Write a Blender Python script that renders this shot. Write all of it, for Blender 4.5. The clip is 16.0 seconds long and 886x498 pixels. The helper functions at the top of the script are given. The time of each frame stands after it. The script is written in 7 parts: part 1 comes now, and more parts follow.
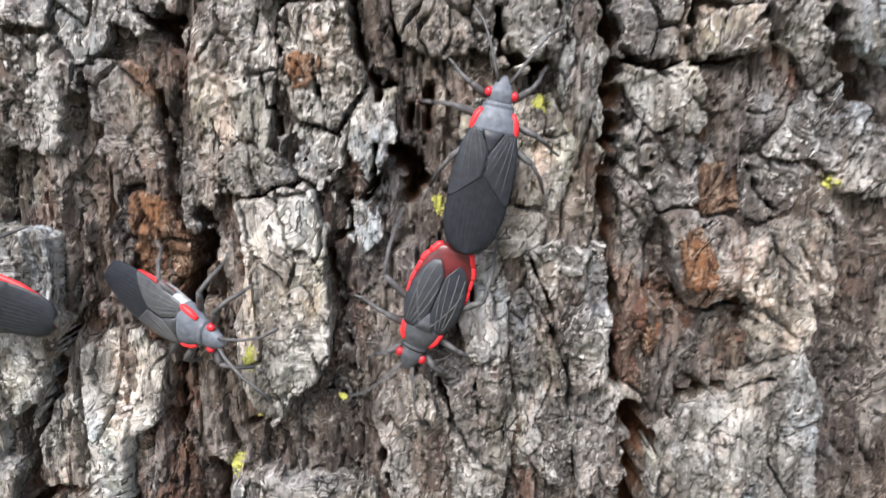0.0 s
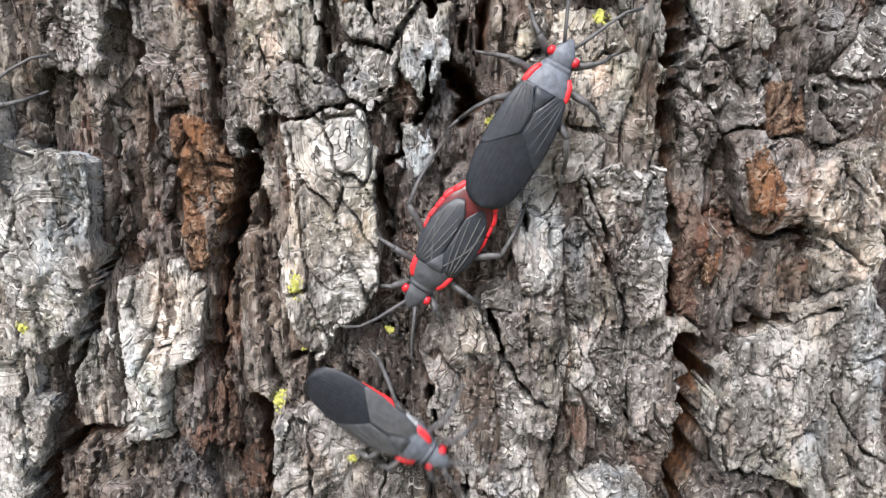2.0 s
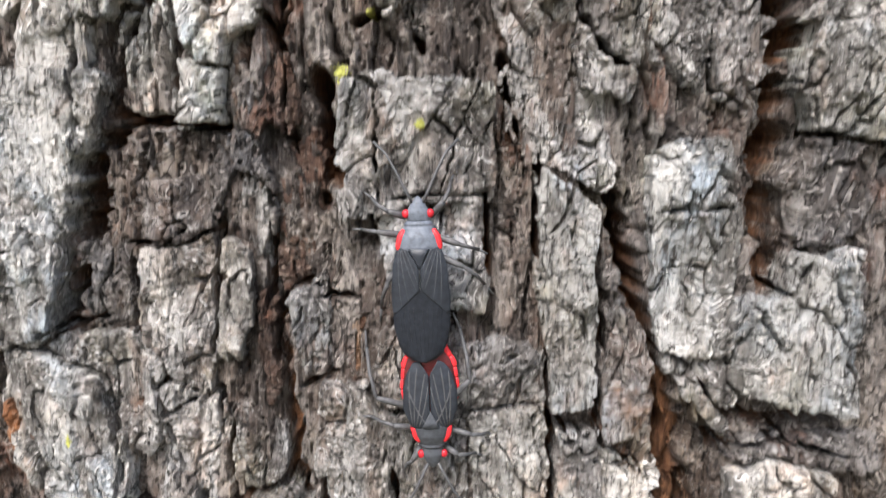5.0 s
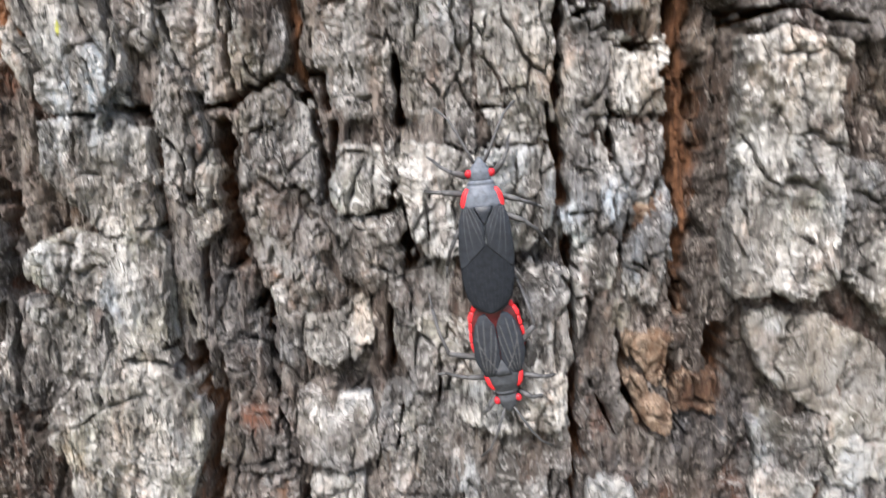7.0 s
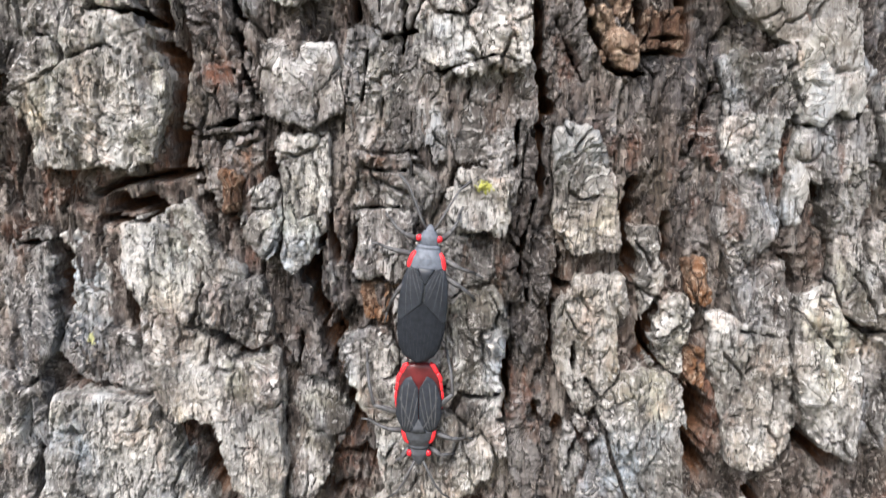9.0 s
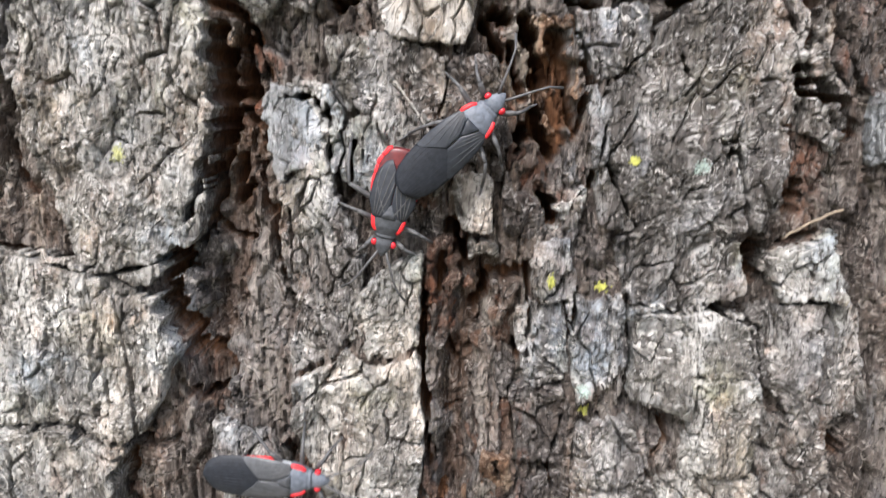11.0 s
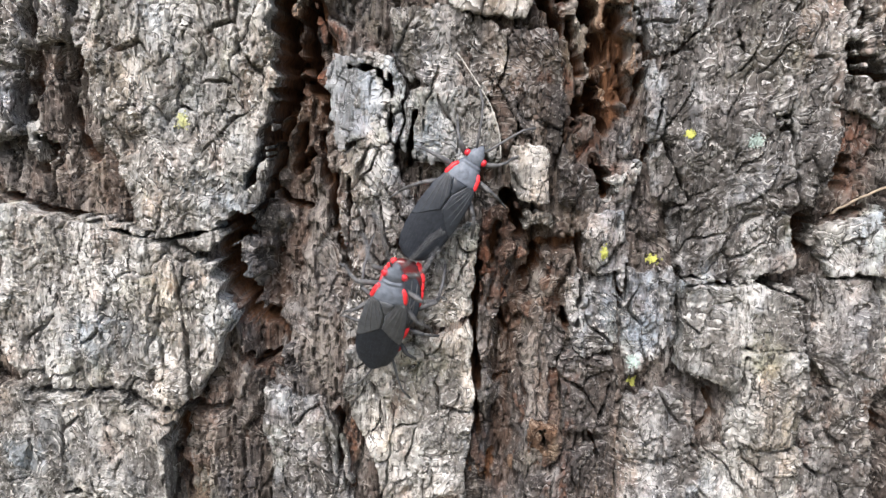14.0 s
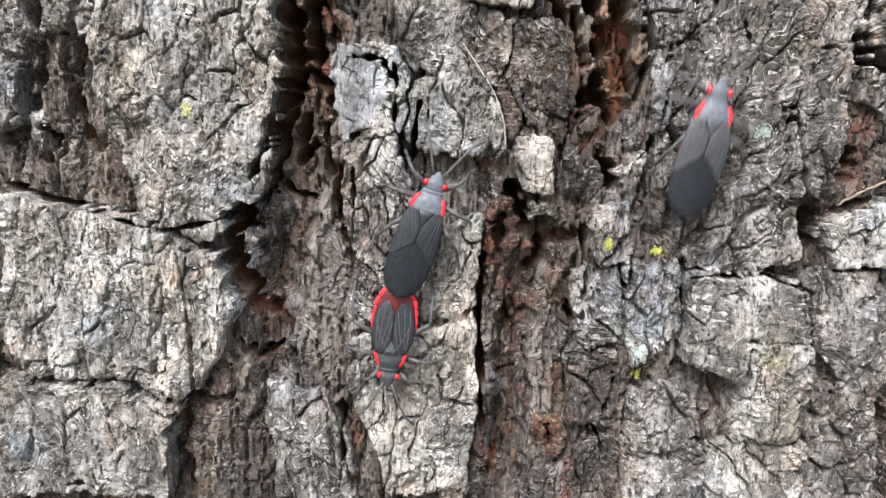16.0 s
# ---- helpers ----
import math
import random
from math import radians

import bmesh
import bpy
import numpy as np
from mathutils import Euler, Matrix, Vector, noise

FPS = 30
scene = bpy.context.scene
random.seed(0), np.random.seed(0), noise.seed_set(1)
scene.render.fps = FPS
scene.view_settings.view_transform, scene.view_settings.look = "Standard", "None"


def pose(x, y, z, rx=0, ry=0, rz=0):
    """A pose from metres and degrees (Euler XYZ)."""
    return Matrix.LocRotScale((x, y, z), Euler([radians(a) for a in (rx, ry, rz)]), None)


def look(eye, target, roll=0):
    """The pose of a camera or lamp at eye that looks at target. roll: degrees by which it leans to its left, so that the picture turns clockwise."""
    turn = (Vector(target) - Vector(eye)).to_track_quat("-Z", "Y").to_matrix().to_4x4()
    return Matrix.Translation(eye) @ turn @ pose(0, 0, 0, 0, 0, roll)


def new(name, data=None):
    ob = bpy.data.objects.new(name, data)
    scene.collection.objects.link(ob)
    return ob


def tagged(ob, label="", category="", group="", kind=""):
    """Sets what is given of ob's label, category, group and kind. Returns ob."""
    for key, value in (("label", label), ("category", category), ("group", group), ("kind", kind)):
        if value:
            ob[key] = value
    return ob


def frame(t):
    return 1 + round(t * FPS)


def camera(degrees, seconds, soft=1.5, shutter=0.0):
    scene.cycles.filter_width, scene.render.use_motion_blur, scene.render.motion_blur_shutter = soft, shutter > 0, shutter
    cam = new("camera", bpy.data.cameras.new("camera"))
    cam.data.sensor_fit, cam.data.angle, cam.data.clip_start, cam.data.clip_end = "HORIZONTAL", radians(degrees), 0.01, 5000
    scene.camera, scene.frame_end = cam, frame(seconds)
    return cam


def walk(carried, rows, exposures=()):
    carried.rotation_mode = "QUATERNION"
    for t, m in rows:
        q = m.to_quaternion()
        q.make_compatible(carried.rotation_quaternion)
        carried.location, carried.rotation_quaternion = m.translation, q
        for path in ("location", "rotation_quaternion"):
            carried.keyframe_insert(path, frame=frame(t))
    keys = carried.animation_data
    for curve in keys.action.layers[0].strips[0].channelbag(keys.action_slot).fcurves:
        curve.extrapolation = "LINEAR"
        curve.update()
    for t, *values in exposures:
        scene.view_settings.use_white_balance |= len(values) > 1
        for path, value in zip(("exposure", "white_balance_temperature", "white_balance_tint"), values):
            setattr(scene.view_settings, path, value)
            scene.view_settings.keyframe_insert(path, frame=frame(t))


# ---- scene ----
# ---- camera and its walk (millimetres on the trunk, degrees) ----
MM = 0.001
BASE = 1.3          # height of the first eye above the ground, metres
cam = camera(65.0, 16.0, soft=1.4, shutter=0.45)
ROWS = [
    (0.0, -0.00, -49.25, -0.00, 78.86, 0.53, 0.49),
    (0.5, -2.40, -48.00, -4.27, 78.41, 0.55, 0.61),
    (1.0, -3.61, -47.86, -7.08, 78.28, 0.58, 0.65),
    (1.5, -3.39, -47.94, -5.76, 78.52, 0.46, 0.77),
    (2.0, -3.47, -48.48, -5.11, 78.48, 0.36, 0.81),
    (2.5, -3.54, -49.27, -4.16, 78.73, 0.21, 0.85),
    (3.0, -4.87, -49.60, -4.67, 78.67, 0.06, 0.80),
    (3.2, -4.94, -49.49, -7.24, 78.76, 0.05, 0.82),
    (5.3, -9.50, -50.93, -36.36, 80.12, 0.26, 1.02),
    (5.5, -10.09, -51.18, -40.47, 79.94, 0.25, 0.95),
    (6.0, -10.42, -51.62, -46.26, 79.48, 0.22, 0.96),
    (6.5, -10.63, -52.93, -53.48, 79.04, 0.20, 0.95),
    (7.0, -8.90, -54.41, -61.41, 78.74, 0.30, 0.88),
    (7.5, -4.73, -56.81, -73.08, 78.94, 0.44, 0.76),
    (8.0, -3.80, -56.74, -80.45, 78.57, 0.56, 0.89),
    (8.5, -5.11, -57.46, -85.52, 78.40, 0.48, 0.89),
    (9.0, -5.99, -59.12, -90.05, 78.34, 0.39, 0.95),
    (9.5, -6.65, -61.57, -98.31, 78.18, 0.40, 0.84),
    (10.0, -5.25, -61.28, -111.13, 78.23, 0.10, 0.68),
    (10.2, -5.58, -60.35, -117.43, 78.08, 0.11, 0.66),
    (12.3, -11.77, -62.99, -141.85, 78.26, -0.29, 0.29),
    (12.5, -12.14, -62.93, -141.19, 78.37, -0.40, 0.25),
    (13.0, -12.37, -63.33, -140.35, 78.55, -0.59, 0.35),
    (13.5, -12.18, -63.33, -139.07, 78.57, -0.76, 0.44),
    (14.0, -13.22, -63.31, -137.97, 78.79, -0.87, 0.56),
    (14.5, -13.39, -63.31, -138.54, 78.79, -0.97, 0.63),
    (15.0, -13.16, -63.46, -138.36, 78.97, -0.97, 0.64),
    (15.5, -13.68, -63.22, -138.51, 78.85, -1.02, 0.62),
    (16.0, -13.45, -63.27, -139.08, 79.01, -1.04, 0.71),
]
walk(cam, [(t, pose(x * MM, y * MM, BASE + z * MM, rx, ry, rz)) for t, x, y, z, rx, ry, rz in ROWS])

# ---- world and sun: bright overcast ----
SUN_HEIGHT, SUN_TURN = 52.0, 200.0
world = bpy.data.worlds.new("sky")
scene.world = world
world.use_nodes = True
wt = world.node_tree
sky = wt.nodes.new("ShaderNodeTexSky")
sky.sky_type, sky.sun_disc = "NISHITA", False
sky.sun_elevation, sky.sun_rotation = radians(SUN_HEIGHT), radians(SUN_TURN)
sky.dust_density, sky.ozone_density = 4.0, 1.0
wt.links.new(sky.outputs[0], wt.nodes["Background"].inputs[0])
wt.nodes["Background"].inputs[1].default_value = 0.13
sun = new("sun", bpy.data.lights.new("sun", "SUN"))
sun.data.energy, sun.data.angle, sun.data.color = 2.3, radians(24), (0.955, 0.962, 1.0)
_a, _e = radians(SUN_TURN), radians(SUN_HEIGHT)
_dir = Vector((math.sin(_a) * math.cos(_e), math.cos(_a) * math.cos(_e), math.sin(_e)))
sun.matrix_world = look(_dir * 10, (0, 0, 0))
scene.view_settings.exposure = 1.24


# ---- materials ----
def material(name):
    m = bpy.data.materials.new(name)
    m.use_nodes = True
    return m, m.node_tree, m.node_tree.nodes["Principled BSDF"]


def node(nt, kind, **values):
    n = nt.nodes.new("ShaderNode" + kind)
    for key, value in values.items():
        n.inputs[key.replace("_", " ")].default_value = value
    return n


def mix(nt, factor, a, b, blend="MIX"):
    n = nt.nodes.new("ShaderNodeMix")
    n.data_type, n.blend_type = "RGBA", blend
    for slot, value in ((0, factor), (6, a), (7, b)):
        if hasattr(value, "links"):
            nt.links.new(value, n.inputs[slot])
        else:
            n.inputs[slot].default_value = (*value, 1) if isinstance(value, tuple) else value
    return n.outputs[2]


def ramp(nt, value, low, high):
    n = nt.nodes.new("ShaderNodeMapRange")
    n.inputs[1].default_value, n.inputs[2].default_value = low, high
    nt.links.new(value, n.inputs[0])
    return n.outputs[0]


def grain(nt, sx, sy, sz, scale, detail=4.0, rough=0.6):
    """Noise in the bark's own space, stretched by the three factors."""
    geo = nt.nodes.new("ShaderNodeNewGeometry")
    mp = nt.nodes.new("ShaderNodeMapping")
    mp.inputs[3].default_value = (sx, sy, sz)
    nt.links.new(geo.outputs["Position"], mp.inputs[0])
    n = node(nt, "TexNoise", Scale=scale, Detail=detail, Roughness=rough)
    nt.links.new(mp.outputs[0], n.inputs["Vector"])
    return n.outputs[0]


def times(nt, a, b):
    n = nt.nodes.new("ShaderNodeMath")
    n.operation = "MULTIPLY"
    nt.links.new(a, n.inputs[0])
    nt.links.new(b, n.inputs[1])
    return n.outputs[0]


def swirl(nt, scale, count):
    """Rising saw teeth along the contour lines of a twisted noise."""
    geo = nt.nodes.new("ShaderNodeNewGeometry")
    mp = nt.nodes.new("ShaderNodeMapping")
    mp.inputs[3].default_value = (0.8, 1.0, 1.0)
    nt.links.new(geo.outputs["Position"], mp.inputs[0])
    n = node(nt, "TexNoise", Scale=scale, Detail=2.6, Roughness=0.5, Distortion=1.2)
    nt.links.new(mp.outputs[0], n.inputs["Vector"])
    m = nt.nodes.new("ShaderNodeMath")
    m.operation = "MULTIPLY"
    m.inputs[1].default_value = count
    nt.links.new(n.outputs[0], m.inputs[0])
    f = nt.nodes.new("ShaderNodeMath")
    f.operation = "FRACT"
    nt.links.new(m.outputs[0], f.inputs[0])
    return f.outputs[0]


def bark_material(name, main, pale, dark, fresh=None, rust=(0.16, 0.1, 0.072), rust_low=0.61, pale_low=0.5):
    """Weathered cork: a main tone, paler bleached flakes, dark hairline cracks and fibres, and rusty stains."""
    m, nt, b = material(name)
    flake = nt.nodes.new("ShaderNodeAttribute")
    flake.attribute_name = "flake"
    info = nt.nodes.new("ShaderNodeObjectInfo")
    fibre = grain(nt, 1, 0.6, 0.22, 2900, 4.0, 0.65)
    cloud = grain(nt, 1, 1, 0.6, 330, 6.0, 0.65)
    speck = grain(nt, 1, 1, 0.75, 1900, 5.0, 0.75)
    # hairline cracks between flakes
    geo = nt.nodes.new("ShaderNodeNewGeometry")
    mp = nt.nodes.new("ShaderNodeMapping")
    mp.inputs[3].default_value = (1.0, 0.8, 0.62)
    nt.links.new(geo.outputs["Position"], mp.inputs[0])
    bend = node(nt, "TexNoise", Scale=900.0, Detail=3.0)
    nt.links.new(mp.outputs[0], bend.inputs["Vector"])
    push = nt.nodes.new("ShaderNodeVectorMath")
    push.operation = "MULTIPLY_ADD"
    push.inputs[1].default_value = (0.0011, 0.0011, 0.0011)
    nt.links.new(bend.outputs[1], push.inputs[0])
    nt.links.new(mp.outputs[0], push.inputs[2])
    vor = nt.nodes.new("ShaderNodeTexVoronoi")
    vor.feature = "DISTANCE_TO_EDGE"
    vor.inputs["Scale"].default_value = 620.0
    nt.links.new(push.outputs[0], vor.inputs["Vector"])
    gone = nt.nodes.new("ShaderNodeMath")
    gone.operation = "ADD"
    nt.links.new(ramp(nt, vor.outputs["Distance"], 0.0, 0.045), gone.inputs[0])
    nt.links.new(ramp(nt, grain(nt, 1, 1, 0.7, 420, 3.0), 0.62, 0.52), gone.inputs[1])
    gone.use_clamp = True
    hair = gone.outputs[0]
    # thin curling laminae with pale lips; crease shade is put into the colour
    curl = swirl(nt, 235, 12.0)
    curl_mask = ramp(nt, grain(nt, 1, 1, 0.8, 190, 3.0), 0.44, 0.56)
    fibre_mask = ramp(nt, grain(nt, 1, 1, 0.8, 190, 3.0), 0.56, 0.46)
    c = mix(nt, ramp(nt, flake.outputs["Fac"], 0.1, 0.55), dark, main)
    c = mix(nt, ramp(nt, flake.outputs["Fac"], 0.72, 1.0), c, pale)
    c = mix(nt, ramp(nt, cloud, pale_low, pale_low + 0.12), c, pale)
    c = mix(nt, ramp(nt, cloud, pale_low - 0.1, pale_low - 0.22), c, dark)
    c = mix(nt, ramp(nt, grain(nt, 1, 1, 0.6, 150, 4.0), rust_low, rust_low + 0.1), c, rust)
    warm = grain(nt, 1, 1, 0.8, 85, 3.0)
    c = mix(nt, ramp(nt, warm, 0.50, 0.66), c, (1.1, 0.985, 0.88), "MULTIPLY")
    c = mix(nt, ramp(nt, warm, 0.48, 0.34), c, (0.86, 1.0, 1.17), "MULTIPLY")
    c = mix(nt, ramp(nt, grain(nt, 1, 1, 0.6, 420, 4.0), 0.54, 0.66), c, (1.09, 0.965, 0.91), "MULTIPLY")
    streak = grain(nt, 1, 0.5, 0.13, 330, 4.0, 0.55)
    c = mix(nt, ramp(nt, streak, 0.49, 0.36), c, tuple(0.75 * u + 0.25 * v for u, v in zip(dark, main)))
    c = mix(nt, ramp(nt, streak, 0.53, 0.68), c, tuple(0.8 * u + 0.2 * v for u, v in zip(pale, main)))
    moss = grain(nt, 1, 1, 0.8, 140, 4.0)
    c = mix(nt, ramp(nt, moss, 0.56, 0.72), c, (1.03, 1.03, 0.86), "MULTIPLY")
    c = mix(nt, ramp(nt, speck, 0.58, 0.70), c, tuple(min(1, v * 1.45) for v in pale))
    c = mix(nt, ramp(nt, speck, 0.42, 0.30), c, tuple(v * 0.45 for v in dark))
    c = mix(nt, times(nt, ramp(nt, fibre, 0.49, 0.36), fibre_mask), c, tuple(v * 0.5 for v in dark))
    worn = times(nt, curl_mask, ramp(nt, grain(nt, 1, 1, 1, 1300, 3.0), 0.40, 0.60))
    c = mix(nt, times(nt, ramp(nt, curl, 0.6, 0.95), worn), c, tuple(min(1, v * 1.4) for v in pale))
    # shade at the foot of each lamina, painted dark
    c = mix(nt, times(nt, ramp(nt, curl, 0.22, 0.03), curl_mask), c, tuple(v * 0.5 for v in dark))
    # finer laminae drawn in colour only, their crease shade too
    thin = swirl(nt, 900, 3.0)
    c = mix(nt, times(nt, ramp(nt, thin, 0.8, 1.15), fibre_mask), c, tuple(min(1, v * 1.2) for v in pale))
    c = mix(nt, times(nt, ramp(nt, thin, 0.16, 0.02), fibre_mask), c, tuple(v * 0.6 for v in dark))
    c = mix(nt, hair, tuple(v * 0.3 for v in dark), c)
    if fresh:
        # the furrows lay bare the red-brown inner layer
        inner = nt.nodes.new("ShaderNodeAttribute")
        inner.attribute_name = "inner"
        c = mix(nt, inner.outputs["Fac"], c, mix(nt, ramp(nt, fibre, 0.3, 0.65), tuple(v * 0.35 for v in fresh), fresh))
    hsv = nt.nodes.new("ShaderNodeHueSaturation")
    tint = nt.nodes.new("ShaderNodeMapRange")
    tint.inputs[3].default_value, tint.inputs[4].default_value = 0.9, 1.14
    nt.links.new(info.outputs["Random"], tint.inputs[0])
    nt.links.new(tint.outputs[0], hsv.inputs["Value"])
    nt.links.new(c, hsv.inputs["Color"])
    nt.links.new(hsv.outputs[0], b.inputs["Base Color"])
    b.inputs["Roughness"].default_value = 0.85
    b.inputs["Specular IOR Level"].default_value = 0.3
    bump = node(nt, "Bump", Strength=1.0, Distance=0.00045)
    add = nt.nodes.new("ShaderNodeMath")
    nt.links.new(fibre, add.inputs[0])
    nt.links.new(speck, add.inputs[1])
    low = nt.nodes.new("ShaderNodeMath")
    low.operation = "MULTIPLY_ADD"
    low.inputs[1].default_value = 0.5
    nt.links.new(hair, low.inputs[0])
    nt.links.new(add.outputs[0], low.inputs[2])
    terrace = nt.nodes.new("ShaderNodeMath")
    terrace.operation = "MULTIPLY_ADD"
    terrace.inputs[1].default_value = 0.45
    nt.links.new(times(nt, curl, curl_mask), terrace.inputs[0])
    nt.links.new(low.outputs[0], terrace.inputs[2])
    nt.links.new(terrace.outputs[0], bump.inputs["Height"])
    nt.links.new(bump.outputs[0], b.inputs["Normal"])
    return m


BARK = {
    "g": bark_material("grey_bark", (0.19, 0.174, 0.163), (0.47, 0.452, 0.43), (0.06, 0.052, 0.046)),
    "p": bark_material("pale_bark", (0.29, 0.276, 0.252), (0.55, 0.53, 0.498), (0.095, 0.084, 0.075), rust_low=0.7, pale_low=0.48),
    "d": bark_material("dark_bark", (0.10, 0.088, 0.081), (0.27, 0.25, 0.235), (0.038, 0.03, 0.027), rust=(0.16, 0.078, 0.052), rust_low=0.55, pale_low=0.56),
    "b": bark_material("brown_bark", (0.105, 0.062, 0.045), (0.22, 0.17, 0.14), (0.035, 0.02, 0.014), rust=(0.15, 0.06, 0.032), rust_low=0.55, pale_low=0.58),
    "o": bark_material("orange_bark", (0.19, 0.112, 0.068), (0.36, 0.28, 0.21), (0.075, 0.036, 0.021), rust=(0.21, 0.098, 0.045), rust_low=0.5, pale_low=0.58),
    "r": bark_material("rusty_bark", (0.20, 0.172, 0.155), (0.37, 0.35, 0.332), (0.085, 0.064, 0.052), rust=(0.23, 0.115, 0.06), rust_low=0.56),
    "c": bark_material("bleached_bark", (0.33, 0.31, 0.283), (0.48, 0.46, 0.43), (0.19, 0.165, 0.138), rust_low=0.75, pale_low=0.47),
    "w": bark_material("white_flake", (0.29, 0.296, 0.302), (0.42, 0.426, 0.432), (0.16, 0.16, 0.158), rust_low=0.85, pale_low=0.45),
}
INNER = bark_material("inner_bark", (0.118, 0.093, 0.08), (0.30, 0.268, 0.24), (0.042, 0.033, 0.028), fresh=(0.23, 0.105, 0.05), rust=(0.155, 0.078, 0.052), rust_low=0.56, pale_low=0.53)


# ---- noise on arrays, in millimetres ----
def scramble(i, j, seed):
    h = (i.astype(np.int64) * 374761393 + j.astype(np.int64) * 668265263 + seed * 974634777) & 0x7FFFFFFF
    h = ((h ^ (h >> 13)) * 1274126177) & 0x7FFFFFFF
    h = ((h ^ (h >> 16)) * 668265263) & 0x7FFFFFFF
    return ((h ^ (h >> 15)) & 0xFFFFFF) / float(0x1000000)


def smooth(x, seed, y):
    """Value noise from -1 to 1 at (x, y)."""
    i, j = np.floor(x), np.floor(y)
    u, v = x - i, y - j
    u, v = u * u * (3 - 2 * u), v * v * (3 - 2 * v)
    a, b = scramble(i, j, seed), scramble(i + 1, j, seed)
    c, d = scramble(i, j + 1, seed), scramble(i + 1, j + 1, seed)
    return 2 * ((a * (1 - u) + b * u) * (1 - v) + (c * (1 - u) + d * u) * v) - 1


def layers(x, y, seed, n=4, fall=0.5):
    total, amp = 0, 1.0
    for k in range(n):
        total = total + amp * smooth(x * 2 ** k + 17.3 * k, seed + k, y * 2 ** k + 9.1 * k)
        amp *= fall
    return total


def cells(x, y, seed):
    """Cracked cells: distance to the crack, and each cell's own number."""
    i, j = np.floor(x), np.floor(y)
    f1, f2, own = np.full(x.shape, 9.0), np.full(x.shape, 9.0), np.zeros(x.shape)
    for di in (-1, 0, 1):
        for dj in (-1, 0, 1):
            a, b = i + di, j + dj
            d = np.hypot(a + scramble(a, b, seed) - x, b + scramble(a, b, seed + 7) - y)
            nearer = d < f1
            f2 = np.where(nearer, f1, np.minimum(f2, d))
            own = np.where(nearer, scramble(a, b, seed + 13), own)
            f1 = np.where(nearer, d, f1)
    return f2 - f1, own


def step(v, low, high):
    v = np.clip((v - low) / (high - low), 0, 1)
    return v * v * (3 - 2 * v)


def trunk_face(x):
    """The mean face of the trunk, a cylinder of 0.9 m radius."""
    return -1.5 + (x - 40.0) ** 2 / 1800.0


def warp(x, z, fine=0.2):
    wx = x + 0.3 * layers(x / 2.6, z / 3.6, 11, 2) + fine * smooth(x / 0.7, 15, z / 1.0)
    wz = z + 0.3 * layers(x / 2.6, z / 3.6, 21, 2) + fine * smooth(x / 0.8, 25, z / 0.9)
    return wx, wz


def bent(x, z, fine):
    """A lighter warp, for the fissures."""
    wx, wz = warp(x, z, fine)
    return x + 0.55 * (wx - x), z + 0.55 * (wz - z)


def relief(x, z, seed, rough=1.0):
    """Height of the weathered top: cracked blocks, thin laminae, flakes and fibres. Also the tone and the block numbers of the flakes."""
    turn = 0.7 * (scramble(np.array(seed), np.array(3), 9) - 0.5)
    x, z = x * math.cos(turn) - z * math.sin(turn), x * math.sin(turn) + z * math.cos(turn)
    wx = x + 0.5 * layers(x / 1.9, z / 2.6, seed + 31, 3)
    wz = z + 0.5 * layers(x / 1.9, z / 2.6, seed + 41, 3)
    crack, own = cells(wx / 2.3, wz / 6.0, seed)
    deep = step(layers(x / 2.2, z / 3.0, seed + 51, 2), -0.45, 0.55)
    h = 0.4 * (own - 0.5) - (0.15 + 1.2 * deep) * (1 - step(crack, 0.0, 0.035 + 0.06 * deep))
    small, own2 = cells(wx / 0.75, wz / 2.2, seed + 3)
    h = h + rough * 0.26 * (own2 - 0.5) - rough * 0.22 * (1 - step(small, 0.0, 0.09))
    chips, own3 = cells(wx / 0.42 + 0.6 * own2, wz / 0.9, seed + 4)
    h = h + rough * 0.08 * (own3 - 0.5) - rough * 0.06 * (1 - step(chips, 0.0, 0.12))
    # curling laminae, like the contour lines of a map
    t = 2.8 * layers(wx / 4.2, wz / 6.5, seed + 5, 3, 0.55) + 20
    edge = t - np.floor(t)
    lip = step(edge, 0.62, 0.97)
    h = h + 0.29 * (np.floor(t) + step(edge, 0.0, 0.07) - 20) + 0.17 * lip
    h = h + rough * 0.14 * (0.5 - np.abs(layers(x / 0.42, z / 1.9, seed + 6, 2))) + rough * 0.07 * (0.5 - np.abs(layers(x / 0.6, z / 0.7, seed + 8, 2)))
    pits = layers(x / 0.5, z / 0.9, seed + 61, 2)
    h = h - rough * 0.35 * step(pits, 0.7, 0.95)
    tone = 0.25 * own2 + 0.12 * own3 + 0.15 * own + 0.3 * scramble(np.floor(t), np.floor(t) * 0, seed) + 0.3 * lip * smooth(x / 2, seed + 10, z / 2) + 0.15 * smooth(x / 0.5, seed + 9, z / 1.4) + 0.08
    return h, np.clip(tone, 0, 1), own, own2


# ---- meshes ----
def link(name, data, parent=None, label="", mat=None, place=None):
    ob = new(name, data)
    ob.parent = parent
    if place is not None:
        ob.matrix_basis = place
    if mat:
        data.materials.append(mat)
    return tagged(ob, label)


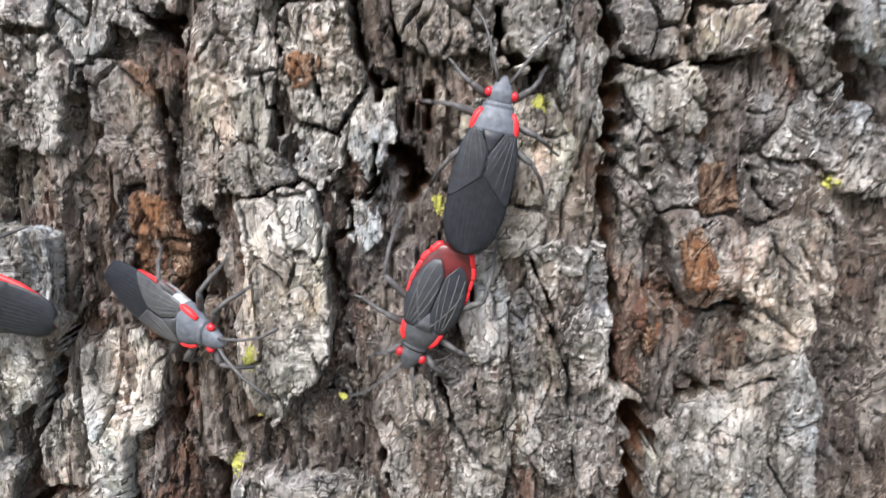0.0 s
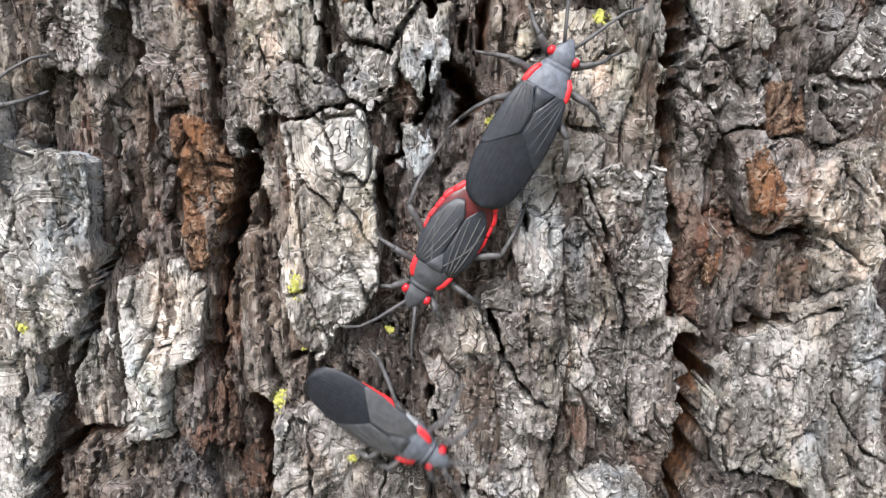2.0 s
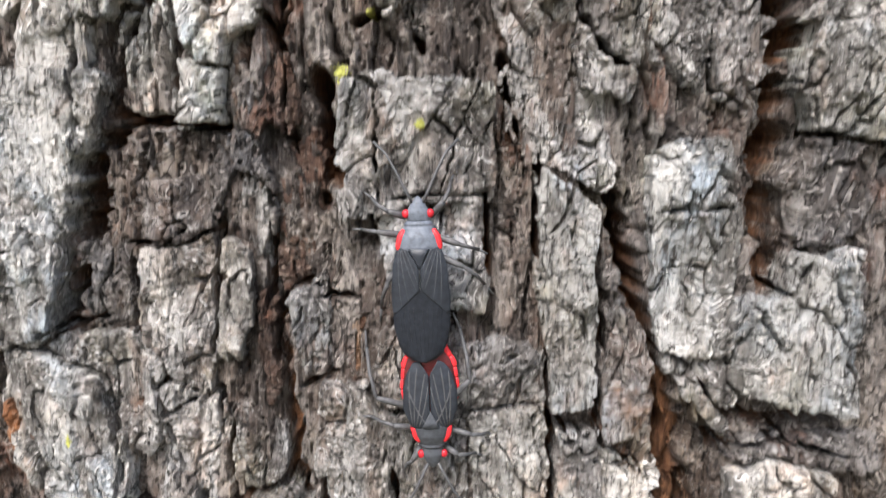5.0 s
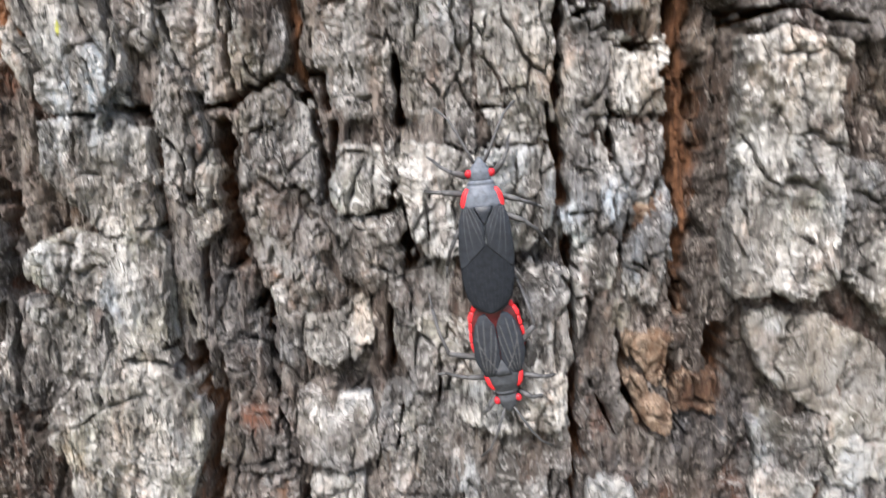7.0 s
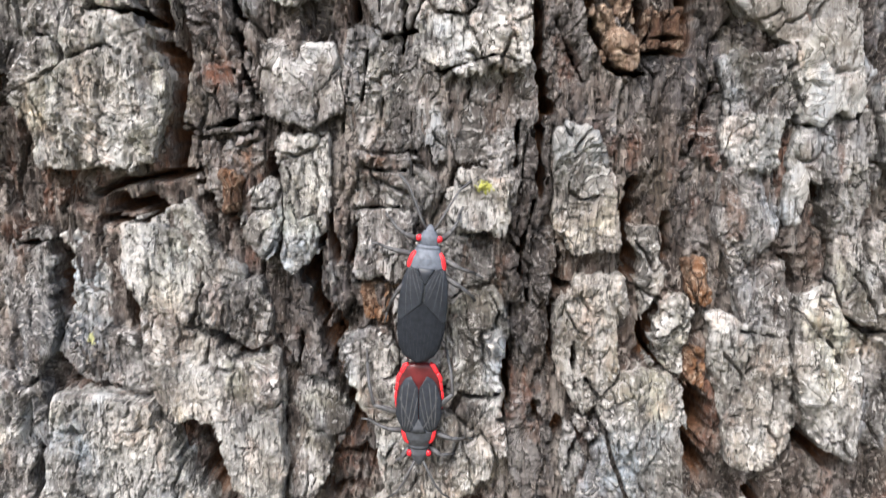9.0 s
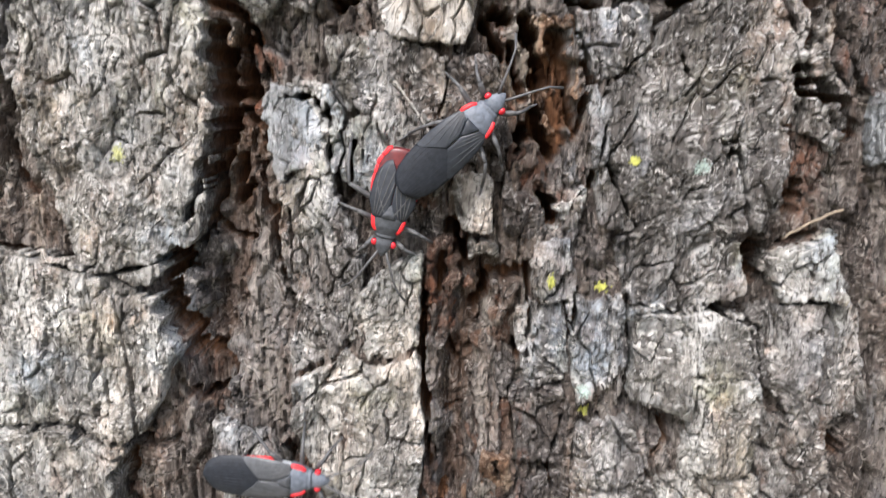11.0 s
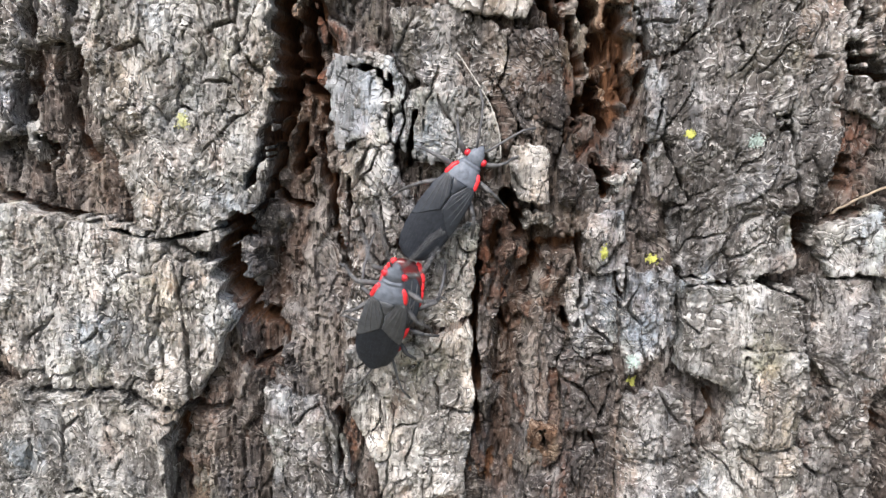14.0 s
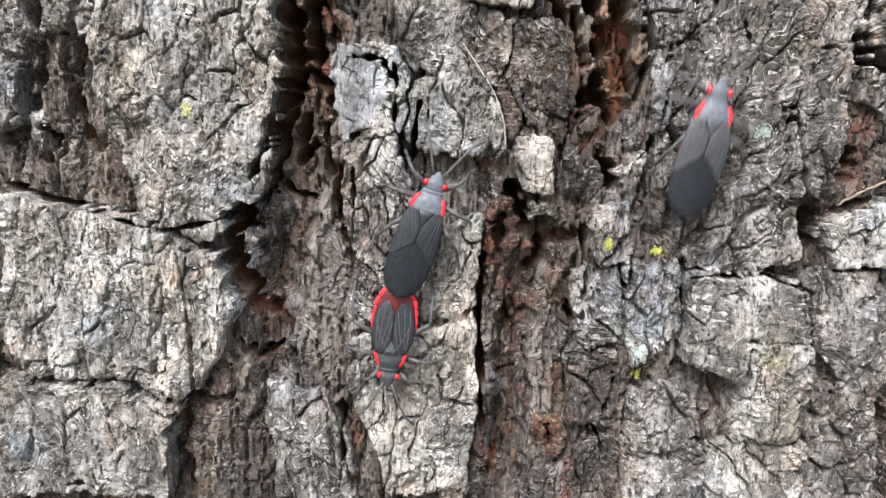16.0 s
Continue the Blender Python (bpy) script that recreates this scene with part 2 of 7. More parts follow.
def surface(name, co, quads, flake=None, smooth_faces=True):
    me = bpy.data.meshes.new(name)
    me.vertices.add(len(co))
    me.vertices.foreach_set("co", np.ascontiguousarray(co, np.float32).ravel())
    n = len(quads)
    me.loops.add(4 * n)
    me.loops.foreach_set("vertex_index", np.ascontiguousarray(quads, np.int32).ravel())
    me.polygons.add(n)
    me.polygons.foreach_set("loop_start", np.arange(0, 4 * n, 4, dtype=np.int32))
    me.polygons.foreach_set("use_smooth", np.full(n, smooth_faces))
    if flake is not None:
        me.attributes.new("flake", "FLOAT", "POINT").data.foreach_set("value", np.ascontiguousarray(flake, np.float32))
    me.update(calc_edges=True)
    me.set_sharp_from_angle(angle=radians(38))
    return me


def part(name, bm, mat, parent, label="", place=None):
    me = bpy.data.meshes.new(name)
    bm.to_mesh(me)
    bm.free()
    me.polygons.foreach_set("use_smooth", np.full(len(me.polygons), True))
    return link(name, me, parent, label, mat, place)


# ---- the trunk: inner bark with fissures, and the plates of cork on it ----
trunk = tagged(new("tree_trunk"), "old tree trunk with deeply furrowed grey-brown bark", "tree trunk")
trunk.location = (0, 0, BASE)
FISSURES = []


def fissure(width, depth, *pts):
    """A fissure of this width and greatest depth (mm) along a bent line."""
    FISSURES.extend((ax, az, bx, bz, width, depth) for (ax, az), (bx, bz) in zip(pts, pts[1:]))


fissure(1.04, 9.0, (10.5, 7.2), (11.3, 2.4))
fissure(1.12, 9.0, (-19.7, 7.1), (-19.2, 5.1))
fissure(0.48, 9.0, (-21.5, 7.0), (-19.8, 5.5))
fissure(0.32, 9.0, (-11.6, 7.5), (-11.6, 5.3), (-11.4, 3.9))
fissure(0.56, 9.0, (-6.4, 7.4), (-6.3, 4.5), (-5.2, 2.3), (-4.0, 1.9))
fissure(0.56, 9.0, (-3.9, 6.3), (-3.6, 4.1))
fissure(0.64, 9.0, (3.3, 6.6), (3.5, 4.0), (5.6, 2.9), (6.3, 3.2))
fissure(0.24, 9.0, (7.7, 7.2), (8.0, 4.0))
fissure(0.64, 9.0, (16.0, 7.1), (16.2, 4.6))
fissure(1.20, 9.0, (25.4, 6.2), (26.4, 3.0), (27.8, 0.8))
fissure(0.64, 9.0, (28.4, 0.4), (28.8, -1.8))
fissure(0.40, 9.0, (11.6, 3.7), (14.6, 2.4))
fissure(0.32, 9.0, (15.0, 2.8), (17.5, 3.1), (19.0, 3.5))
fissure(0.40, 9.0, (17.3, 1.6), (17.8, -1.0), (17.2, -3.6))
fissure(1.04, 9.0, (-3.2, -2.9), (-2.4, -4.3), (-2.8, -5.7))
fissure(1.06, 9.0, (10.9, 2.4), (11.2, -1.2), (11.0, -4.1))
fissure(0.69, 9.0, (10.8, -4.1), (11.3, -8.7), (11.6, -12.7))
fissure(0.61, 9.0, (11.6, -12.7), (11.7, -16.0), (12.4, -20.2))
fissure(2.11, 9.0, (13.4, -22.3), (14.3, -24.9))
fissure(1.63, 9.0, (13.5, -25.8), (13.7, -28.5), (14.4, -32.8))
fissure(0.53, 9.0, (-20.4, 1.3), (-20.2, -2.5), (-19.9, -6.5))
fissure(1.22, 9.0, (-17.9, -7.1), (-18.4, -10.1), (-19.4, -13.0), (-20.4, -16.0))
fissure(0.81, 9.0, (-20.4, -16.0), (-21.1, -19.9), (-21.3, -23.5))
fissure(0.24, 9.0, (-17.1, -8.9), (-17.3, -13.8))
fissure(0.49, 9.0, (-28.0, -4.9), (-28.3, -11.0), (-29.6, -16.6))
fissure(0.28, 9.0, (-25.6, -4.9), (-25.9, -8.9))
fissure(0.33, 9.0, (-24.8, -10.6), (-24.5, -13.1))
fissure(0.65, 9.0, (-30.3, -16.6), (-30.9, -20.2), (-33.0, -24.8))
fissure(0.57, 9.0, (-33.0, -24.8), (-34.2, -29.6), (-32.3, -30.0))
fissure(0.57, 9.0, (-34.9, -31.6), (-31.9, -30.0), (-25.9, -30.7))
fissure(0.81, 9.0, (-34.9, -31.6), (-35.5, -34.6))
fissure(0.49, 9.0, (-29.2, -23.8), (-29.5, -29.4))
fissure(0.24, 9.0, (-31.1, -22.0), (-31.3, -26.6))
fissure(0.41, 9.0, (-22.4, -22.6), (-21.0, -26.3), (-20.9, -31.0), (-19.6, -33.8))
fissure(1.06, 9.0, (-18.4, -27.1), (-17.8, -32.3), (-16.9, -34.7))
fissure(0.53, 9.0, (-8.7, -10.0), (-8.2, -12.9), (-7.8, -15.8), (-7.2, -18.8))
fissure(0.41, 9.0, (-7.3, -6.0), (-7.1, -8.4), (-8.1, -8.8))
fissure(0.98, 9.0, (-4.0, -2.6), (-3.0, -3.7), (-2.0, -4.7))
fissure(0.41, 9.0, (-5.1, -2.2), (-5.3, -4.9), (-6.1, -6.2))
fissure(0.57, 9.0, (-4.9, 2.6), (-4.9, 0.8))
fissure(0.57, 9.0, (-10.8, -21.0), (-8.3, -20.3), (-7.2, -21.4))
fissure(0.41, 9.0, (-11.7, -22.4), (-10.8, -25.5))
fissure(0.33, 9.0, (-13.2, -22.4), (-15.6, -23.4))
fissure(0.41, 9.0, (-5.3, -25.8), (-4.9, -28.5), (-4.0, -31.8))
fissure(0.57, 9.0, (-0.8, -19.5), (0.1, -23.0), (1.9, -25.6), (3.1, -26.5))
fissure(0.24, 9.0, (1.7, -19.5), (2.0, -22.1))
fissure(0.33, 9.0, (1.0, -10.0), (1.5, -13.6))
fissure(0.28, 9.0, (5.4, -9.9), (7.1, -13.5), (7.7, -16.8))
fissure(0.37, 9.0, (8.5, -17.7), (8.8, -22.8), (9.3, -28.2), (11.7, -29.5))
fissure(0.41, 9.0, (-1.3, 1.8), (-1.5, -1.1))
fissure(0.33, 9.0, (-2.6, 0.4), (-2.8, -1.1))
fissure(0.73, 9.0, (17.7, -13.9), (20.8, -13.5), (20.7, -14.9))
fissure(0.57, 9.0, (20.9, -3.8), (21.6, -6.0), (23.2, -7.2))
fissure(0.33, 9.0, (21.6, -9.5), (20.8, -11.9), (20.5, -13.9))
fissure(0.33, 9.0, (23.8, -22.6), (22.9, -26.1), (19.6, -29.3), (17.7, -32.1))
fissure(0.37, 9.0, (17.2, -21.0), (15.4, -24.5), (15.2, -28.0), (16.4, -31.2))
fissure(0.33, 9.0, (23.3, -18.4), (21.0, -19.2), (19.1, -20.5), (16.8, -21.0))
fissure(0.24, 9.0, (22.8, -24.8), (25.3, -28.8), (27.4, -30.1))
fissure(0.33, 9.0, (-12.3, -0.3), (-12.2, -2.6))
fissure(0.33, 9.0, (-13.0, 2.7), (-12.7, 0.5))
fissure(0.33, 9.0, (-9.2, 2.6), (-8.6, 0.4))
fissure(0.41, 9.0, (14.1, -12.3), (16.1, -12.7), (16.5, -13.5))
fissure(0.24, 9.0, (-16.7, -0.3), (-16.4, -2.5))
fissure(0.41, 9.0, (-36.0, -23.1), (-36.3, -27.8), (-36.3, -31.7))
fissure(2.60, 1.7, (-26.3, 0.6), (-26.2, -4.9), (-26.3, -10.6), (-28.1, -16.1))
fissure(1.93, 9.0, (-36.0, -33.7), (-36.1, -36.5), (-37.0, -38.8))
fissure(0.84, 9.0, (-35.1, -32.1), (-33.8, -31.7))
fissure(1.26, 9.0, (-37.6, -41.9), (-39.0, -45.0))
fissure(0.67, 9.0, (-40.6, -46.3), (-36.3, -45.4))
fissure(0.42, 9.0, (-34.0, -39.4), (-30.0, -39.0), (-29.1, -38.2))
fissure(0.42, 9.0, (-33.7, -40.7), (-33.6, -44.9), (-32.9, -48.0))
fissure(0.50, 9.0, (-26.7, -37.4), (-26.7, -41.5), (-26.8, -46.6))
fissure(0.50, 9.0, (-25.8, -47.9), (-25.4, -49.6))
fissure(0.34, 9.0, (-22.6, -35.5), (-22.6, -41.5), (-23.0, -44.9))
fissure(0.42, 9.0, (-21.8, -42.4), (-18.6, -42.4))
fissure(0.84, 2.4, (-21.6, -43.2), (-22.2, -45.7), (-21.9, -50.0), (-21.5, -56.7), (-20.5, -60.4))
fissure(0.76, 2.4, (-18.3, -31.6), (-18.0, -34.0), (-18.4, -36.7))
fissure(0.59, 9.0, (-46.2, -49.5), (-45.1, -49.0))
fissure(0.42, 9.0, (-36.7, -51.6), (-35.4, -55.2), (-35.3, -59.9))
fissure(0.34, 9.0, (-32.2, -50.2), (-31.5, -53.3), (-29.1, -51.9))
fissure(0.42, 9.0, (-31.6, -54.2), (-30.5, -58.8), (-28.8, -61.1), (-26.0, -60.6))
fissure(0.42, 9.0, (-27.3, -51.0), (-27.1, -55.0))
fissure(0.59, 9.0, (-26.5, -61.0), (-23.6, -59.1))
fissure(1.01, 9.0, (-27.5, -62.5), (-27.6, -67.8), (-27.5, -70.3))
fissure(0.59, 9.0, (-33.2, -63.2), (-33.1, -68.1))
fissure(0.50, 9.0, (-29.9, -64.5), (-29.8, -69.9))
fissure(0.50, 9.0, (-37.9, -61.9), (-35.4, -60.9), (-33.1, -61.7))
fissure(0.34, 9.0, (-19.7, -63.2), (-19.2, -68.5))
fissure(0.42, 9.0, (-18.8, -61.3), (-19.1, -58.5), (-20.5, -58.5))
fissure(1.13, 9.0, (2.9, -36.1), (3.5, -38.9), (4.4, -41.6), (4.7, -43.6))
fissure(0.59, 9.0, (5.1, -43.6), (5.9, -46.9), (6.8, -49.0))
fissure(1.89, 2.4, (7.0, -49.8), (7.5, -52.8), (8.0, -56.2), (8.0, -59.8), (8.7, -64.3), (9.2, -69.0))
fissure(0.42, 9.0, (2.3, -42.8), (2.7, -47.7))
fissure(0.34, 9.0, (2.4, -51.1), (2.8, -56.3))
fissure(0.34, 9.0, (2.4, -56.3), (6.2, -56.5))
fissure(1.43, 9.0, (13.7, -33.2), (13.8, -37.0), (14.3, -42.4))
fissure(0.84, 9.0, (12.9, -32.1), (13.3, -33.2))
fissure(0.50, 9.0, (16.6, -39.7), (15.3, -42.4))
fissure(0.34, 9.0, (6.1, -46.9), (8.5, -47.7), (10.8, -51.5))
fissure(0.67, 9.0, (10.8, -51.5), (14.5, -52.7), (20.2, -52.3))
fissure(0.50, 9.0, (15.8, -53.1), (16.4, -54.8))
fissure(0.42, 9.0, (11.1, -55.1), (14.7, -54.4))
fissure(0.21, 9.0, (6.1, -40.8), (9.7, -40.8))
fissure(0.25, 9.0, (5.9, -36.6), (10.5, -36.4))
fissure(0.29, 9.0, (13.4, -43.6), (11.7, -46.9), (11.5, -49.8))
fissure(0.34, 9.0, (-1.9, -52.4), (0.7, -54.6), (1.9, -54.1))
fissure(0.25, 9.0, (-1.6, -47.7), (-1.5, -52.8))
fissure(0.42, 9.0, (-1.7, -60.9), (-1.0, -67.8))
fissure(0.50, 9.0, (2.6, -60.8), (3.2, -65.4))
fissure(0.21, 9.0, (-14.3, -31.7), (-14.1, -35.6))
fissure(0.29, 9.0, (-13.5, -35.8), (-6.3, -35.5))
fissure(0.34, 9.0, (-6.3, -35.7), (-6.0, -41.6))
fissure(0.29, 9.0, (-8.6, -52.1), (-1.9, -51.8))
fissure(0.34, 9.0, (-2.4, -31.9), (-2.7, -36.5), (-2.2, -41.6))
fissure(0.29, 9.0, (-17.5, -49.1), (-20.6, -50.9))
fissure(0.29, 9.0, (-18.6, -43.2), (-16.1, -43.6))
fissure(0.98, 9.0, (7.2, -53.6), (7.7, -61.7), (8.3, -68.1), (9.1, -73.9), (9.5, -77.5))
fissure(2.06, 2.4, (8.3, -53.6), (9.0, -61.7), (9.4, -68.1), (9.3, -73.9))
fissure(0.72, 9.0, (9.8, -58.4), (10.2, -64.2))
fissure(1.16, 9.0, (12.1, -79.4), (12.7, -84.2))
fissure(0.45, 9.0, (9.3, -85.0), (12.5, -84.9))
fissure(0.72, 9.0, (-1.1, -53.5), (-1.0, -58.3), (-1.1, -63.7), (-0.3, -68.5))
fissure(0.36, 9.0, (3.0, -60.0), (3.0, -63.3))
fissure(0.45, 9.0, (4.5, -69.4), (4.2, -72.5))
fissure(0.36, 9.0, (0.2, -69.4), (1.9, -69.2))
fissure(0.36, 9.0, (5.1, -73.0), (6.5, -73.9))
fissure(0.45, 9.0, (4.5, -79.5), (5.0, -84.3), (6.7, -87.2), (9.5, -87.7))
fissure(0.63, 9.0, (1.0, -54.3), (0.1, -54.7))
fissure(0.45, 9.0, (3.3, -56.7), (5.6, -56.9))
fissure(0.63, 9.0, (-13.3, -57.4), (-13.2, -62.4))
fissure(1.16, 9.0, (-12.7, -71.3), (-12.5, -73.6))
fissure(0.54, 9.0, (-17.6, -69.5), (-14.0, -69.0), (-13.7, -67.2))
fissure(0.45, 9.0, (-15.5, -73.6), (-13.6, -74.1))
fissure(0.36, 9.0, (-18.3, -62.4), (-18.4, -65.9))
fissure(0.54, 9.0, (-21.7, -59.4), (-20.0, -61.5), (-19.3, -65.9), (-18.1, -69.5))
fissure(0.36, 9.0, (-26.2, -53.1), (-26.3, -58.1), (-26.3, -60.6))
fissure(1.07, 9.0, (-27.1, -62.4), (-27.3, -65.9), (-27.2, -70.5), (-26.9, -73.8))
fissure(0.98, 9.0, (-26.0, -78.1), (-24.5, -76.6))
fissure(0.54, 9.0, (-27.7, -74.3), (-28.3, -76.2))
fissure(0.72, 9.0, (-27.1, -80.1), (-24.7, -81.0), (-24.5, -85.0), (-23.6, -88.1), (-22.7, -89.6))
fissure(0.63, 2.4, (-21.0, -53.2), (-21.6, -57.3), (-22.1, -58.9))
fissure(0.72, 9.0, (-36.1, -61.0), (-33.3, -61.5), (-32.8, -63.7))
fissure(0.36, 9.0, (-41.4, -61.6), (-36.1, -61.4))
fissure(0.27, 9.0, (-35.2, -55.4), (-35.2, -59.3))
fissure(0.45, 9.0, (-32.1, -63.7), (-30.8, -65.5), (-30.6, -69.1), (-29.9, -71.9))
fissure(0.36, 9.0, (-29.4, -72.4), (-29.8, -77.2))
fissure(1.16, 9.0, (-46.6, -67.4), (-45.9, -69.7), (-47.0, -73.6), (-46.6, -78.6), (-47.0, -85.9), (-46.8, -88.0))
fissure(0.27, 9.0, (-42.6, -71.6), (-40.2, -72.5))
fissure(0.45, 9.0, (-41.9, -74.0), (-40.7, -76.5), (-37.8, -77.6))
fissure(0.36, 9.0, (-37.7, -77.4), (-37.5, -80.4), (-36.7, -82.4))
fissure(0.27, 9.0, (-37.1, -71.5), (-32.2, -70.5))
fissure(0.63, 9.0, (-36.2, -81.8), (-32.2, -82.2), (-30.9, -85.3))
fissure(0.31, 9.0, (-46.4, -89.6), (-40.9, -87.7), (-38.6, -86.1), (-35.4, -84.9))
fissure(0.81, 9.0, (-31.4, -78.2), (-30.7, -82.2), (-29.6, -87.3), (-30.1, -94.8))
fissure(0.81, 9.0, (-27.3, -91.9), (-22.8, -91.0))
fissure(0.22, 9.0, (-10.8, -67.7), (-11.1, -72.6))
fissure(0.36, 9.0, (-13.6, -74.5), (-10.9, -73.6))
fissure(0.27, 9.0, (-6.9, -61.0), (-4.7, -61.0))
fissure(0.54, 9.0, (0.2, -71.2), (0.4, -77.6), (1.1, -84.4), (1.1, -92.5))
fissure(0.36, 9.0, (2.4, -83.4), (4.5, -88.3))
fissure(0.63, 9.0, (11.1, -54.4), (15.5, -54.1), (21.3, -55.3))
fissure(0.45, 9.0, (21.7, -74.2), (23.3, -73.3))
fissure(0.27, 9.0, (14.5, -75.6), (18.5, -76.5))
fissure(0.45, 9.0, (17.7, -77.5), (17.0, -79.3))
fissure(0.36, 9.0, (-11.9, -84.7), (-9.1, -84.1))
fissure(0.85, 9.0, (12.6, -78.9), (12.9, -82.3), (12.8, -85.7))
fissure(0.38, 9.0, (9.5, -85.9), (12.6, -86.0))
fissure(0.66, 9.0, (-24.2, -77.0), (-24.9, -79.2), (-24.2, -82.7))
fissure(0.38, 9.0, (-28.9, -81.8), (-28.9, -86.8))
fissure(0.76, 9.0, (-30.9, -82.6), (-30.2, -85.9), (-29.7, -90.6))
fissure(0.57, 9.0, (-25.0, -86.8), (-24.1, -88.2), (-24.8, -91.5))
fissure(0.57, 2.4, (-23.5, -85.9), (-23.2, -89.6))
fissure(0.47, 9.0, (-29.3, -92.0), (-25.4, -91.7))
fissure(1.04, 9.0, (-21.6, -94.4), (-21.9, -95.8))
fissure(0.66, 9.0, (-28.7, -96.4), (-27.4, -98.9), (-25.0, -100.3))
fissure(1.60, 9.0, (-36.1, -98.5), (-32.0, -98.7))
fissure(0.47, 9.0, (-38.7, -98.0), (-35.9, -96.5), (-28.6, -95.4))
fissure(0.47, 9.0, (-37.9, -100.0), (-33.2, -100.0))
fissure(1.60, 2.4, (-42.0, -102.7), (-41.8, -105.9), (-42.4, -108.1))
fissure(0.57, 9.0, (-46.3, -102.3), (-41.8, -101.7))
fissure(0.38, 9.0, (-27.3, -91.0), (-28.6, -94.4), (-28.2, -96.4))
fissure(1.13, 9.0, (-19.2, -104.3), (-18.4, -108.0), (-17.0, -111.7), (-16.6, -113.8))
fissure(0.47, 9.0, (-17.0, -99.2), (-16.4, -103.3))
fissure(0.38, 9.0, (-14.5, -99.7), (-15.2, -103.3))
fissure(0.47, 9.0, (-17.8, -101.3), (-18.7, -104.3))
fissure(0.57, 9.0, (-29.9, -109.3), (-27.8, -110.4), (-25.9, -112.2), (-22.7, -111.8))
fissure(0.38, 9.0, (-28.8, -106.6), (-29.3, -109.3))
fissure(0.38, 9.0, (-35.8, -105.2), (-35.8, -110.1))
fissure(0.47, 9.0, (-42.5, -115.4), (-40.3, -115.8))
fissure(1.60, 9.0, (-31.8, -119.2), (-29.1, -119.9), (-28.7, -121.1))
fissure(1.42, 9.0, (-15.6, -115.5), (-15.3, -119.4))
fissure(0.47, 9.0, (-22.1, -110.7), (-20.7, -112.9))
fissure(0.94, 9.0, (0.8, -85.2), (1.3, -88.8), (1.8, -90.6))
fissure(0.47, 9.0, (-0.7, -91.5), (-0.9, -95.3))
fissure(0.66, 9.0, (1.2, -92.0), (1.3, -97.7))
fissure(0.42, 9.0, (0.8, -98.1), (-0.6, -103.1), (0.4, -107.1))
fissure(0.57, 9.0, (2.8, -103.0), (2.4, -106.1), (3.8, -105.5))
fissure(0.94, 9.0, (9.1, -96.7), (8.8, -101.0), (9.5, -104.5))
fissure(0.85, 9.0, (11.5, -107.0), (10.7, -110.1), (12.3, -113.2))
fissure(0.38, 9.0, (11.8, -99.1), (12.2, -103.0))
fissure(0.38, 9.0, (4.4, -110.2), (4.5, -114.9))
fissure(0.47, 9.0, (5.5, -113.8), (6.5, -115.4))
fissure(1.60, 9.0, (14.8, -115.3), (16.0, -118.0))
fissure(0.38, 9.0, (5.3, -80.1), (5.2, -83.9), (6.5, -87.0))
fissure(0.47, 9.0, (8.6, -81.0), (9.2, -84.0))
fissure(0.47, 9.0, (15.0, -88.4), (14.3, -92.0), (13.6, -94.3))
fissure(0.47, 9.0, (24.1, -96.2), (24.7, -100.0))
fissure(0.47, 9.0, (22.0, -102.9), (23.0, -106.9))
fissure(0.38, 9.0, (18.2, -109.0), (21.1, -109.5))
fissure(0.38, 9.0, (25.9, -109.9), (27.6, -112.5))
fissure(0.28, 9.0, (-9.8, -82.0), (-10.3, -86.0))
fissure(0.38, 9.0, (-14.1, -77.2), (-14.1, -82.8))
fissure(0.28, 9.0, (-13.1, -85.5), (-13.7, -89.6))
fissure(0.38, 9.0, (-14.5, -98.7), (-10.6, -98.4))
fissure(0.33, 9.0, (-10.1, -95.3), (-13.9, -95.1))
fissure(0.28, 9.0, (-15.2, -105.3), (-10.8, -104.7))
fissure(0.28, 9.0, (-5.4, -101.1), (-3.0, -100.8))
fissure(0.28, 9.0, (-8.0, -87.4), (-3.0, -86.1), (0.2, -86.8))
fissure(0.28, 9.0, (-9.5, -115.3), (-8.0, -114.7), (-5.4, -115.2))
fissure(0.38, 9.0, (-1.5, -110.3), (-1.2, -115.6))
fissure(1.71, 9.0, (-41.6, -103.1), (-42.1, -107.4))
fissure(0.40, 9.0, (-28.7, -105.6), (-29.4, -108.4))
fissure(0.50, 9.0, (-29.5, -108.9), (-25.6, -111.6))
fissure(0.40, 9.0, (-43.7, -113.3), (-41.3, -115.4))
fissure(2.12, 9.0, (-30.1, -119.1), (-29.2, -122.0), (-28.6, -125.7))
fissure(1.11, 9.0, (-28.6, -125.7), (-26.1, -127.3))
fissure(1.21, 9.0, (-25.9, -128.3), (-26.2, -132.8), (-25.9, -136.1))
fissure(0.81, 2.4, (-25.1, -128.3), (-23.8, -132.7))
fissure(0.81, 9.0, (-27.0, -139.6), (-27.8, -143.8), (-26.0, -142.0))
fissure(0.71, 9.0, (-16.6, -113.3), (-15.2, -116.8), (-14.8, -120.3))
fissure(0.81, 9.0, (-17.4, -122.4), (-14.3, -122.1), (-13.3, -123.1))
fissure(0.81, 9.0, (-18.6, -125.0), (-17.6, -126.6), (-16.0, -125.5))
fissure(0.50, 9.0, (-19.9, -109.9), (-20.4, -113.8))
fissure(0.91, 9.0, (-18.6, -103.8), (-17.9, -108.5), (-17.7, -110.4))
fissure(0.81, 2.4, (-16.9, -108.5), (-16.2, -110.9))
fissure(0.91, 9.0, (-1.8, -111.9), (-1.3, -116.7), (-1.7, -118.2))
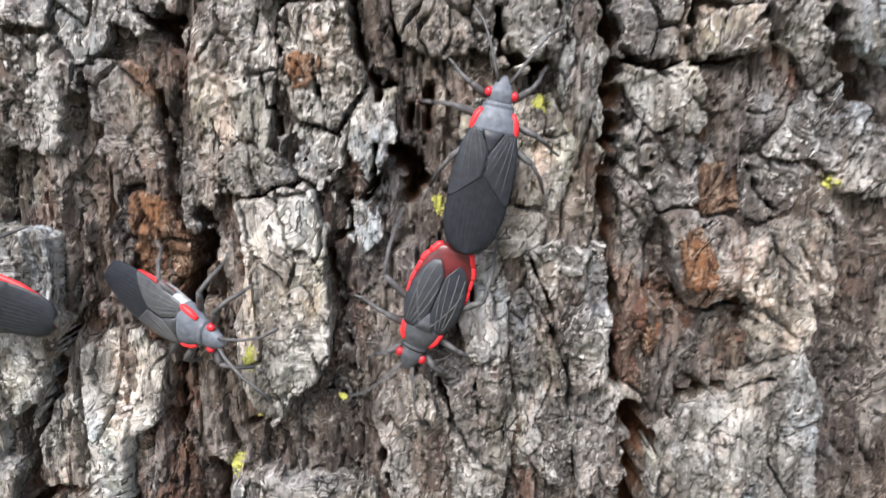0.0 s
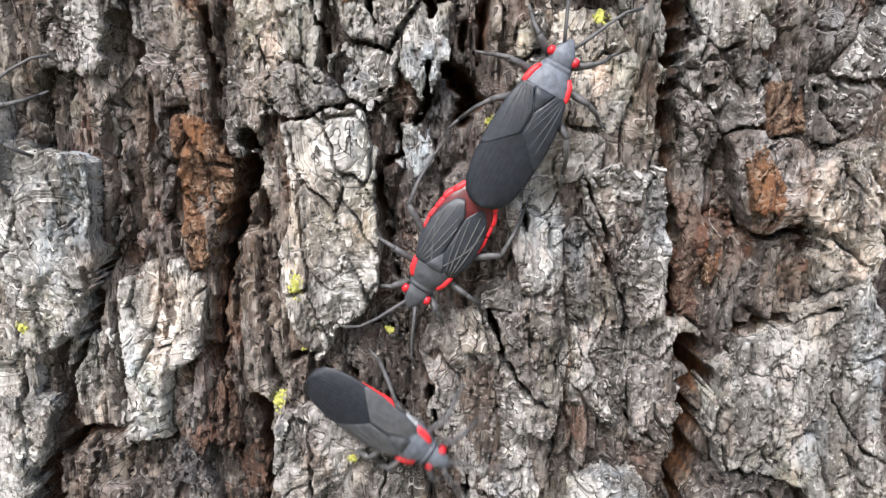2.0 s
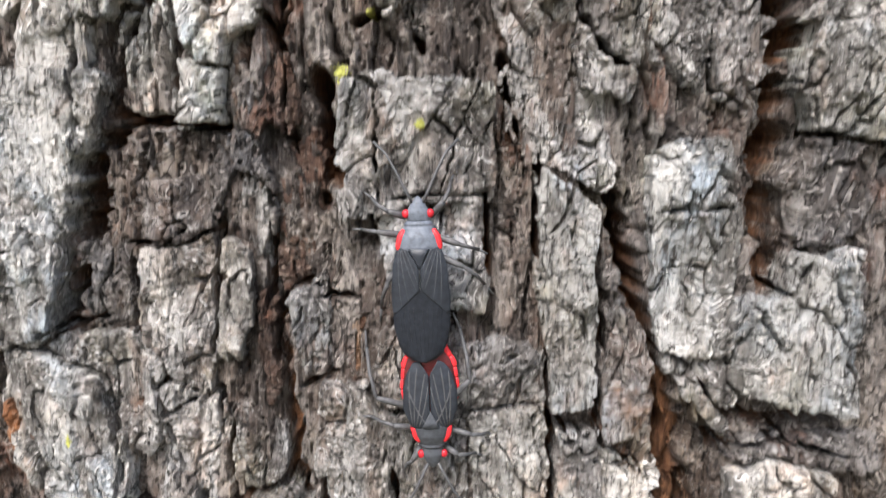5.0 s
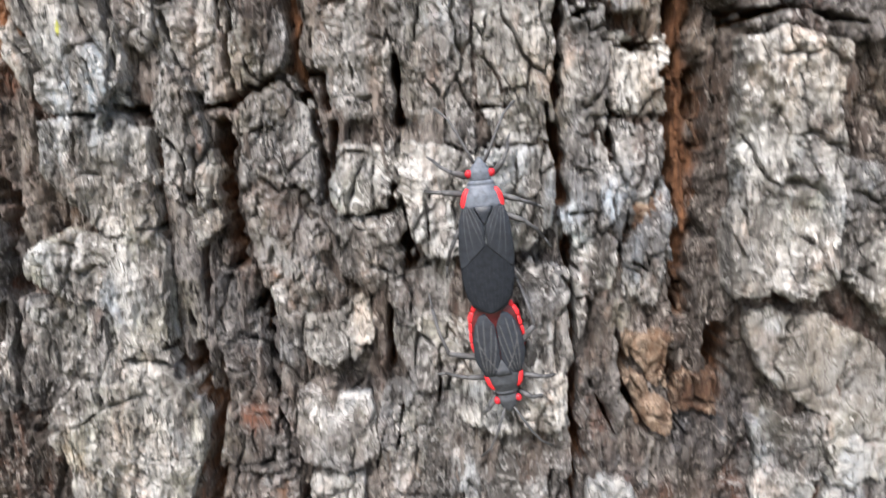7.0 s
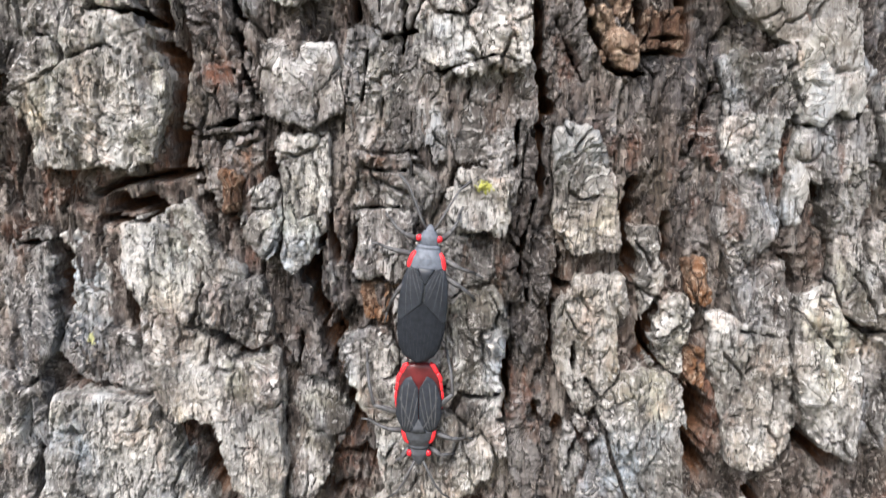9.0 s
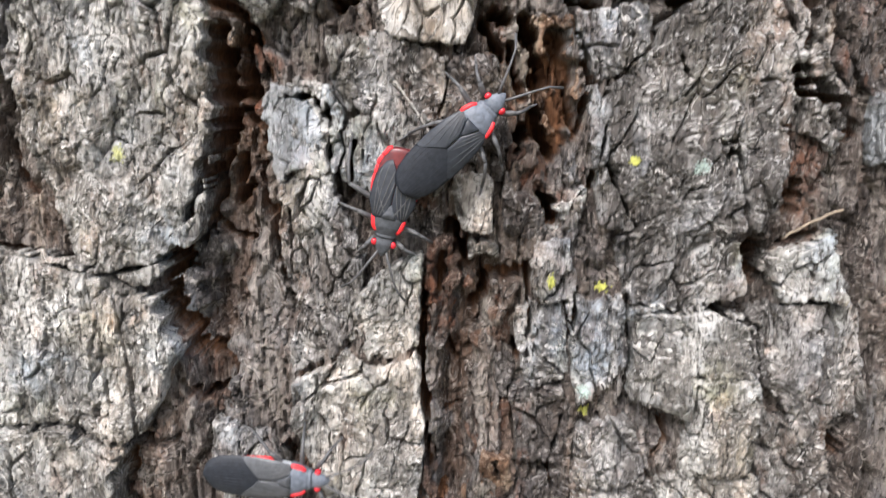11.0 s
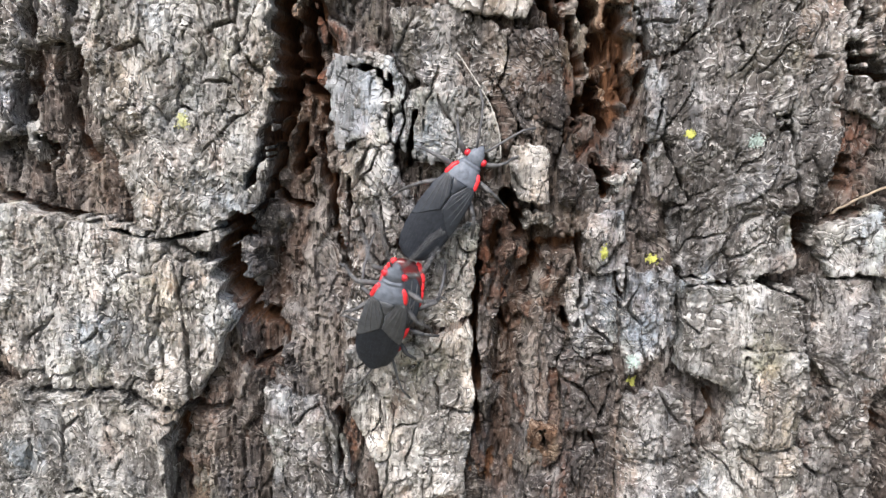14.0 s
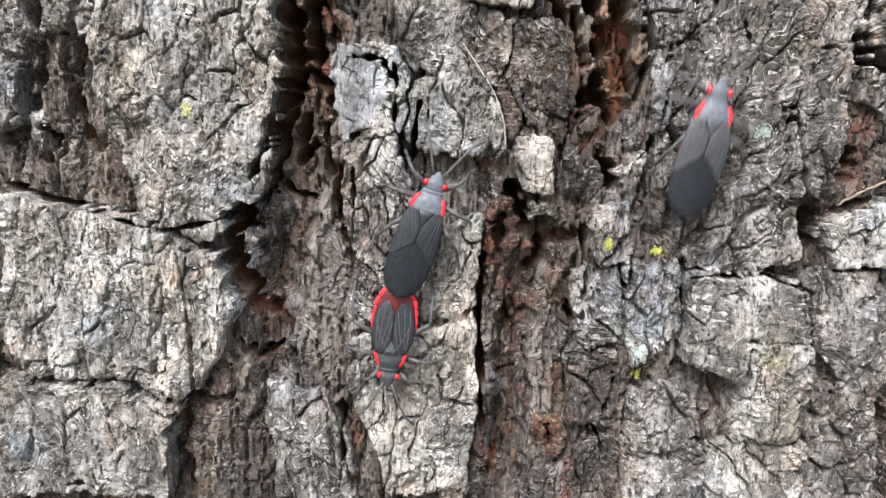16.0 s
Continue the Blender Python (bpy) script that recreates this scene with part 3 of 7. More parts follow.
fissure(0.40, 9.0, (2.4, -107.2), (2.8, -112.8))
fissure(0.91, 2.4, (1.2, -116.7), (1.0, -118.2), (3.7, -119.1), (2.8, -120.6))
fissure(0.60, 9.0, (6.5, -117.2), (4.7, -120.1), (4.3, -122.7))
fissure(1.81, 9.0, (15.6, -116.7), (15.3, -120.6), (16.7, -123.6))
fissure(0.50, 9.0, (13.8, -118.1), (14.6, -122.6))
fissure(1.01, 9.0, (10.9, -108.2), (10.6, -111.9))
fissure(0.40, 9.0, (8.8, -104.5), (9.2, -107.7))
fissure(1.31, 9.0, (24.0, -118.6), (25.1, -120.0), (27.7, -121.8))
fissure(0.40, 9.0, (23.6, -114.7), (23.6, -117.6))
fissure(0.81, 9.0, (27.6, -108.7), (30.5, -109.6))
fissure(1.01, 9.0, (21.2, -125.1), (22.2, -127.7), (21.8, -131.9))
fissure(1.11, 9.0, (20.8, -131.9), (22.0, -134.0), (25.0, -134.5), (26.3, -137.3))
fissure(1.01, 9.0, (21.8, -144.1), (22.4, -141.8))
fissure(0.60, 9.0, (10.2, -126.5), (12.9, -126.2))
fissure(0.50, 9.0, (1.9, -126.3), (4.4, -126.8))
fissure(0.91, 9.0, (-4.2, -127.4), (-3.1, -127.9))
fissure(0.71, 9.0, (-5.2, -128.0), (-3.6, -131.1))
fissure(1.21, 9.0, (-1.6, -127.9), (-0.5, -131.6), (-0.5, -136.6), (0.6, -139.4))
fissure(2.32, 2.4, (1.0, -129.5), (1.8, -132.7), (1.6, -136.5), (1.2, -138.8))
fissure(1.21, 9.0, (0.5, -143.4), (1.3, -145.1))
fissure(0.40, 9.0, (5.3, -136.5), (4.4, -142.1))
fissure(0.40, 9.0, (3.0, -128.9), (4.1, -133.2), (3.2, -137.6))
fissure(0.35, 9.0, (15.9, -137.4), (15.8, -140.8))
fissure(1.21, 2.4, (-46.6, -122.3), (-47.5, -128.9), (-48.8, -135.8))
fissure(0.71, 9.0, (-48.9, -138.8), (-47.6, -143.0))
fissure(0.60, 9.0, (-16.4, -138.1), (-17.1, -142.8))
fissure(0.50, 9.0, (-22.2, -144.2), (-22.4, -147.8))
fissure(0.60, 9.0, (-27.7, -137.9), (-29.9, -144.5), (-31.0, -148.2))
fissure(0.30, 9.0, (-9.7, -106.0), (-6.2, -106.5), (-5.2, -105.8))
fissure(0.25, 9.0, (-10.1, -111.1), (-7.1, -111.1))
fissure(1.78, 9.0, (-28.2, -128.5), (-28.0, -132.4), (-27.9, -135.8), (-28.5, -137.8))
fissure(0.84, 9.0, (-29.0, -138.3), (-30.2, -141.9), (-31.9, -145.1))
fissure(2.30, 9.0, (-32.7, -148.1), (-34.2, -151.1), (-33.4, -155.0))
fissure(1.67, 9.0, (-32.9, -155.0), (-32.4, -157.8), (-31.3, -158.3))
fissure(0.84, 9.0, (-33.7, -161.3), (-32.1, -163.0), (-29.2, -162.2))
fissure(0.73, 9.0, (-26.8, -135.3), (-25.3, -136.3), (-24.8, -138.3))
fissure(0.52, 9.0, (-25.4, -140.3), (-24.4, -144.9))
fissure(0.63, 9.0, (-23.9, -144.4), (-23.9, -148.6), (-23.4, -150.8), (-22.4, -152.9))
fissure(0.52, 9.0, (-30.3, -144.6), (-28.7, -146.6), (-26.6, -147.1))
fissure(0.73, 2.4, (-28.5, -139.4), (-29.2, -143.5))
fissure(0.52, 9.0, (-22.2, -134.3), (-19.6, -134.3), (-18.9, -135.7))
fissure(0.42, 9.0, (-18.6, -134.7), (-18.6, -139.7))
fissure(1.25, 2.4, (-39.9, -168.8), (-40.4, -172.5), (-39.8, -177.5))
fissure(0.63, 9.0, (-40.9, -166.4), (-39.8, -167.6), (-35.1, -167.3))
fissure(0.63, 9.0, (-23.7, -167.9), (-23.5, -173.3), (-22.6, -176.4))
fissure(0.42, 9.0, (-31.9, -158.9), (-29.7, -159.4), (-27.5, -163.3))
fissure(1.36, 2.4, (-51.4, -128.5), (-52.1, -134.6), (-53.1, -138.7))
fissure(1.04, 9.0, (-52.7, -140.8), (-51.1, -141.9), (-52.5, -144.0))
fissure(0.47, 9.0, (-56.9, -146.6), (-52.3, -147.9), (-45.5, -149.3), (-39.9, -150.2))
fissure(0.42, 9.0, (-39.9, -150.2), (-33.7, -148.7))
fissure(0.42, 9.0, (-49.3, -166.3), (-46.2, -165.5), (-44.5, -166.6), (-40.5, -168.8))
fissure(0.52, 9.0, (-52.2, -177.2), (-49.0, -177.0))
fissure(0.31, 9.0, (-41.0, -158.1), (-40.9, -165.2))
fissure(0.42, 9.0, (-38.4, -153.5), (-38.2, -160.3), (-37.9, -165.6))
fissure(0.52, 9.0, (-2.9, -129.8), (-2.3, -132.6), (-1.7, -134.5))
fissure(1.04, 9.0, (-1.6, -136.9), (-2.0, -138.9))
fissure(1.57, 2.4, (0.3, -131.2), (1.1, -135.9))
fissure(0.52, 9.0, (2.1, -133.5), (2.9, -137.9))
fissure(0.52, 9.0, (-0.3, -141.9), (0.9, -145.4))
fissure(1.25, 9.0, (-7.8, -145.6), (-7.2, -147.1), (-6.6, -149.2))
fissure(1.25, 2.4, (-8.7, -148.2), (-9.1, -152.0))
fissure(1.25, 2.4, (-4.5, -150.2), (-2.4, -150.2), (-0.9, -149.6))
fissure(0.84, 9.0, (-5.0, -150.8), (-4.9, -152.4), (-5.9, -153.5))
fissure(0.73, 9.0, (-2.1, -156.6), (-1.5, -158.3))
fissure(0.84, 9.0, (-10.4, -152.0), (-10.6, -156.9), (-10.1, -164.9))
fissure(0.52, 9.0, (-8.4, -156.9), (-7.3, -159.0))
fissure(0.42, 9.0, (-9.3, -164.2), (-7.2, -163.6))
fissure(0.84, 9.0, (-10.3, -166.0), (-9.7, -169.5))
fissure(1.57, 2.4, (-8.5, -171.9), (-9.0, -174.4))
fissure(0.73, 2.4, (-3.7, -168.1), (-3.1, -170.4))
fissure(0.42, 9.0, (-0.7, -149.1), (-0.7, -154.4), (-1.0, -157.7))
fissure(0.52, 9.0, (3.3, -151.6), (3.1, -155.9))
fissure(0.42, 9.0, (2.5, -163.8), (1.2, -168.5), (1.9, -171.4))
fissure(0.42, 9.0, (5.5, -139.8), (7.3, -144.2))
fissure(0.47, 9.0, (16.0, -136.7), (17.1, -142.6), (17.7, -145.6))
fissure(1.36, 9.0, (19.1, -147.6), (18.9, -150.2))
fissure(0.73, 9.0, (22.1, -131.9), (21.6, -139.5))
fissure(1.04, 9.0, (22.2, -132.8), (24.0, -133.7))
fissure(0.42, 9.0, (21.1, -147.0), (24.4, -145.9))
fissure(0.42, 9.0, (18.9, -153.9), (15.7, -152.9), (8.5, -153.1))
fissure(0.37, 9.0, (14.3, -159.5), (14.1, -163.4))
fissure(0.26, 9.0, (13.7, -158.9), (19.9, -158.7))
fissure(0.31, 9.0, (19.4, -154.4), (21.0, -163.7))
fissure(0.42, 9.0, (12.1, -164.0), (12.3, -166.3), (9.9, -169.3))
fissure(0.42, 9.0, (22.5, -163.1), (22.3, -165.4))
fissure(0.84, 9.0, (28.1, -165.8), (28.7, -167.5))
fissure(0.31, 9.0, (3.4, -170.2), (9.5, -171.1), (10.9, -169.3))
fissure(0.42, 9.0, (11.7, -132.9), (11.1, -131.1))
fissure(4.18, 1.7, (-26.5, -131.4), (-26.1, -137.3), (-27.3, -143.4), (-27.7, -149.8), (-30.1, -155.4), (-30.8, -161.1))
fissure(3.13, 1.7, (-5.0, -149.7), (-5.9, -153.5), (-7.3, -159.0), (-7.5, -168.3), (-7.3, -174.9))


def furrows(wx, wz):
    """How far the nearest furrow's lip is (mm, negative within), and how deep the furrow cuts there."""
    lip, cut = np.full(wx.shape, 9.0), np.zeros(wx.shape)
    lo_x, hi_x, lo_z, hi_z = wx.min(), wx.max(), wz.min(), wz.max()
    for x1, z1, x2, z2, w, deepest in FISSURES:
        if max(x1, x2) < lo_x - 2 or min(x1, x2) > hi_x + 2 or max(z1, z2) < lo_z - 2 or min(z1, z2) > hi_z + 2:
            continue
        near = (np.abs(wx - (x1 + x2) / 2) < abs(x2 - x1) / 2 + 2.5) & (np.abs(wz - (z1 + z2) / 2) < abs(z2 - z1) / 2 + 2.5)
        px, pz = wx[near] - x1, wz[near] - z1
        dx, dz = x2 - x1, z2 - z1
        k = np.clip((px * dx + pz * dz) / (dx * dx + dz * dz), 0, 1)
        d = np.hypot(px - k * dx, pz - k * dz)
        half = w * (0.5 + 0.25 * np.sin(k * 9 + x1) * np.clip(4 * k * (1 - k) + 0.3, 0, 1))
        lip[near] = np.minimum(lip[near], d - half)
        cut[near] = np.maximum(cut[near], min(deepest, 1.2 + 6.5 * w) * (1 - step(d, half * 0.4, half * 1.1 + 0.2)))
    return lip, cut


X0, X1, Z0, Z1 = -66.0, 39.0, -192.0, 16.0


def floor_height(x, z):
    """The bark between the plates: rough low cork, cut by the fissures."""
    wx, wz = warp(x, z)
    crack, own = cells(wx / 2.0, wz / 14.0, 71)
    crack2, own2 = cells(wx / 0.7, wz / 4.4, 73)
    h = -0.85 + 1.3 * (own - 0.5) - 0.9 * (1 - step(crack, 0.0, 0.10)) + 0.55 * (own2 - 0.5) - 0.4 * (1 - step(crack2, 0.0, 0.14))
    h = h + 0.22 * layers(x / 0.4, z / 2.2, 75, 3) + 0.5 * layers(x / 3.0, z / 7.0, 79, 2)
    _, cut = furrows(*bent(x, z, 0.0))
    h = h - cut
    tone = np.clip(0.5 * own + 0.5 * own2, 0, 1)
    return np.maximum(h, -10.5), tone, np.clip((cut - 1.5) / 0.9, 0, 1)


def inner_bark():
    s = 0.21
    xs, zs = np.arange(X0, X1, s), np.arange(Z0, Z1, s)
    x, z = np.meshgrid(xs, zs)
    h, tone, inner = floor_height(x, z)
    co = np.stack([x, trunk_face(x) - h, z], -1).reshape(-1, 3) * MM
    n, m = x.shape
    i = np.arange(n * m).reshape(n, m)
    quads = np.stack([i[:-1, :-1], i[:-1, 1:], i[1:, 1:], i[1:, :-1]], -1).reshape(-1, 4)
    me = surface("inner_bark", co, quads, tone.ravel())
    me.attributes.new("inner", "FLOAT", "POINT").data.foreach_set("value", inner.ravel().astype(np.float32))
    link("inner_bark", me, trunk, "dark brown fissured inner bark", INNER)


inner_bark()


def inside_by(x, z, pts):
    """How far (x, z) lies inside a plate of these corners; negative outside."""
    d, odd = np.full(x.shape, 1e9), np.zeros(x.shape, bool)
    for (ax, az), (bx, bz) in zip(pts, pts[1:] + pts[:1]):
        ex, ez = bx - ax, bz - az
        px, pz = x - ax, z - az
        k = np.clip((px * ex + pz * ez) / (ex * ex + ez * ez + 1e-9), 0, 1)
        d = np.minimum(d, np.hypot(px - k * ex, pz - k * ez))
        odd ^= ((az > z) != (bz > z)) & (px < ex * pz / (ez if abs(ez) > 1e-9 else 1e-9))
    return np.where(odd, d, -d)


PLATES, OUTLINES = [], []
TALL = 0.55     # plates part sooner sideways than up and down


def bark_plate(tone, lift, *pts):
    """A plate of cork with these corners (mm), standing lift mm proud of the trunk's mean face."""
    flat = [(px, TALL * pz) for px, pz in pts]
    area = abs(sum(ax * bz - bx * az for (ax, az), (bx, bz) in zip(flat, flat[1:] + flat[:1]))) / 2
    OUTLINES.append((tone, lift, pts, flat, area, np.array(flat).mean(0)))


def rival(one, other):
    """Whether two plates share a border: they lie near each other, and neither is a chip on the other."""
    a, b = np.array(one[3]), np.array(other[3])
    if (a.min(0) > b.max(0) + 2.6).any() or (b.min(0) > a.max(0) + 2.6).any():
        return False
    if "w" in (one[0], other[0]):
        return False
    big, small = (one, other) if one[4] > other[4] else (other, one)
    chip = small[4] < 0.3 * big[4] and inside_by(small[5][:1], small[5][1:], big[3])[0] > 0
    # plates of one kind and level have often grown together
    kin = one[0] in "gprcw" and other[0] in "gprcw" and abs(one[1] - other[1]) < 0.55
    joined = kin and float(scramble(np.array(int(abs(one[5] + other[5]).sum() * 10)), np.array(5), 3)) < 0.7
    return not chip and not joined


def build_plate(outline):
    tone, lift, pts, flat = outline[:4]
    s = 0.135
    seed = 100 + 17 * len(PLATES)
    a = np.array(pts)
    lo, hi = np.floor((a.min(0) - (1.6, 2.2)) / s), np.ceil((a.max(0) + (1.6, 2.2)) / s)
    x, z = np.meshgrid(np.arange(lo[0], hi[0] + 1) * s, np.arange(lo[1], hi[1] + 1) * s)
    wx, wz = warp(x, z, 0.07)
    coarse = 0.25 if tone in "cw" else 0.45 + 0.8 * float(scramble(np.array(seed), np.array(1), 4))
    h, own, block, chip = relief(x, z, seed, coarse)
    h = h * (0.5 if tone in "cw" else 1.0)
    # edges broken along the blocks
    lip, _ = furrows(*bent(x, z, 0.08))
    lip = lip + (0.0 if lift > -0.9 else 0.15)
    mine = inside_by(wx, TALL * wz, flat)
    f = mine + (0.2 if tone == "w" else 0.6)
    gap = 0.02 + 0.12 * step(smooth(x / 3.0, 301, z / 5.0), -0.2, 0.8)
    edge_noise = 0.28 * block + 0.24 * chip
    for other in OUTLINES:
        if other is not outline and rival(outline, other):
            f = np.minimum(f, (mine - inside_by(wx, TALL * wz, other[3])) / 2 - gap + 0.75 * edge_noise)
    f = f - edge_noise
    f = np.minimum(f, lip + 0.05 - 0.1 * edge_noise) - 0.07 * smooth(x / 0.3, seed, z / 0.4)
    cx, cz = a.mean(0)
    lean = np.array([scramble(np.array(k), np.array(len(PLATES)), 5) - 0.5 for k in (1, 2)])
    span = (a.max(0) - a.min(0)) / 2
    h = lift + h + 0.8 * (lean[0] * (x - cx) / span[0] + lean[1] * (z - cz) / span[1])
    soft = 0.14 + 0.4 * step(smooth(x / 5.0, seed + 77, z / 6.0), -0.1, 0.9)
    h = h - (0.12 + 0.6 * soft) * (1 - np.clip(f / soft, 0, 1)) ** 2
    gz, gx = np.gradient(f, s)
    g2 = gx * gx + gz * gz + 1e-6
    on = f > -0.3 * s
    quad = on[:-1, :-1] & on[:-1, 1:] & on[1:, 1:] & on[1:, :-1]
    n, m = x.shape
    i = np.arange(n * m).reshape(n, m)
    quads = np.stack([i[:-1, :-1], i[:-1, 1:], i[1:, 1:], i[1:, :-1]], -1)[quad]
    if not len(quads):
        return
    pull = np.where(np.abs(f) < 1.2 * s, -f, 0) / g2
    mx, mz = np.clip(pull * gx, -0.6 * s, 0.6 * s), np.clip(pull * gz, -0.6 * s, 0.6 * s)
    edges = np.concatenate([quads[:, [k, (k + 1) % 4]] for k in range(4)])
    key = np.sort(edges, 1)
    key = key[:, 0].astype(np.int64) * (n * m) + key[:, 1]
    _, first, count = np.unique(key, return_index=True, return_counts=True)
    rim = edges[first[count == 1]]
    rims = np.unique(rim)
    x, z = x.ravel().copy(), z.ravel().copy()
    x[rims] += mx.ravel()[rims]
    z[rims] += mz.ravel()[rims]
    used = np.unique(quads)
    index = np.full(n * m, -1)
    index[used] = np.arange(len(used))
    co = np.stack([x[used], h.ravel()[used], z[used]], -1)
    flake = own.ravel()[used]
    quads, faces = index[quads], []
    # the layered sides go down into the trunk
    rimmed, level = index[rims], np.full(n * m, -1)
    last = index.copy()
    ox, oz = (-gx / np.sqrt(g2)).ravel()[rims], (-gz / np.sqrt(g2)).ravel()[rims]
    rows, tones = [co], [flake]
    start = len(co)
    top = co[rimmed]
    for k, drop in enumerate((0.35, 0.8, 1.4, 2.2, 3.4, 5.5)):
        out = (0.16 * smooth(x[rims] / 0.9, seed + 60 + k, z[rims] / 0.9) + 0.13 * smooth(x[rims] / 0.3, seed + 80 + k, z[rims] / 0.3)) * (0.4 + 0.1 * k) + 0.06 * (k % 2) - 0.05 * k
        row = np.stack([top[:, 0] + ox * out, top[:, 1] - drop, top[:, 2] + oz * out], -1)
        rows.append(row)
        tones.append(0.25 + 0.5 * scramble(np.floor(x[rims]), np.floor(z[rims]) + k, seed))
        below = index.copy()
        below[rims] = start + np.arange(len(rims))
        faces.append(np.stack([last[rim[:, 1]], last[rim[:, 0]], below[rim[:, 0]], below[rim[:, 1]]], -1))
        last, start = below, start + len(rims)
    co = np.concatenate(rows)
    co = np.stack([co[:, 0], trunk_face(co[:, 0]) - co[:, 1], co[:, 2]], -1)
    middle = np.array([cx, trunk_face(cx), cz])
    me = surface("bark_plate", (co - middle) * MM, np.concatenate([quads, *faces]), np.concatenate(tones))
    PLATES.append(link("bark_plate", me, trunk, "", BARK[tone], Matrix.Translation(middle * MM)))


bark_plate("p", 0.0, (-27.5, 7.9), (-23.4, 7.8), (-24.1, 5.6), (-25.9, 4.1), (-26.9, 5.6))
bark_plate("g", 0.0, (-31.5, 5.7), (-27.8, 5.2), (-26.0, 3.3), (-26.0, -1.0), (-28.7, -2.2), (-32.5, -1.4))
bark_plate("g", 0.0, (-17.1, 6.9), (-12.0, 7.2), (-11.4, 3.5), (-13.8, -3.5), (-16.7, -3.1), (-17.9, 1.7), (-18.0, 5.4))
bark_plate("d", -1.4, (-20.3, 4.1), (-18.1, 3.7), (-18.3, -1.9), (-20.0, -7.3), (-20.6, -3.9))
bark_plate("p", 0.7, (-11.0, 7.4), (-6.5, 7.3), (-6.0, 3.7), (-5.9, 0.8), (-5.7, -5.0), (-7.7, -5.8), (-9.3, -3.8), (-11.6, -3.0), (-12.2, 0.8), (-11.5, 5.3))
bark_plate("o", 1.2, (-10.9, 3.4), (-9.2, 3.2), (-9.1, 1.3), (-10.7, 0.8))
bark_plate("d", -1.4, (-6.0, 7.6), (-4.0, 7.6), (-4.1, 3.9), (-5.2, 1.9), (-6.1, 4.3))
bark_plate("p", 1.4, (3.2, 6.6), (6.8, 6.7), (7.2, 4.2), (5.0, 3.0), (3.4, 3.9))
bark_plate("g", -0.3, (-3.5, 8.5), (2.5, 8.4), (2.9, 5.1), (-1.3, 4.1), (-3.2, 5.2))
bark_plate("p", -0.7, (7.8, 7.3), (10.1, 7.3), (10.8, 2.9), (10.4, -2.5), (9.0, -8.0), (8.1, -4.8), (7.4, 1.8))
bark_plate("g", 0.0, (11.0, 7.2), (15.5, 7.1), (15.9, 4.9), (15.3, 3.1), (11.6, 3.2))
bark_plate("g", 0.7, (16.4, 6.3), (20.3, 6.6), (20.9, 3.7), (18.4, 3.4), (16.5, 4.5))
bark_plate("p", 0.7, (11.6, 2.8), (15.5, 3.1), (17.1, 0.9), (17.2, -1.7), (15.5, -3.6), (14.8, -6.3), (13.3, -5.1), (11.9, -0.9))
bark_plate("d", -1.4, (17.6, 3.2), (23.0, 3.5), (23.6, 0.1), (21.1, -2.6), (18.7, -1.4), (18.2, 1.3))
bark_plate("g", 0.0, (21.3, 7.0), (25.3, 7.0), (26.7, 0.8), (26.0, -0.3), (23.5, 2.7), (21.9, 4.1))
bark_plate("p", 0.0, (25.7, 6.9), (28.5, 6.9), (30.1, 3.0), (26.7, 4.1))
bark_plate("g", 0.0, (23.0, 0.5), (26.8, -0.3), (29.2, -1.8), (29.9, -5.3), (26.6, -5.6), (24.1, -4.1), (21.4, -3.3))
bark_plate("g", -0.4, (15.5, 9.3), (25.3, 9.1), (25.5, 7.4), (16.3, 7.1))
bark_plate("g", 0.0, (-33.4, 10.2), (-27.6, 10.1), (-28.1, 6.4), (-34.0, 6.1))
bark_plate("g", 0.0, (-22.9, 9.2), (-18.9, 9.1), (-19.5, 6.6), (-21.6, 5.9), (-23.1, 7.0))
bark_plate("g", 0.3, (-17.6, 9.8), (-6.5, 9.5), (-6.9, 7.8), (-11.9, 7.5), (-17.0, 7.2))
bark_plate("p", 0.8, (-39.9, -2.2), (-35.4, -3.4), (-37.7, -19.3), (-41.4, -22.1), (-42.5, -17.7))
bark_plate("g", 0.0, (-19.5, -1.2), (-17.3, -1.3), (-16.7, -4.3), (-17.8, -7.7), (-19.2, -8.1), (-19.6, -5.0))
bark_plate("p", 0.0, (-28.0, -17.6), (-23.4, -16.3), (-21.9, -18.8), (-22.9, -23.7), (-25.5, -26.0), (-27.7, -25.6), (-28.7, -22.0))
bark_plate("p", -0.7, (-32.8, -22.8), (-29.7, -22.3), (-30.4, -30.2), (-32.5, -28.9), (-33.2, -26.5))
bark_plate("p", -0.7, (-29.3, -26.4), (-25.4, -26.8), (-26.2, -30.1), (-29.0, -30.2), (-30.0, -28.8))
bark_plate("p", 1.4, (-14.9, -6.5), (-12.6, -5.4), (-9.6, -5.8), (-8.9, -8.4), (-9.1, -17.0), (-11.2, -20.8), (-13.3, -22.1), (-14.8, -19.6), (-15.4, -15.1), (-14.6, -10.3))
bark_plate("b", -2.5, (-20.6, -13.3), (-17.4, -10.8), (-16.8, -15.0), (-18.1, -22.7), (-20.5, -24.6), (-22.0, -20.9))
bark_plate("g", -0.4, (-17.0, -7.4), (-15.4, -7.4), (-15.3, -13.4), (-16.2, -14.2), (-17.0, -10.5))
bark_plate("p", 0.0, (-11.8, 1.9), (-7.2, 1.9), (-3.9, 1.1), (-3.9, -1.1), (-5.6, -5.1), (-7.8, -5.8), (-9.7, -4.3), (-12.3, -2.4))
bark_plate("g", 0.3, (-15.4, -2.8), (-12.3, -3.2), (-11.2, -4.7), (-13.6, -5.4), (-16.3, -4.6))
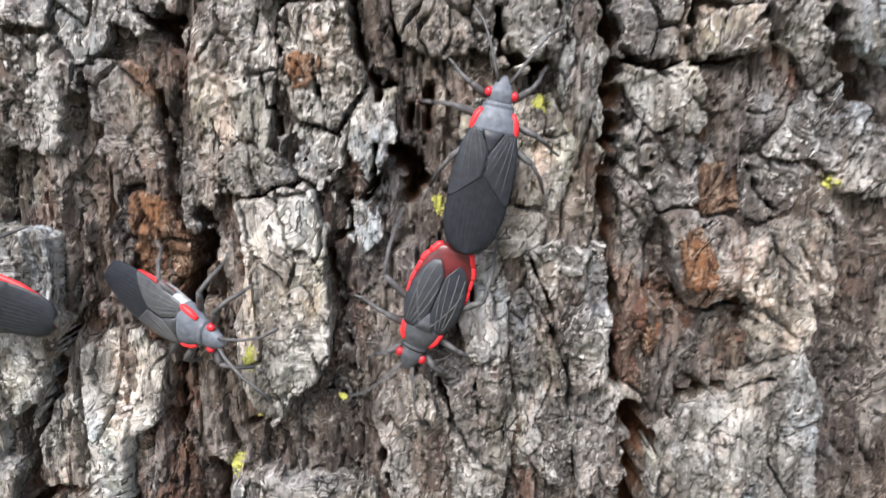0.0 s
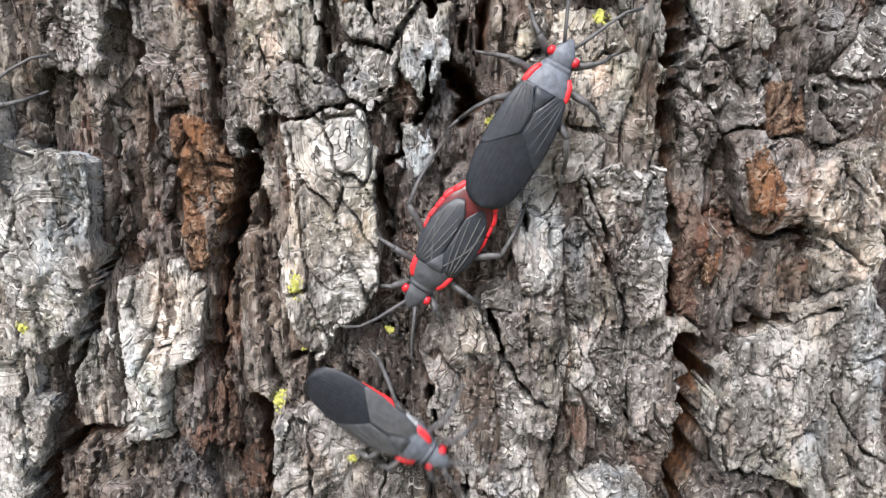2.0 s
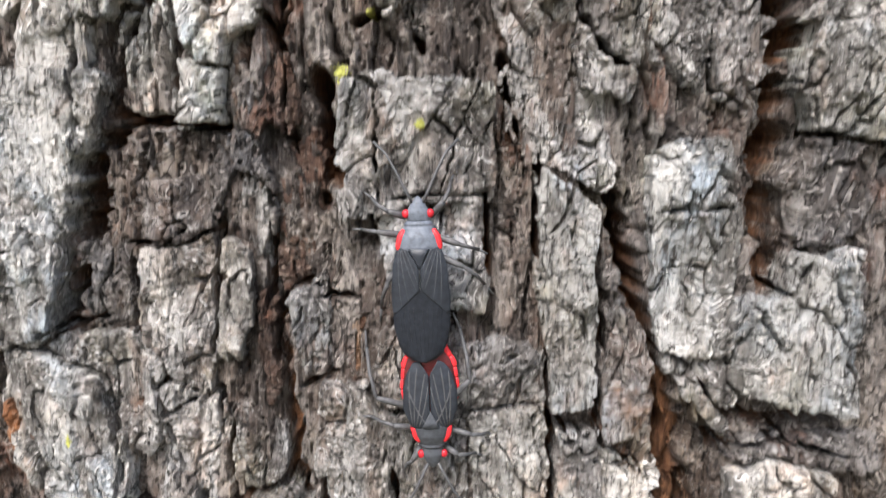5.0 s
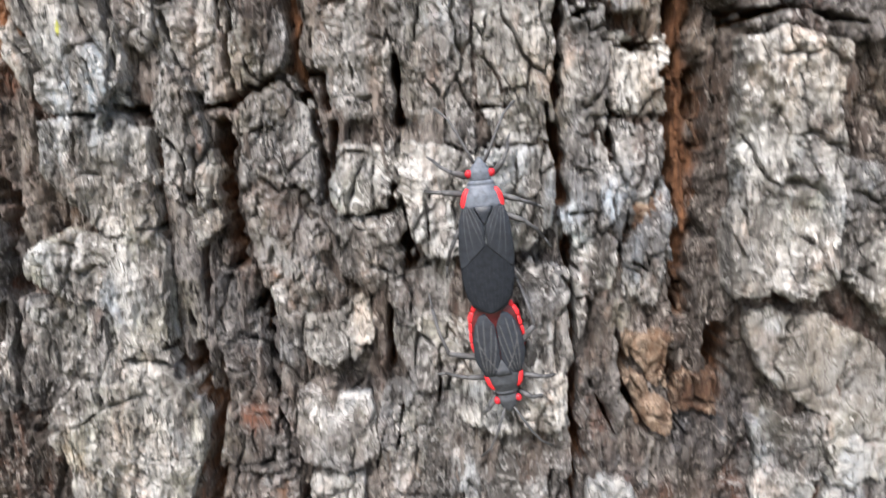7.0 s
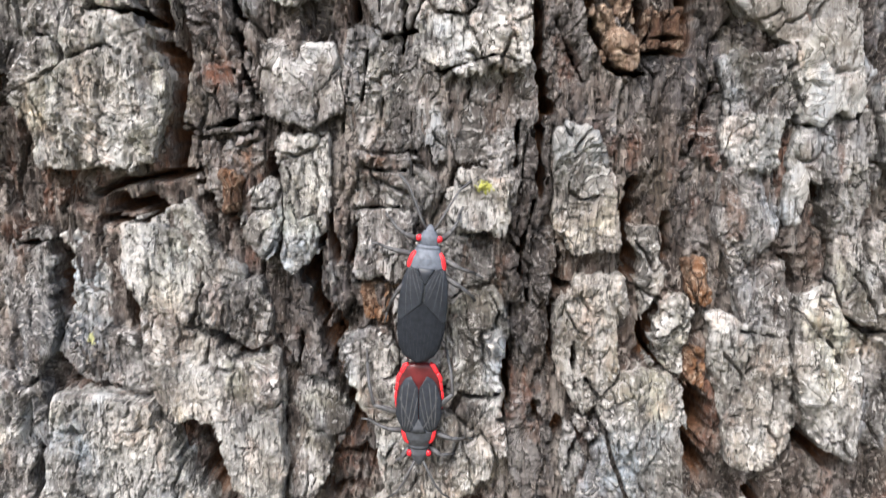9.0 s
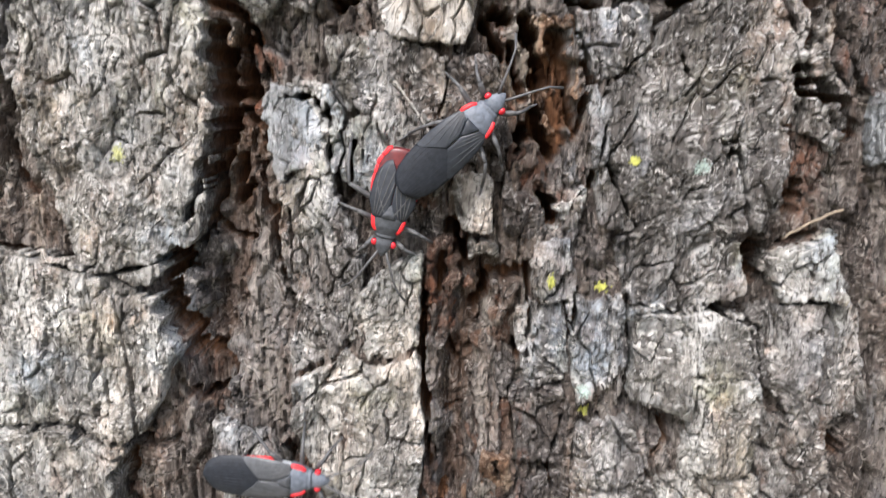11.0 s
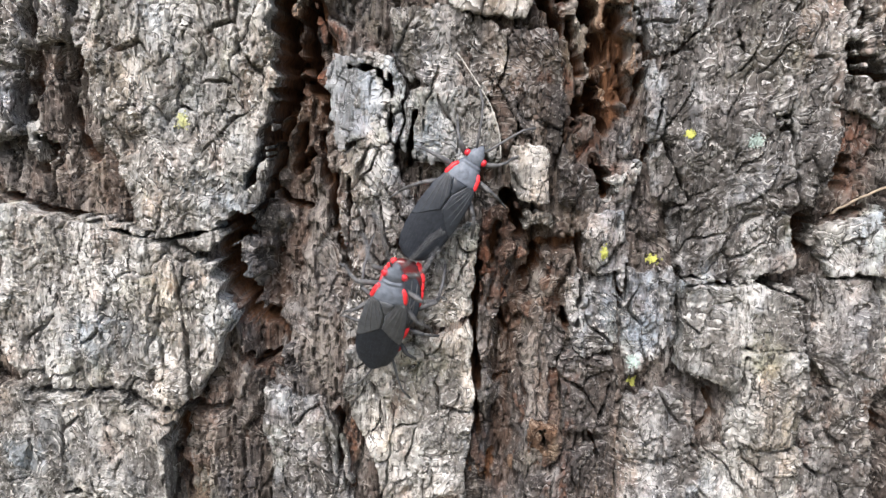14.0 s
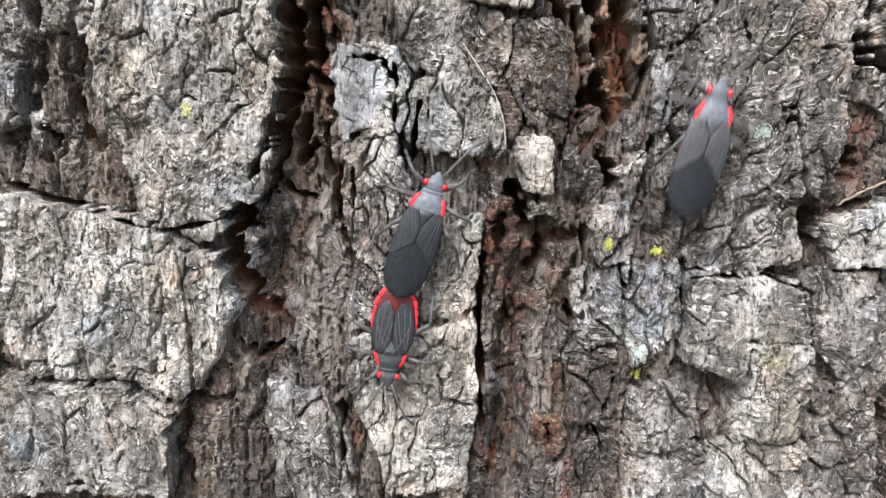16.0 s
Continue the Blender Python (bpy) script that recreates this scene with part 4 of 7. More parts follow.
bark_plate("p", 0.0, (-16.7, 2.0), (-14.1, 2.0), (-14.2, -1.3), (-15.8, -1.6), (-17.3, -0.2))
bark_plate("p", -0.7, (-7.1, -6.6), (-5.3, -6.0), (-4.9, -8.2), (-6.3, -9.2), (-7.3, -8.2))
bark_plate("p", 1.1, (1.0, 0.2), (2.3, 0.9), (3.0, -0.5), (2.3, -1.7), (1.0, -1.2))
bark_plate("p", -0.3, (0.4, -10.5), (4.6, -10.1), (4.4, -16.9), (1.6, -17.3), (0.4, -14.1))
bark_plate("g", 0.0, (5.3, -10.1), (8.0, -9.7), (11.0, -10.1), (11.6, -14.0), (11.2, -19.7), (8.9, -20.5), (5.8, -12.4))
bark_plate("g", -0.4, (3.9, -13.3), (6.7, -14.1), (8.5, -18.2), (9.1, -23.2), (8.9, -28.5), (5.1, -25.9), (4.5, -19.9))
bark_plate("g", 0.0, (-1.6, -18.1), (4.0, -17.7), (4.6, -23.1), (3.1, -28.4), (0.6, -27.6), (-0.3, -21.5))
bark_plate("g", -0.4, (-5.2, -20.0), (-1.1, -19.9), (-0.3, -23.8), (-1.9, -26.9), (-4.5, -26.1), (-5.7, -22.6))
bark_plate("d", -1.4, (-12.0, -20.4), (-7.8, -20.3), (-6.2, -24.7), (-7.9, -26.6), (-11.3, -23.9))
bark_plate("d", -1.4, (-8.0, -10.2), (-4.4, -10.6), (-3.6, -16.8), (-6.1, -19.4), (-8.1, -16.9))
bark_plate("g", 0.0, (8.5, -21.0), (12.0, -20.5), (13.9, -24.7), (13.2, -27.4), (12.6, -29.6), (9.6, -28.3))
bark_plate("g", 0.4, (11.7, 1.5), (15.9, 1.5), (17.3, -2.4), (16.9, -5.6), (14.5, -7.4), (12.8, -4.5), (11.9, -1.6))
bark_plate("r", 1.1, (14.5, -7.0), (19.3, -7.1), (20.3, -10.4), (19.4, -12.6), (17.3, -13.4), (15.7, -12.2), (14.8, -10.0))
bark_plate("b", -2.0, (14.2, -7.5), (15.8, -7.9), (16.4, -15.6), (14.4, -16.4), (13.7, -11.1))
bark_plate("g", 1.2, (22.4, -8.5), (25.7, -7.4), (26.3, -12.6), (23.4, -13.0))
bark_plate("d", -2.0, (14.9, -17.3), (17.0, -18.5), (21.0, -17.7), (18.5, -21.6), (15.6, -22.0))
bark_plate("g", -0.7, (20.5, -3.1), (25.1, -2.7), (26.8, -7.2), (20.8, -6.8))
bark_plate("c", 0.3, (-2.8, -20.1), (-1.7, -19.9), (-1.6, -21.4), (-2.6, -21.7))
bark_plate("c", -0.4, (12.3, -20.4), (13.1, -20.1), (13.6, -21.1), (12.8, -21.6))
bark_plate("p", 1.4, (-46.7, -27.0), (-34.6, -27.3), (-35.5, -32.8), (-38.5, -36.8), (-38.0, -40.5), (-40.0, -46.2), (-49.5, -47.2))
bark_plate("d", 0.0, (-35.6, -35.1), (-32.6, -31.5), (-26.2, -31.6), (-26.1, -36.8), (-29.7, -39.3), (-33.6, -38.5))
bark_plate("g", -0.7, (-26.4, -31.5), (-23.0, -32.0), (-21.5, -37.3), (-23.0, -40.7), (-25.5, -37.7))
bark_plate("b", -2.0, (-22.4, -29.4), (-18.6, -31.1), (-17.5, -36.1), (-19.4, -41.6), (-21.7, -43.0), (-22.3, -36.5))
bark_plate("g", 0.7, (-16.4, -27.6), (-13.6, -27.6), (-6.2, -28.1), (-6.2, -35.3), (-12.2, -35.7), (-16.2, -36.9), (-17.0, -34.5))
bark_plate("g", -0.7, (-21.3, -42.8), (-18.3, -42.3), (-17.6, -47.1), (-16.7, -48.9), (-20.3, -49.4), (-21.0, -45.8))
bark_plate("o", -0.9, (-18.2, -45.4), (-15.8, -45.4), (-15.9, -48.9), (-17.7, -49.0))
bark_plate("g", 0.0, (-8.5, -47.7), (-5.6, -46.8), (-1.4, -47.7), (-1.3, -51.6), (-8.1, -52.1))
bark_plate("g", 0.0, (-14.0, -46.5), (-8.5, -46.4), (-8.5, -52.1), (-14.1, -51.8))
bark_plate("g", 0.0, (-5.0, -27.6), (1.9, -27.8), (2.6, -34.6), (0.7, -36.6), (-1.8, -33.0), (-4.6, -31.4))
bark_plate("d", 0.0, (14.4, -32.0), (17.4, -31.7), (21.2, -32.1), (21.7, -36.6), (18.1, -39.4), (16.1, -39.4), (14.2, -34.7))
bark_plate("g", 0.0, (6.8, -47.2), (11.3, -48.0), (11.9, -51.0), (11.2, -53.6), (9.5, -51.9))
bark_plate("d", -0.7, (11.5, -54.3), (16.1, -54.2), (24.0, -54.1), (24.2, -55.9), (12.0, -55.6))
bark_plate("g", 0.0, (-40.4, -47.3), (-33.4, -46.3), (-31.8, -49.9), (-31.8, -56.4), (-35.8, -55.5), (-36.3, -50.9))
bark_plate("g", -0.3, (-32.0, -50.9), (-27.5, -52.1), (-26.3, -54.4), (-27.0, -60.1), (-29.9, -61.2), (-32.6, -58.4))
bark_plate("g", -0.7, (-25.8, -52.7), (-22.3, -54.5), (-21.9, -57.3), (-24.3, -59.2), (-26.1, -57.4))
bark_plate("p", -0.5, (3.2, -56.6), (7.0, -56.5), (7.2, -61.1), (5.1, -62.6), (3.3, -60.3))
bark_plate("g", 0.0, (-0.8, -54.2), (2.5, -54.6), (2.4, -61.0), (-0.6, -62.0))
bark_plate("g", 0.0, (-18.4, -50.5), (-14.1, -50.4), (-13.3, -56.3), (-14.3, -61.5), (-17.9, -61.6), (-19.5, -56.9))
bark_plate("p", 0.0, (-7.6, -53.0), (-1.7, -52.4), (-1.0, -63.4), (-5.4, -63.5), (-7.2, -58.4))
bark_plate("g", -0.1, (-14.1, -52.3), (-7.6, -53.0), (-7.1, -64.2), (-13.8, -61.5))
bark_plate("o", -3.0, (8.9, -50.0), (10.9, -54.6), (12.7, -68.7), (10.2, -68.7))
bark_plate("g", 0.4, (-51.6, -70.3), (-47.5, -70.6), (-47.3, -76.8), (-52.7, -78.1))
bark_plate("g", -0.3, (-32.6, -58.4), (-29.8, -58.8), (-28.8, -65.3), (-29.6, -69.2), (-32.8, -68.3))
bark_plate("g", -0.1, (-25.3, -60.5), (-21.2, -58.6), (-19.5, -63.1), (-19.7, -68.8), (-23.5, -70.8), (-26.0, -66.1))
bark_plate("g", -0.3, (-23.5, -71.4), (-20.3, -70.8), (-19.9, -75.2), (-23.7, -75.9))
bark_plate("g", 0.1, (-17.9, -70.5), (-13.3, -69.4), (-12.5, -72.3), (-15.2, -74.3), (-18.0, -73.9))
bark_plate("g", -0.3, (3.6, -62.7), (6.5, -62.7), (6.9, -70.0), (4.4, -71.0))
bark_plate("g", 0.1, (-0.9, -57.8), (2.0, -57.8), (2.7, -64.4), (0.6, -65.3), (-0.8, -62.7))
bark_plate("g", 0.4, (-47.3, -77.5), (-38.6, -77.5), (-38.5, -85.8), (-48.8, -86.9))
bark_plate("d", -1.4, (-33.0, -68.2), (-30.2, -70.1), (-30.0, -79.1), (-32.2, -80.1), (-32.9, -74.3))
bark_plate("p", -0.4, (-30.3, -64.8), (-27.9, -64.9), (-27.8, -69.7), (-29.5, -72.0), (-30.4, -69.2))
bark_plate("r", -0.1, (-25.0, -64.9), (-20.8, -65.0), (-19.7, -68.5), (-18.4, -71.6), (-22.3, -72.9), (-23.9, -75.7), (-25.1, -72.9), (-25.7, -68.4))
bark_plate("d", -1.4, (-28.6, -73.8), (-25.9, -77.6), (-24.2, -81.5), (-25.0, -85.5), (-27.9, -83.5), (-29.6, -79.6))
bark_plate("p", 0.4, (-17.7, -64.3), (-13.9, -64.4), (-13.6, -68.6), (-17.3, -69.0), (-18.1, -66.9))
bark_plate("g", 0.0, (-18.3, -69.4), (-13.7, -70.3), (-13.0, -73.9), (-15.8, -75.2), (-18.5, -72.5))
bark_plate("p", 0.3, (-21.0, -78.0), (-16.3, -77.0), (-15.9, -79.3), (-18.9, -81.5), (-21.2, -80.3))
bark_plate("g", -0.5, (-23.6, -76.1), (-20.1, -74.3), (-17.9, -76.6), (-21.3, -78.0), (-22.0, -82.3), (-23.4, -81.4))
bark_plate("p", 0.7, (-13.0, -64.5), (-6.4, -64.6), (-1.7, -65.1), (-1.7, -70.1), (-5.6, -72.6), (-7.4, -70.9), (-9.6, -72.2), (-11.9, -71.3), (-13.1, -67.8))
bark_plate("g", -0.3, (-13.9, -74.3), (-9.3, -73.5), (-8.4, -76.6), (-8.6, -83.2), (-11.4, -84.2), (-13.7, -79.9))
bark_plate("g", 0.0, (-3.4, -74.0), (1.5, -74.4), (1.1, -78.5), (-1.5, -84.5), (-3.9, -83.6), (-3.4, -78.9))
bark_plate("g", -0.1, (-8.4, -74.4), (-3.9, -74.4), (-3.9, -84.1), (-8.1, -83.6))
bark_plate("g", 0.0, (-0.4, -64.6), (3.1, -64.6), (4.1, -69.2), (3.3, -75.3), (1.5, -74.4), (-0.3, -69.2))
bark_plate("g", -0.3, (4.5, -67.1), (8.0, -67.2), (8.6, -71.9), (7.0, -75.8), (4.7, -75.8))
bark_plate("o", 0.3, (5.0, -68.5), (7.0, -68.5), (6.7, -70.2), (5.2, -70.1))
bark_plate("g", 0.4, (20.4, -65.7), (24.6, -66.6), (25.5, -71.2), (22.3, -73.3), (20.5, -72.4))
bark_plate("p", 0.7, (24.3, -68.7), (29.3, -68.3), (30.3, -77.2), (25.5, -77.2), (22.2, -73.7))
bark_plate("g", 0.0, (15.5, -86.4), (21.0, -86.4), (21.7, -89.7), (18.4, -95.6), (15.9, -92.7))
bark_plate("d", -0.7, (1.2, -79.9), (4.4, -79.9), (5.1, -86.1), (4.3, -91.0), (1.8, -89.0))
bark_plate("g", 0.0, (-2.5, -86.0), (0.8, -86.9), (1.4, -93.8), (0.0, -101.1), (-2.9, -96.9), (-3.4, -90.9))
bark_plate("r", -0.4, (-28.8, -93.5), (-23.1, -92.3), (-22.8, -94.9), (-26.1, -98.7), (-28.6, -96.7))
bark_plate("d", -0.9, (-28.6, -87.4), (-22.9, -85.9), (-22.7, -90.9), (-26.4, -92.6), (-29.4, -91.6))
bark_plate("g", 0.0, (-22.5, -85.2), (-16.2, -85.1), (-15.9, -90.0), (-18.0, -91.1), (-21.9, -90.1))
bark_plate("g", 0.3, (-14.6, -94.0), (-9.7, -93.9), (-7.8, -96.9), (-10.3, -100.1), (-10.4, -103.9), (-14.5, -105.1), (-14.2, -98.1))
bark_plate("p", 0.3, (-6.8, -97.4), (-2.0, -96.3), (-2.0, -100.4), (-5.9, -101.1))
bark_plate("g", 0.0, (-14.3, -84.1), (-8.6, -84.6), (-7.7, -91.9), (-10.2, -94.0), (-14.1, -93.0), (-15.4, -88.0))
bark_plate("g", 0.0, (-8.1, -84.6), (-2.9, -85.0), (-3.4, -93.9), (-7.3, -93.9))
bark_plate("d", -0.8, (9.3, -87.1), (14.0, -86.6), (16.0, -90.0), (15.9, -95.0), (11.0, -94.0))
bark_plate("d", -0.7, (12.5, -94.9), (15.3, -94.9), (15.3, -102.2), (13.3, -101.2))
bark_plate("c", 0.0, (21.0, -98.7), (22.1, -92.1), (23.1, -92.6), (22.4, -98.7))
bark_plate("g", 0.0, (24.0, -89.7), (27.8, -91.6), (29.2, -95.6), (26.5, -101.7), (24.2, -97.6))
bark_plate("g", 0.7, (28.1, -89.5), (31.6, -88.6), (32.5, -95.8), (28.7, -94.8))
bark_plate("g", 0.0, (16.1, -96.2), (20.2, -94.1), (21.2, -100.7), (17.6, -103.9), (15.9, -99.8))
bark_plate("p", -0.4, (-41.3, -101.6), (-38.0, -101.5), (-37.7, -109.0), (-41.8, -110.2))
bark_plate("g", 0.3, (-28.0, -105.9), (-23.4, -105.8), (-22.6, -110.5), (-24.8, -111.8), (-28.3, -109.0))
bark_plate("g", 0.0, (-41.4, -108.9), (-35.6, -111.0), (-34.9, -116.0), (-39.9, -115.6), (-42.9, -112.3))
bark_plate("g", 0.1, (-47.0, -101.5), (-42.6, -101.5), (-43.3, -111.2), (-47.3, -115.8), (-48.4, -111.3))
bark_plate("p", -0.3, (-53.7, -117.4), (-47.3, -118.3), (-48.5, -126.8), (-55.3, -127.2))
bark_plate("g", -0.7, (-21.4, -113.0), (-18.8, -113.5), (-16.3, -118.5), (-17.5, -121.9), (-21.9, -122.1))
bark_plate("g", 0.0, (-16.0, -111.0), (-11.3, -109.4), (-11.4, -115.2), (-14.6, -115.9), (-16.1, -113.7))
bark_plate("g", 0.5, (-5.8, -106.5), (-2.4, -106.0), (-1.4, -109.0), (-2.3, -114.8), (-5.8, -114.4))
bark_plate("g", 0.3, (-6.3, -115.0), (-1.8, -115.5), (-1.2, -120.9), (-5.3, -120.5))
bark_plate("p", 0.4, (-5.8, -95.8), (-2.0, -95.8), (-1.5, -99.6), (-4.3, -100.6), (-6.3, -98.6))
bark_plate("g", 0.0, (-14.0, -97.7), (-10.1, -97.2), (-9.7, -104.2), (-11.7, -105.2), (-14.1, -101.7))
bark_plate("g", 0.1, (-9.2, -101.1), (-3.4, -101.1), (-2.4, -105.6), (-6.3, -106.1), (-9.2, -105.1))
bark_plate("g", 0.0, (-11.8, -106.2), (-6.3, -107.2), (-6.3, -115.7), (-11.4, -115.2))
bark_plate("g", 0.3, (3.8, -119.1), (7.3, -118.5), (8.1, -124.1), (4.5, -124.2))
bark_plate("g", 0.0, (17.8, -105.0), (22.0, -104.0), (23.0, -109.5), (18.6, -109.0))
bark_plate("p", 0.0, (15.9, -91.7), (20.0, -91.7), (20.2, -94.5), (17.0, -94.9))
bark_plate("g", 0.4, (22.1, -92.2), (25.6, -91.7), (27.3, -94.9), (24.7, -96.3), (22.8, -94.9))
bark_plate("g", 0.0, (26.4, -101.1), (31.3, -100.1), (32.4, -108.9), (26.6, -108.0))
bark_plate("g", -0.1, (28.5, -111.0), (32.7, -110.0), (34.0, -120.6), (29.9, -119.5))
bark_plate("p", -0.4, (10.4, -106.1), (13.8, -106.6), (13.7, -112.8), (11.2, -112.3))
bark_plate("d", -0.4, (-1.4, -101.2), (1.5, -101.2), (2.2, -108.2), (-0.3, -110.4), (-1.8, -106.2))
bark_plate("g", 0.7, (-50.7, -114.9), (-45.3, -115.9), (-46.8, -130.9), (-53.4, -132.3))
bark_plate("g", 0.0, (-21.3, -117.3), (-17.2, -117.8), (-17.4, -121.8), (-20.2, -126.1), (-21.7, -125.6))
bark_plate("p", 0.4, (-14.9, -110.9), (-10.5, -110.4), (-10.1, -116.7), (-13.1, -117.7), (-15.6, -115.2))
bark_plate("p", 0.5, (-9.9, -106.7), (-2.4, -106.8), (-2.3, -116.2), (-5.2, -116.7), (-9.6, -115.7), (-10.0, -110.9))
bark_plate("p", 0.4, (-13.2, -118.7), (-9.6, -117.2), (-2.7, -117.6), (-3.2, -123.7), (-5.7, -125.2), (-12.3, -125.9))
bark_plate("c", 0.3, (-13.9, -126.4), (-10.3, -125.9), (-5.7, -125.8), (-6.7, -129.0), (-12.9, -128.8))
bark_plate("d", -0.5, (-1.8, -110.4), (1.6, -110.0), (3.0, -125.9), (0.5, -126.4), (-1.2, -120.8))
bark_plate("g", 0.3, (2.9, -127.8), (7.9, -127.2), (9.6, -130.8), (5.1, -133.1), (3.0, -130.9))
bark_plate("g", -0.4, (20.5, -126.7), (23.6, -127.8), (25.7, -134.1), (25.1, -138.6), (21.8, -136.4))
bark_plate("d", 0.0, (23.9, -127.6), (29.6, -126.1), (30.9, -132.9), (27.5, -134.0), (25.3, -131.8))
bark_plate("g", 0.3, (4.6, -118.1), (8.0, -118.1), (8.8, -125.1), (5.4, -125.7))
bark_plate("g", 0.7, (-48.3, -128.7), (-43.5, -128.7), (-44.8, -131.3), (-48.7, -133.1))
bark_plate("g", 0.7, (-58.8, -128.6), (-52.7, -128.6), (-53.9, -139.8), (-60.4, -140.9))
bark_plate("d", -1.1, (-32.9, -149.1), (-29.1, -149.5), (-29.8, -154.6), (-32.6, -153.5))
bark_plate("d", -0.5, (-28.9, -149.4), (-23.5, -149.8), (-22.5, -155.3), (-24.7, -157.6), (-28.0, -155.5))
bark_plate("d", -0.9, (-29.2, -155.6), (-25.1, -158.0), (-23.8, -163.5), (-27.2, -164.9), (-29.9, -160.3))
bark_plate("b", -1.4, (-34.6, -158.9), (-30.0, -159.2), (-29.6, -163.9), (-34.3, -165.4))
bark_plate("g", 0.4, (-30.9, -165.7), (-25.8, -166.6), (-23.1, -170.6), (-22.6, -181.2), (-29.1, -181.6), (-30.5, -171.1))
bark_plate("p", 0.1, (-18.1, -136.7), (-10.1, -136.3), (-8.9, -142.0), (-12.9, -142.6), (-17.6, -141.2))
bark_plate("g", 0.1, (-18.1, -129.9), (-13.2, -129.4), (-8.2, -131.3), (-9.1, -135.6), (-13.1, -136.1), (-17.6, -134.2))
bark_plate("d", -0.3, (-8.2, -131.7), (-4.3, -131.2), (-3.0, -137.9), (-3.3, -140.9), (-6.9, -139.0), (-8.6, -135.6))
bark_plate("p", 0.3, (-17.0, -152.7), (-10.8, -148.2), (-11.1, -156.9), (-15.9, -161.5), (-18.0, -157.1))
bark_plate("g", -0.1, (-22.9, -146.5), (-18.1, -143.3), (-16.0, -148.4), (-18.1, -159.5), (-22.5, -159.7))
bark_plate("b", -1.6, (-9.6, -150.1), (-4.8, -149.5), (-5.1, -155.0), (-7.2, -157.3), (-10.0, -155.1))
bark_plate("d", -0.5, (-7.2, -159.2), (-4.1, -157.4), (-1.9, -158.5), (-2.9, -161.3), (-6.6, -161.5))
bark_plate("b", -0.9, (-2.8, -138.9), (0.2, -139.4), (0.4, -142.9), (-2.1, -142.5))
bark_plate("p", 0.3, (0.8, -144.9), (3.6, -142.3), (2.9, -145.8))
bark_plate("g", 0.7, (6.8, -146.7), (12.1, -145.1), (16.7, -146.5), (17.7, -150.6), (14.3, -152.2), (8.2, -151.9))
bark_plate("g", 0.8, (3.5, -165.1), (8.1, -163.8), (10.0, -167.2), (8.0, -169.3), (4.3, -169.7))
bark_plate("g", 0.9, (3.8, -169.9), (10.1, -169.1), (12.0, -178.9), (4.4, -179.2))
bark_plate("p", 0.9, (11.2, -169.4), (20.1, -169.1), (21.2, -178.5), (12.5, -178.9))
bark_plate("g", 0.7, (-0.2, -146.4), (2.3, -146.8), (3.1, -151.5), (0.7, -152.6), (-0.5, -150.0))
bark_plate("g", 0.0, (-2.3, -153.4), (2.4, -152.7), (2.7, -158.7), (-0.3, -160.5), (-2.1, -157.2))
bark_plate("g", 0.4, (2.8, -153.1), (7.4, -152.5), (8.3, -157.8), (3.9, -161.9), (2.9, -158.0))
bark_plate("g", 0.7, (19.0, -153.2), (27.9, -152.4), (29.3, -162.1), (24.2, -162.8), (20.1, -158.5))
bark_plate("g", 0.4, (20.3, -163.6), (25.5, -163.5), (28.0, -178.7), (22.6, -178.8))
bark_plate("b", -1.1, (-8.1, -165.2), (-2.7, -162.7), (-1.5, -166.1), (-2.2, -173.4), (-6.2, -171.1))
bark_plate("o", -2.0, (-10.7, -171.8), (-6.7, -171.7), (-6.4, -181.8), (-10.5, -182.0))
bark_plate("d", -0.1, (-2.4, -161.2), (2.4, -161.0), (3.3, -167.9), (-1.5, -168.1))
bark_plate("b", -1.6, (-39.4, -169.5), (-32.1, -167.8), (-31.1, -172.8), (-32.1, -183.2), (-40.8, -183.9), (-40.8, -173.4))
bark_plate("d", 0.0, (21.4, -130.0), (25.1, -129.5), (25.7, -134.2), (22.3, -133.3))
bark_plate("p", -0.7, (-53.0, -134.0), (-50.2, -134.0), (-50.4, -141.9), (-52.3, -143.5), (-53.6, -139.8))
bark_plate("d", -0.3, (-5.6, -174.3), (2.9, -169.7), (4.1, -180.1), (-4.9, -180.5))
bark_plate("d", -0.5, (16.3, -14.1), (20.6, -13.5), (21.2, -17.7), (18.1, -20.4), (16.0, -21.1), (15.8, -16.1))
bark_plate("d", -0.5, (11.8, -4.8), (13.5, -5.2), (14.6, -7.1), (13.7, -10.5), (12.6, -10.5))
bark_plate("b", -0.4, (11.8, -11.3), (13.5, -10.9), (14.3, -19.8), (12.5, -19.8))
bark_plate("o", -0.3, (13.8, -13.2), (14.8, -13.2), (15.1, -17.3), (14.2, -17.3))
bark_plate("b", -0.8, (-25.2, -24.0), (-21.7, -24.4), (-19.5, -31.3), (-20.5, -33.3), (-24.4, -29.6))
# dark tone of this plate stands in for a shadow
bark_plate("d", -0.4, (-33.7, -32.2), (-23.4, -31.3), (-20.6, -36.0), (-34.3, -37.2))
bark_plate("o", -3.4, (8.3, -53.9), (10.5, -54.0), (11.4, -63.9), (11.6, -78.5), (10.2, -77.6), (9.1, -63.9))
bark_plate("d", -0.5, (-1.7, -90.7), (1.6, -90.8), (2.4, -104.0), (1.5, -117.5), (-0.9, -116.5))
bark_plate("d", -0.7, (-21.9, -104.6), (-17.5, -105.1), (-17.3, -113.5), (-19.5, -115.7), (-21.6, -113.5))
bark_plate("b", -1.1, (-26.2, -128.6), (-23.7, -129.7), (-22.8, -134.6), (-25.8, -136.0))
bark_plate("d", -0.8, (-38.9, -39.4), (-33.9, -39.4), (-34.0, -45.4), (-38.2, -45.9))
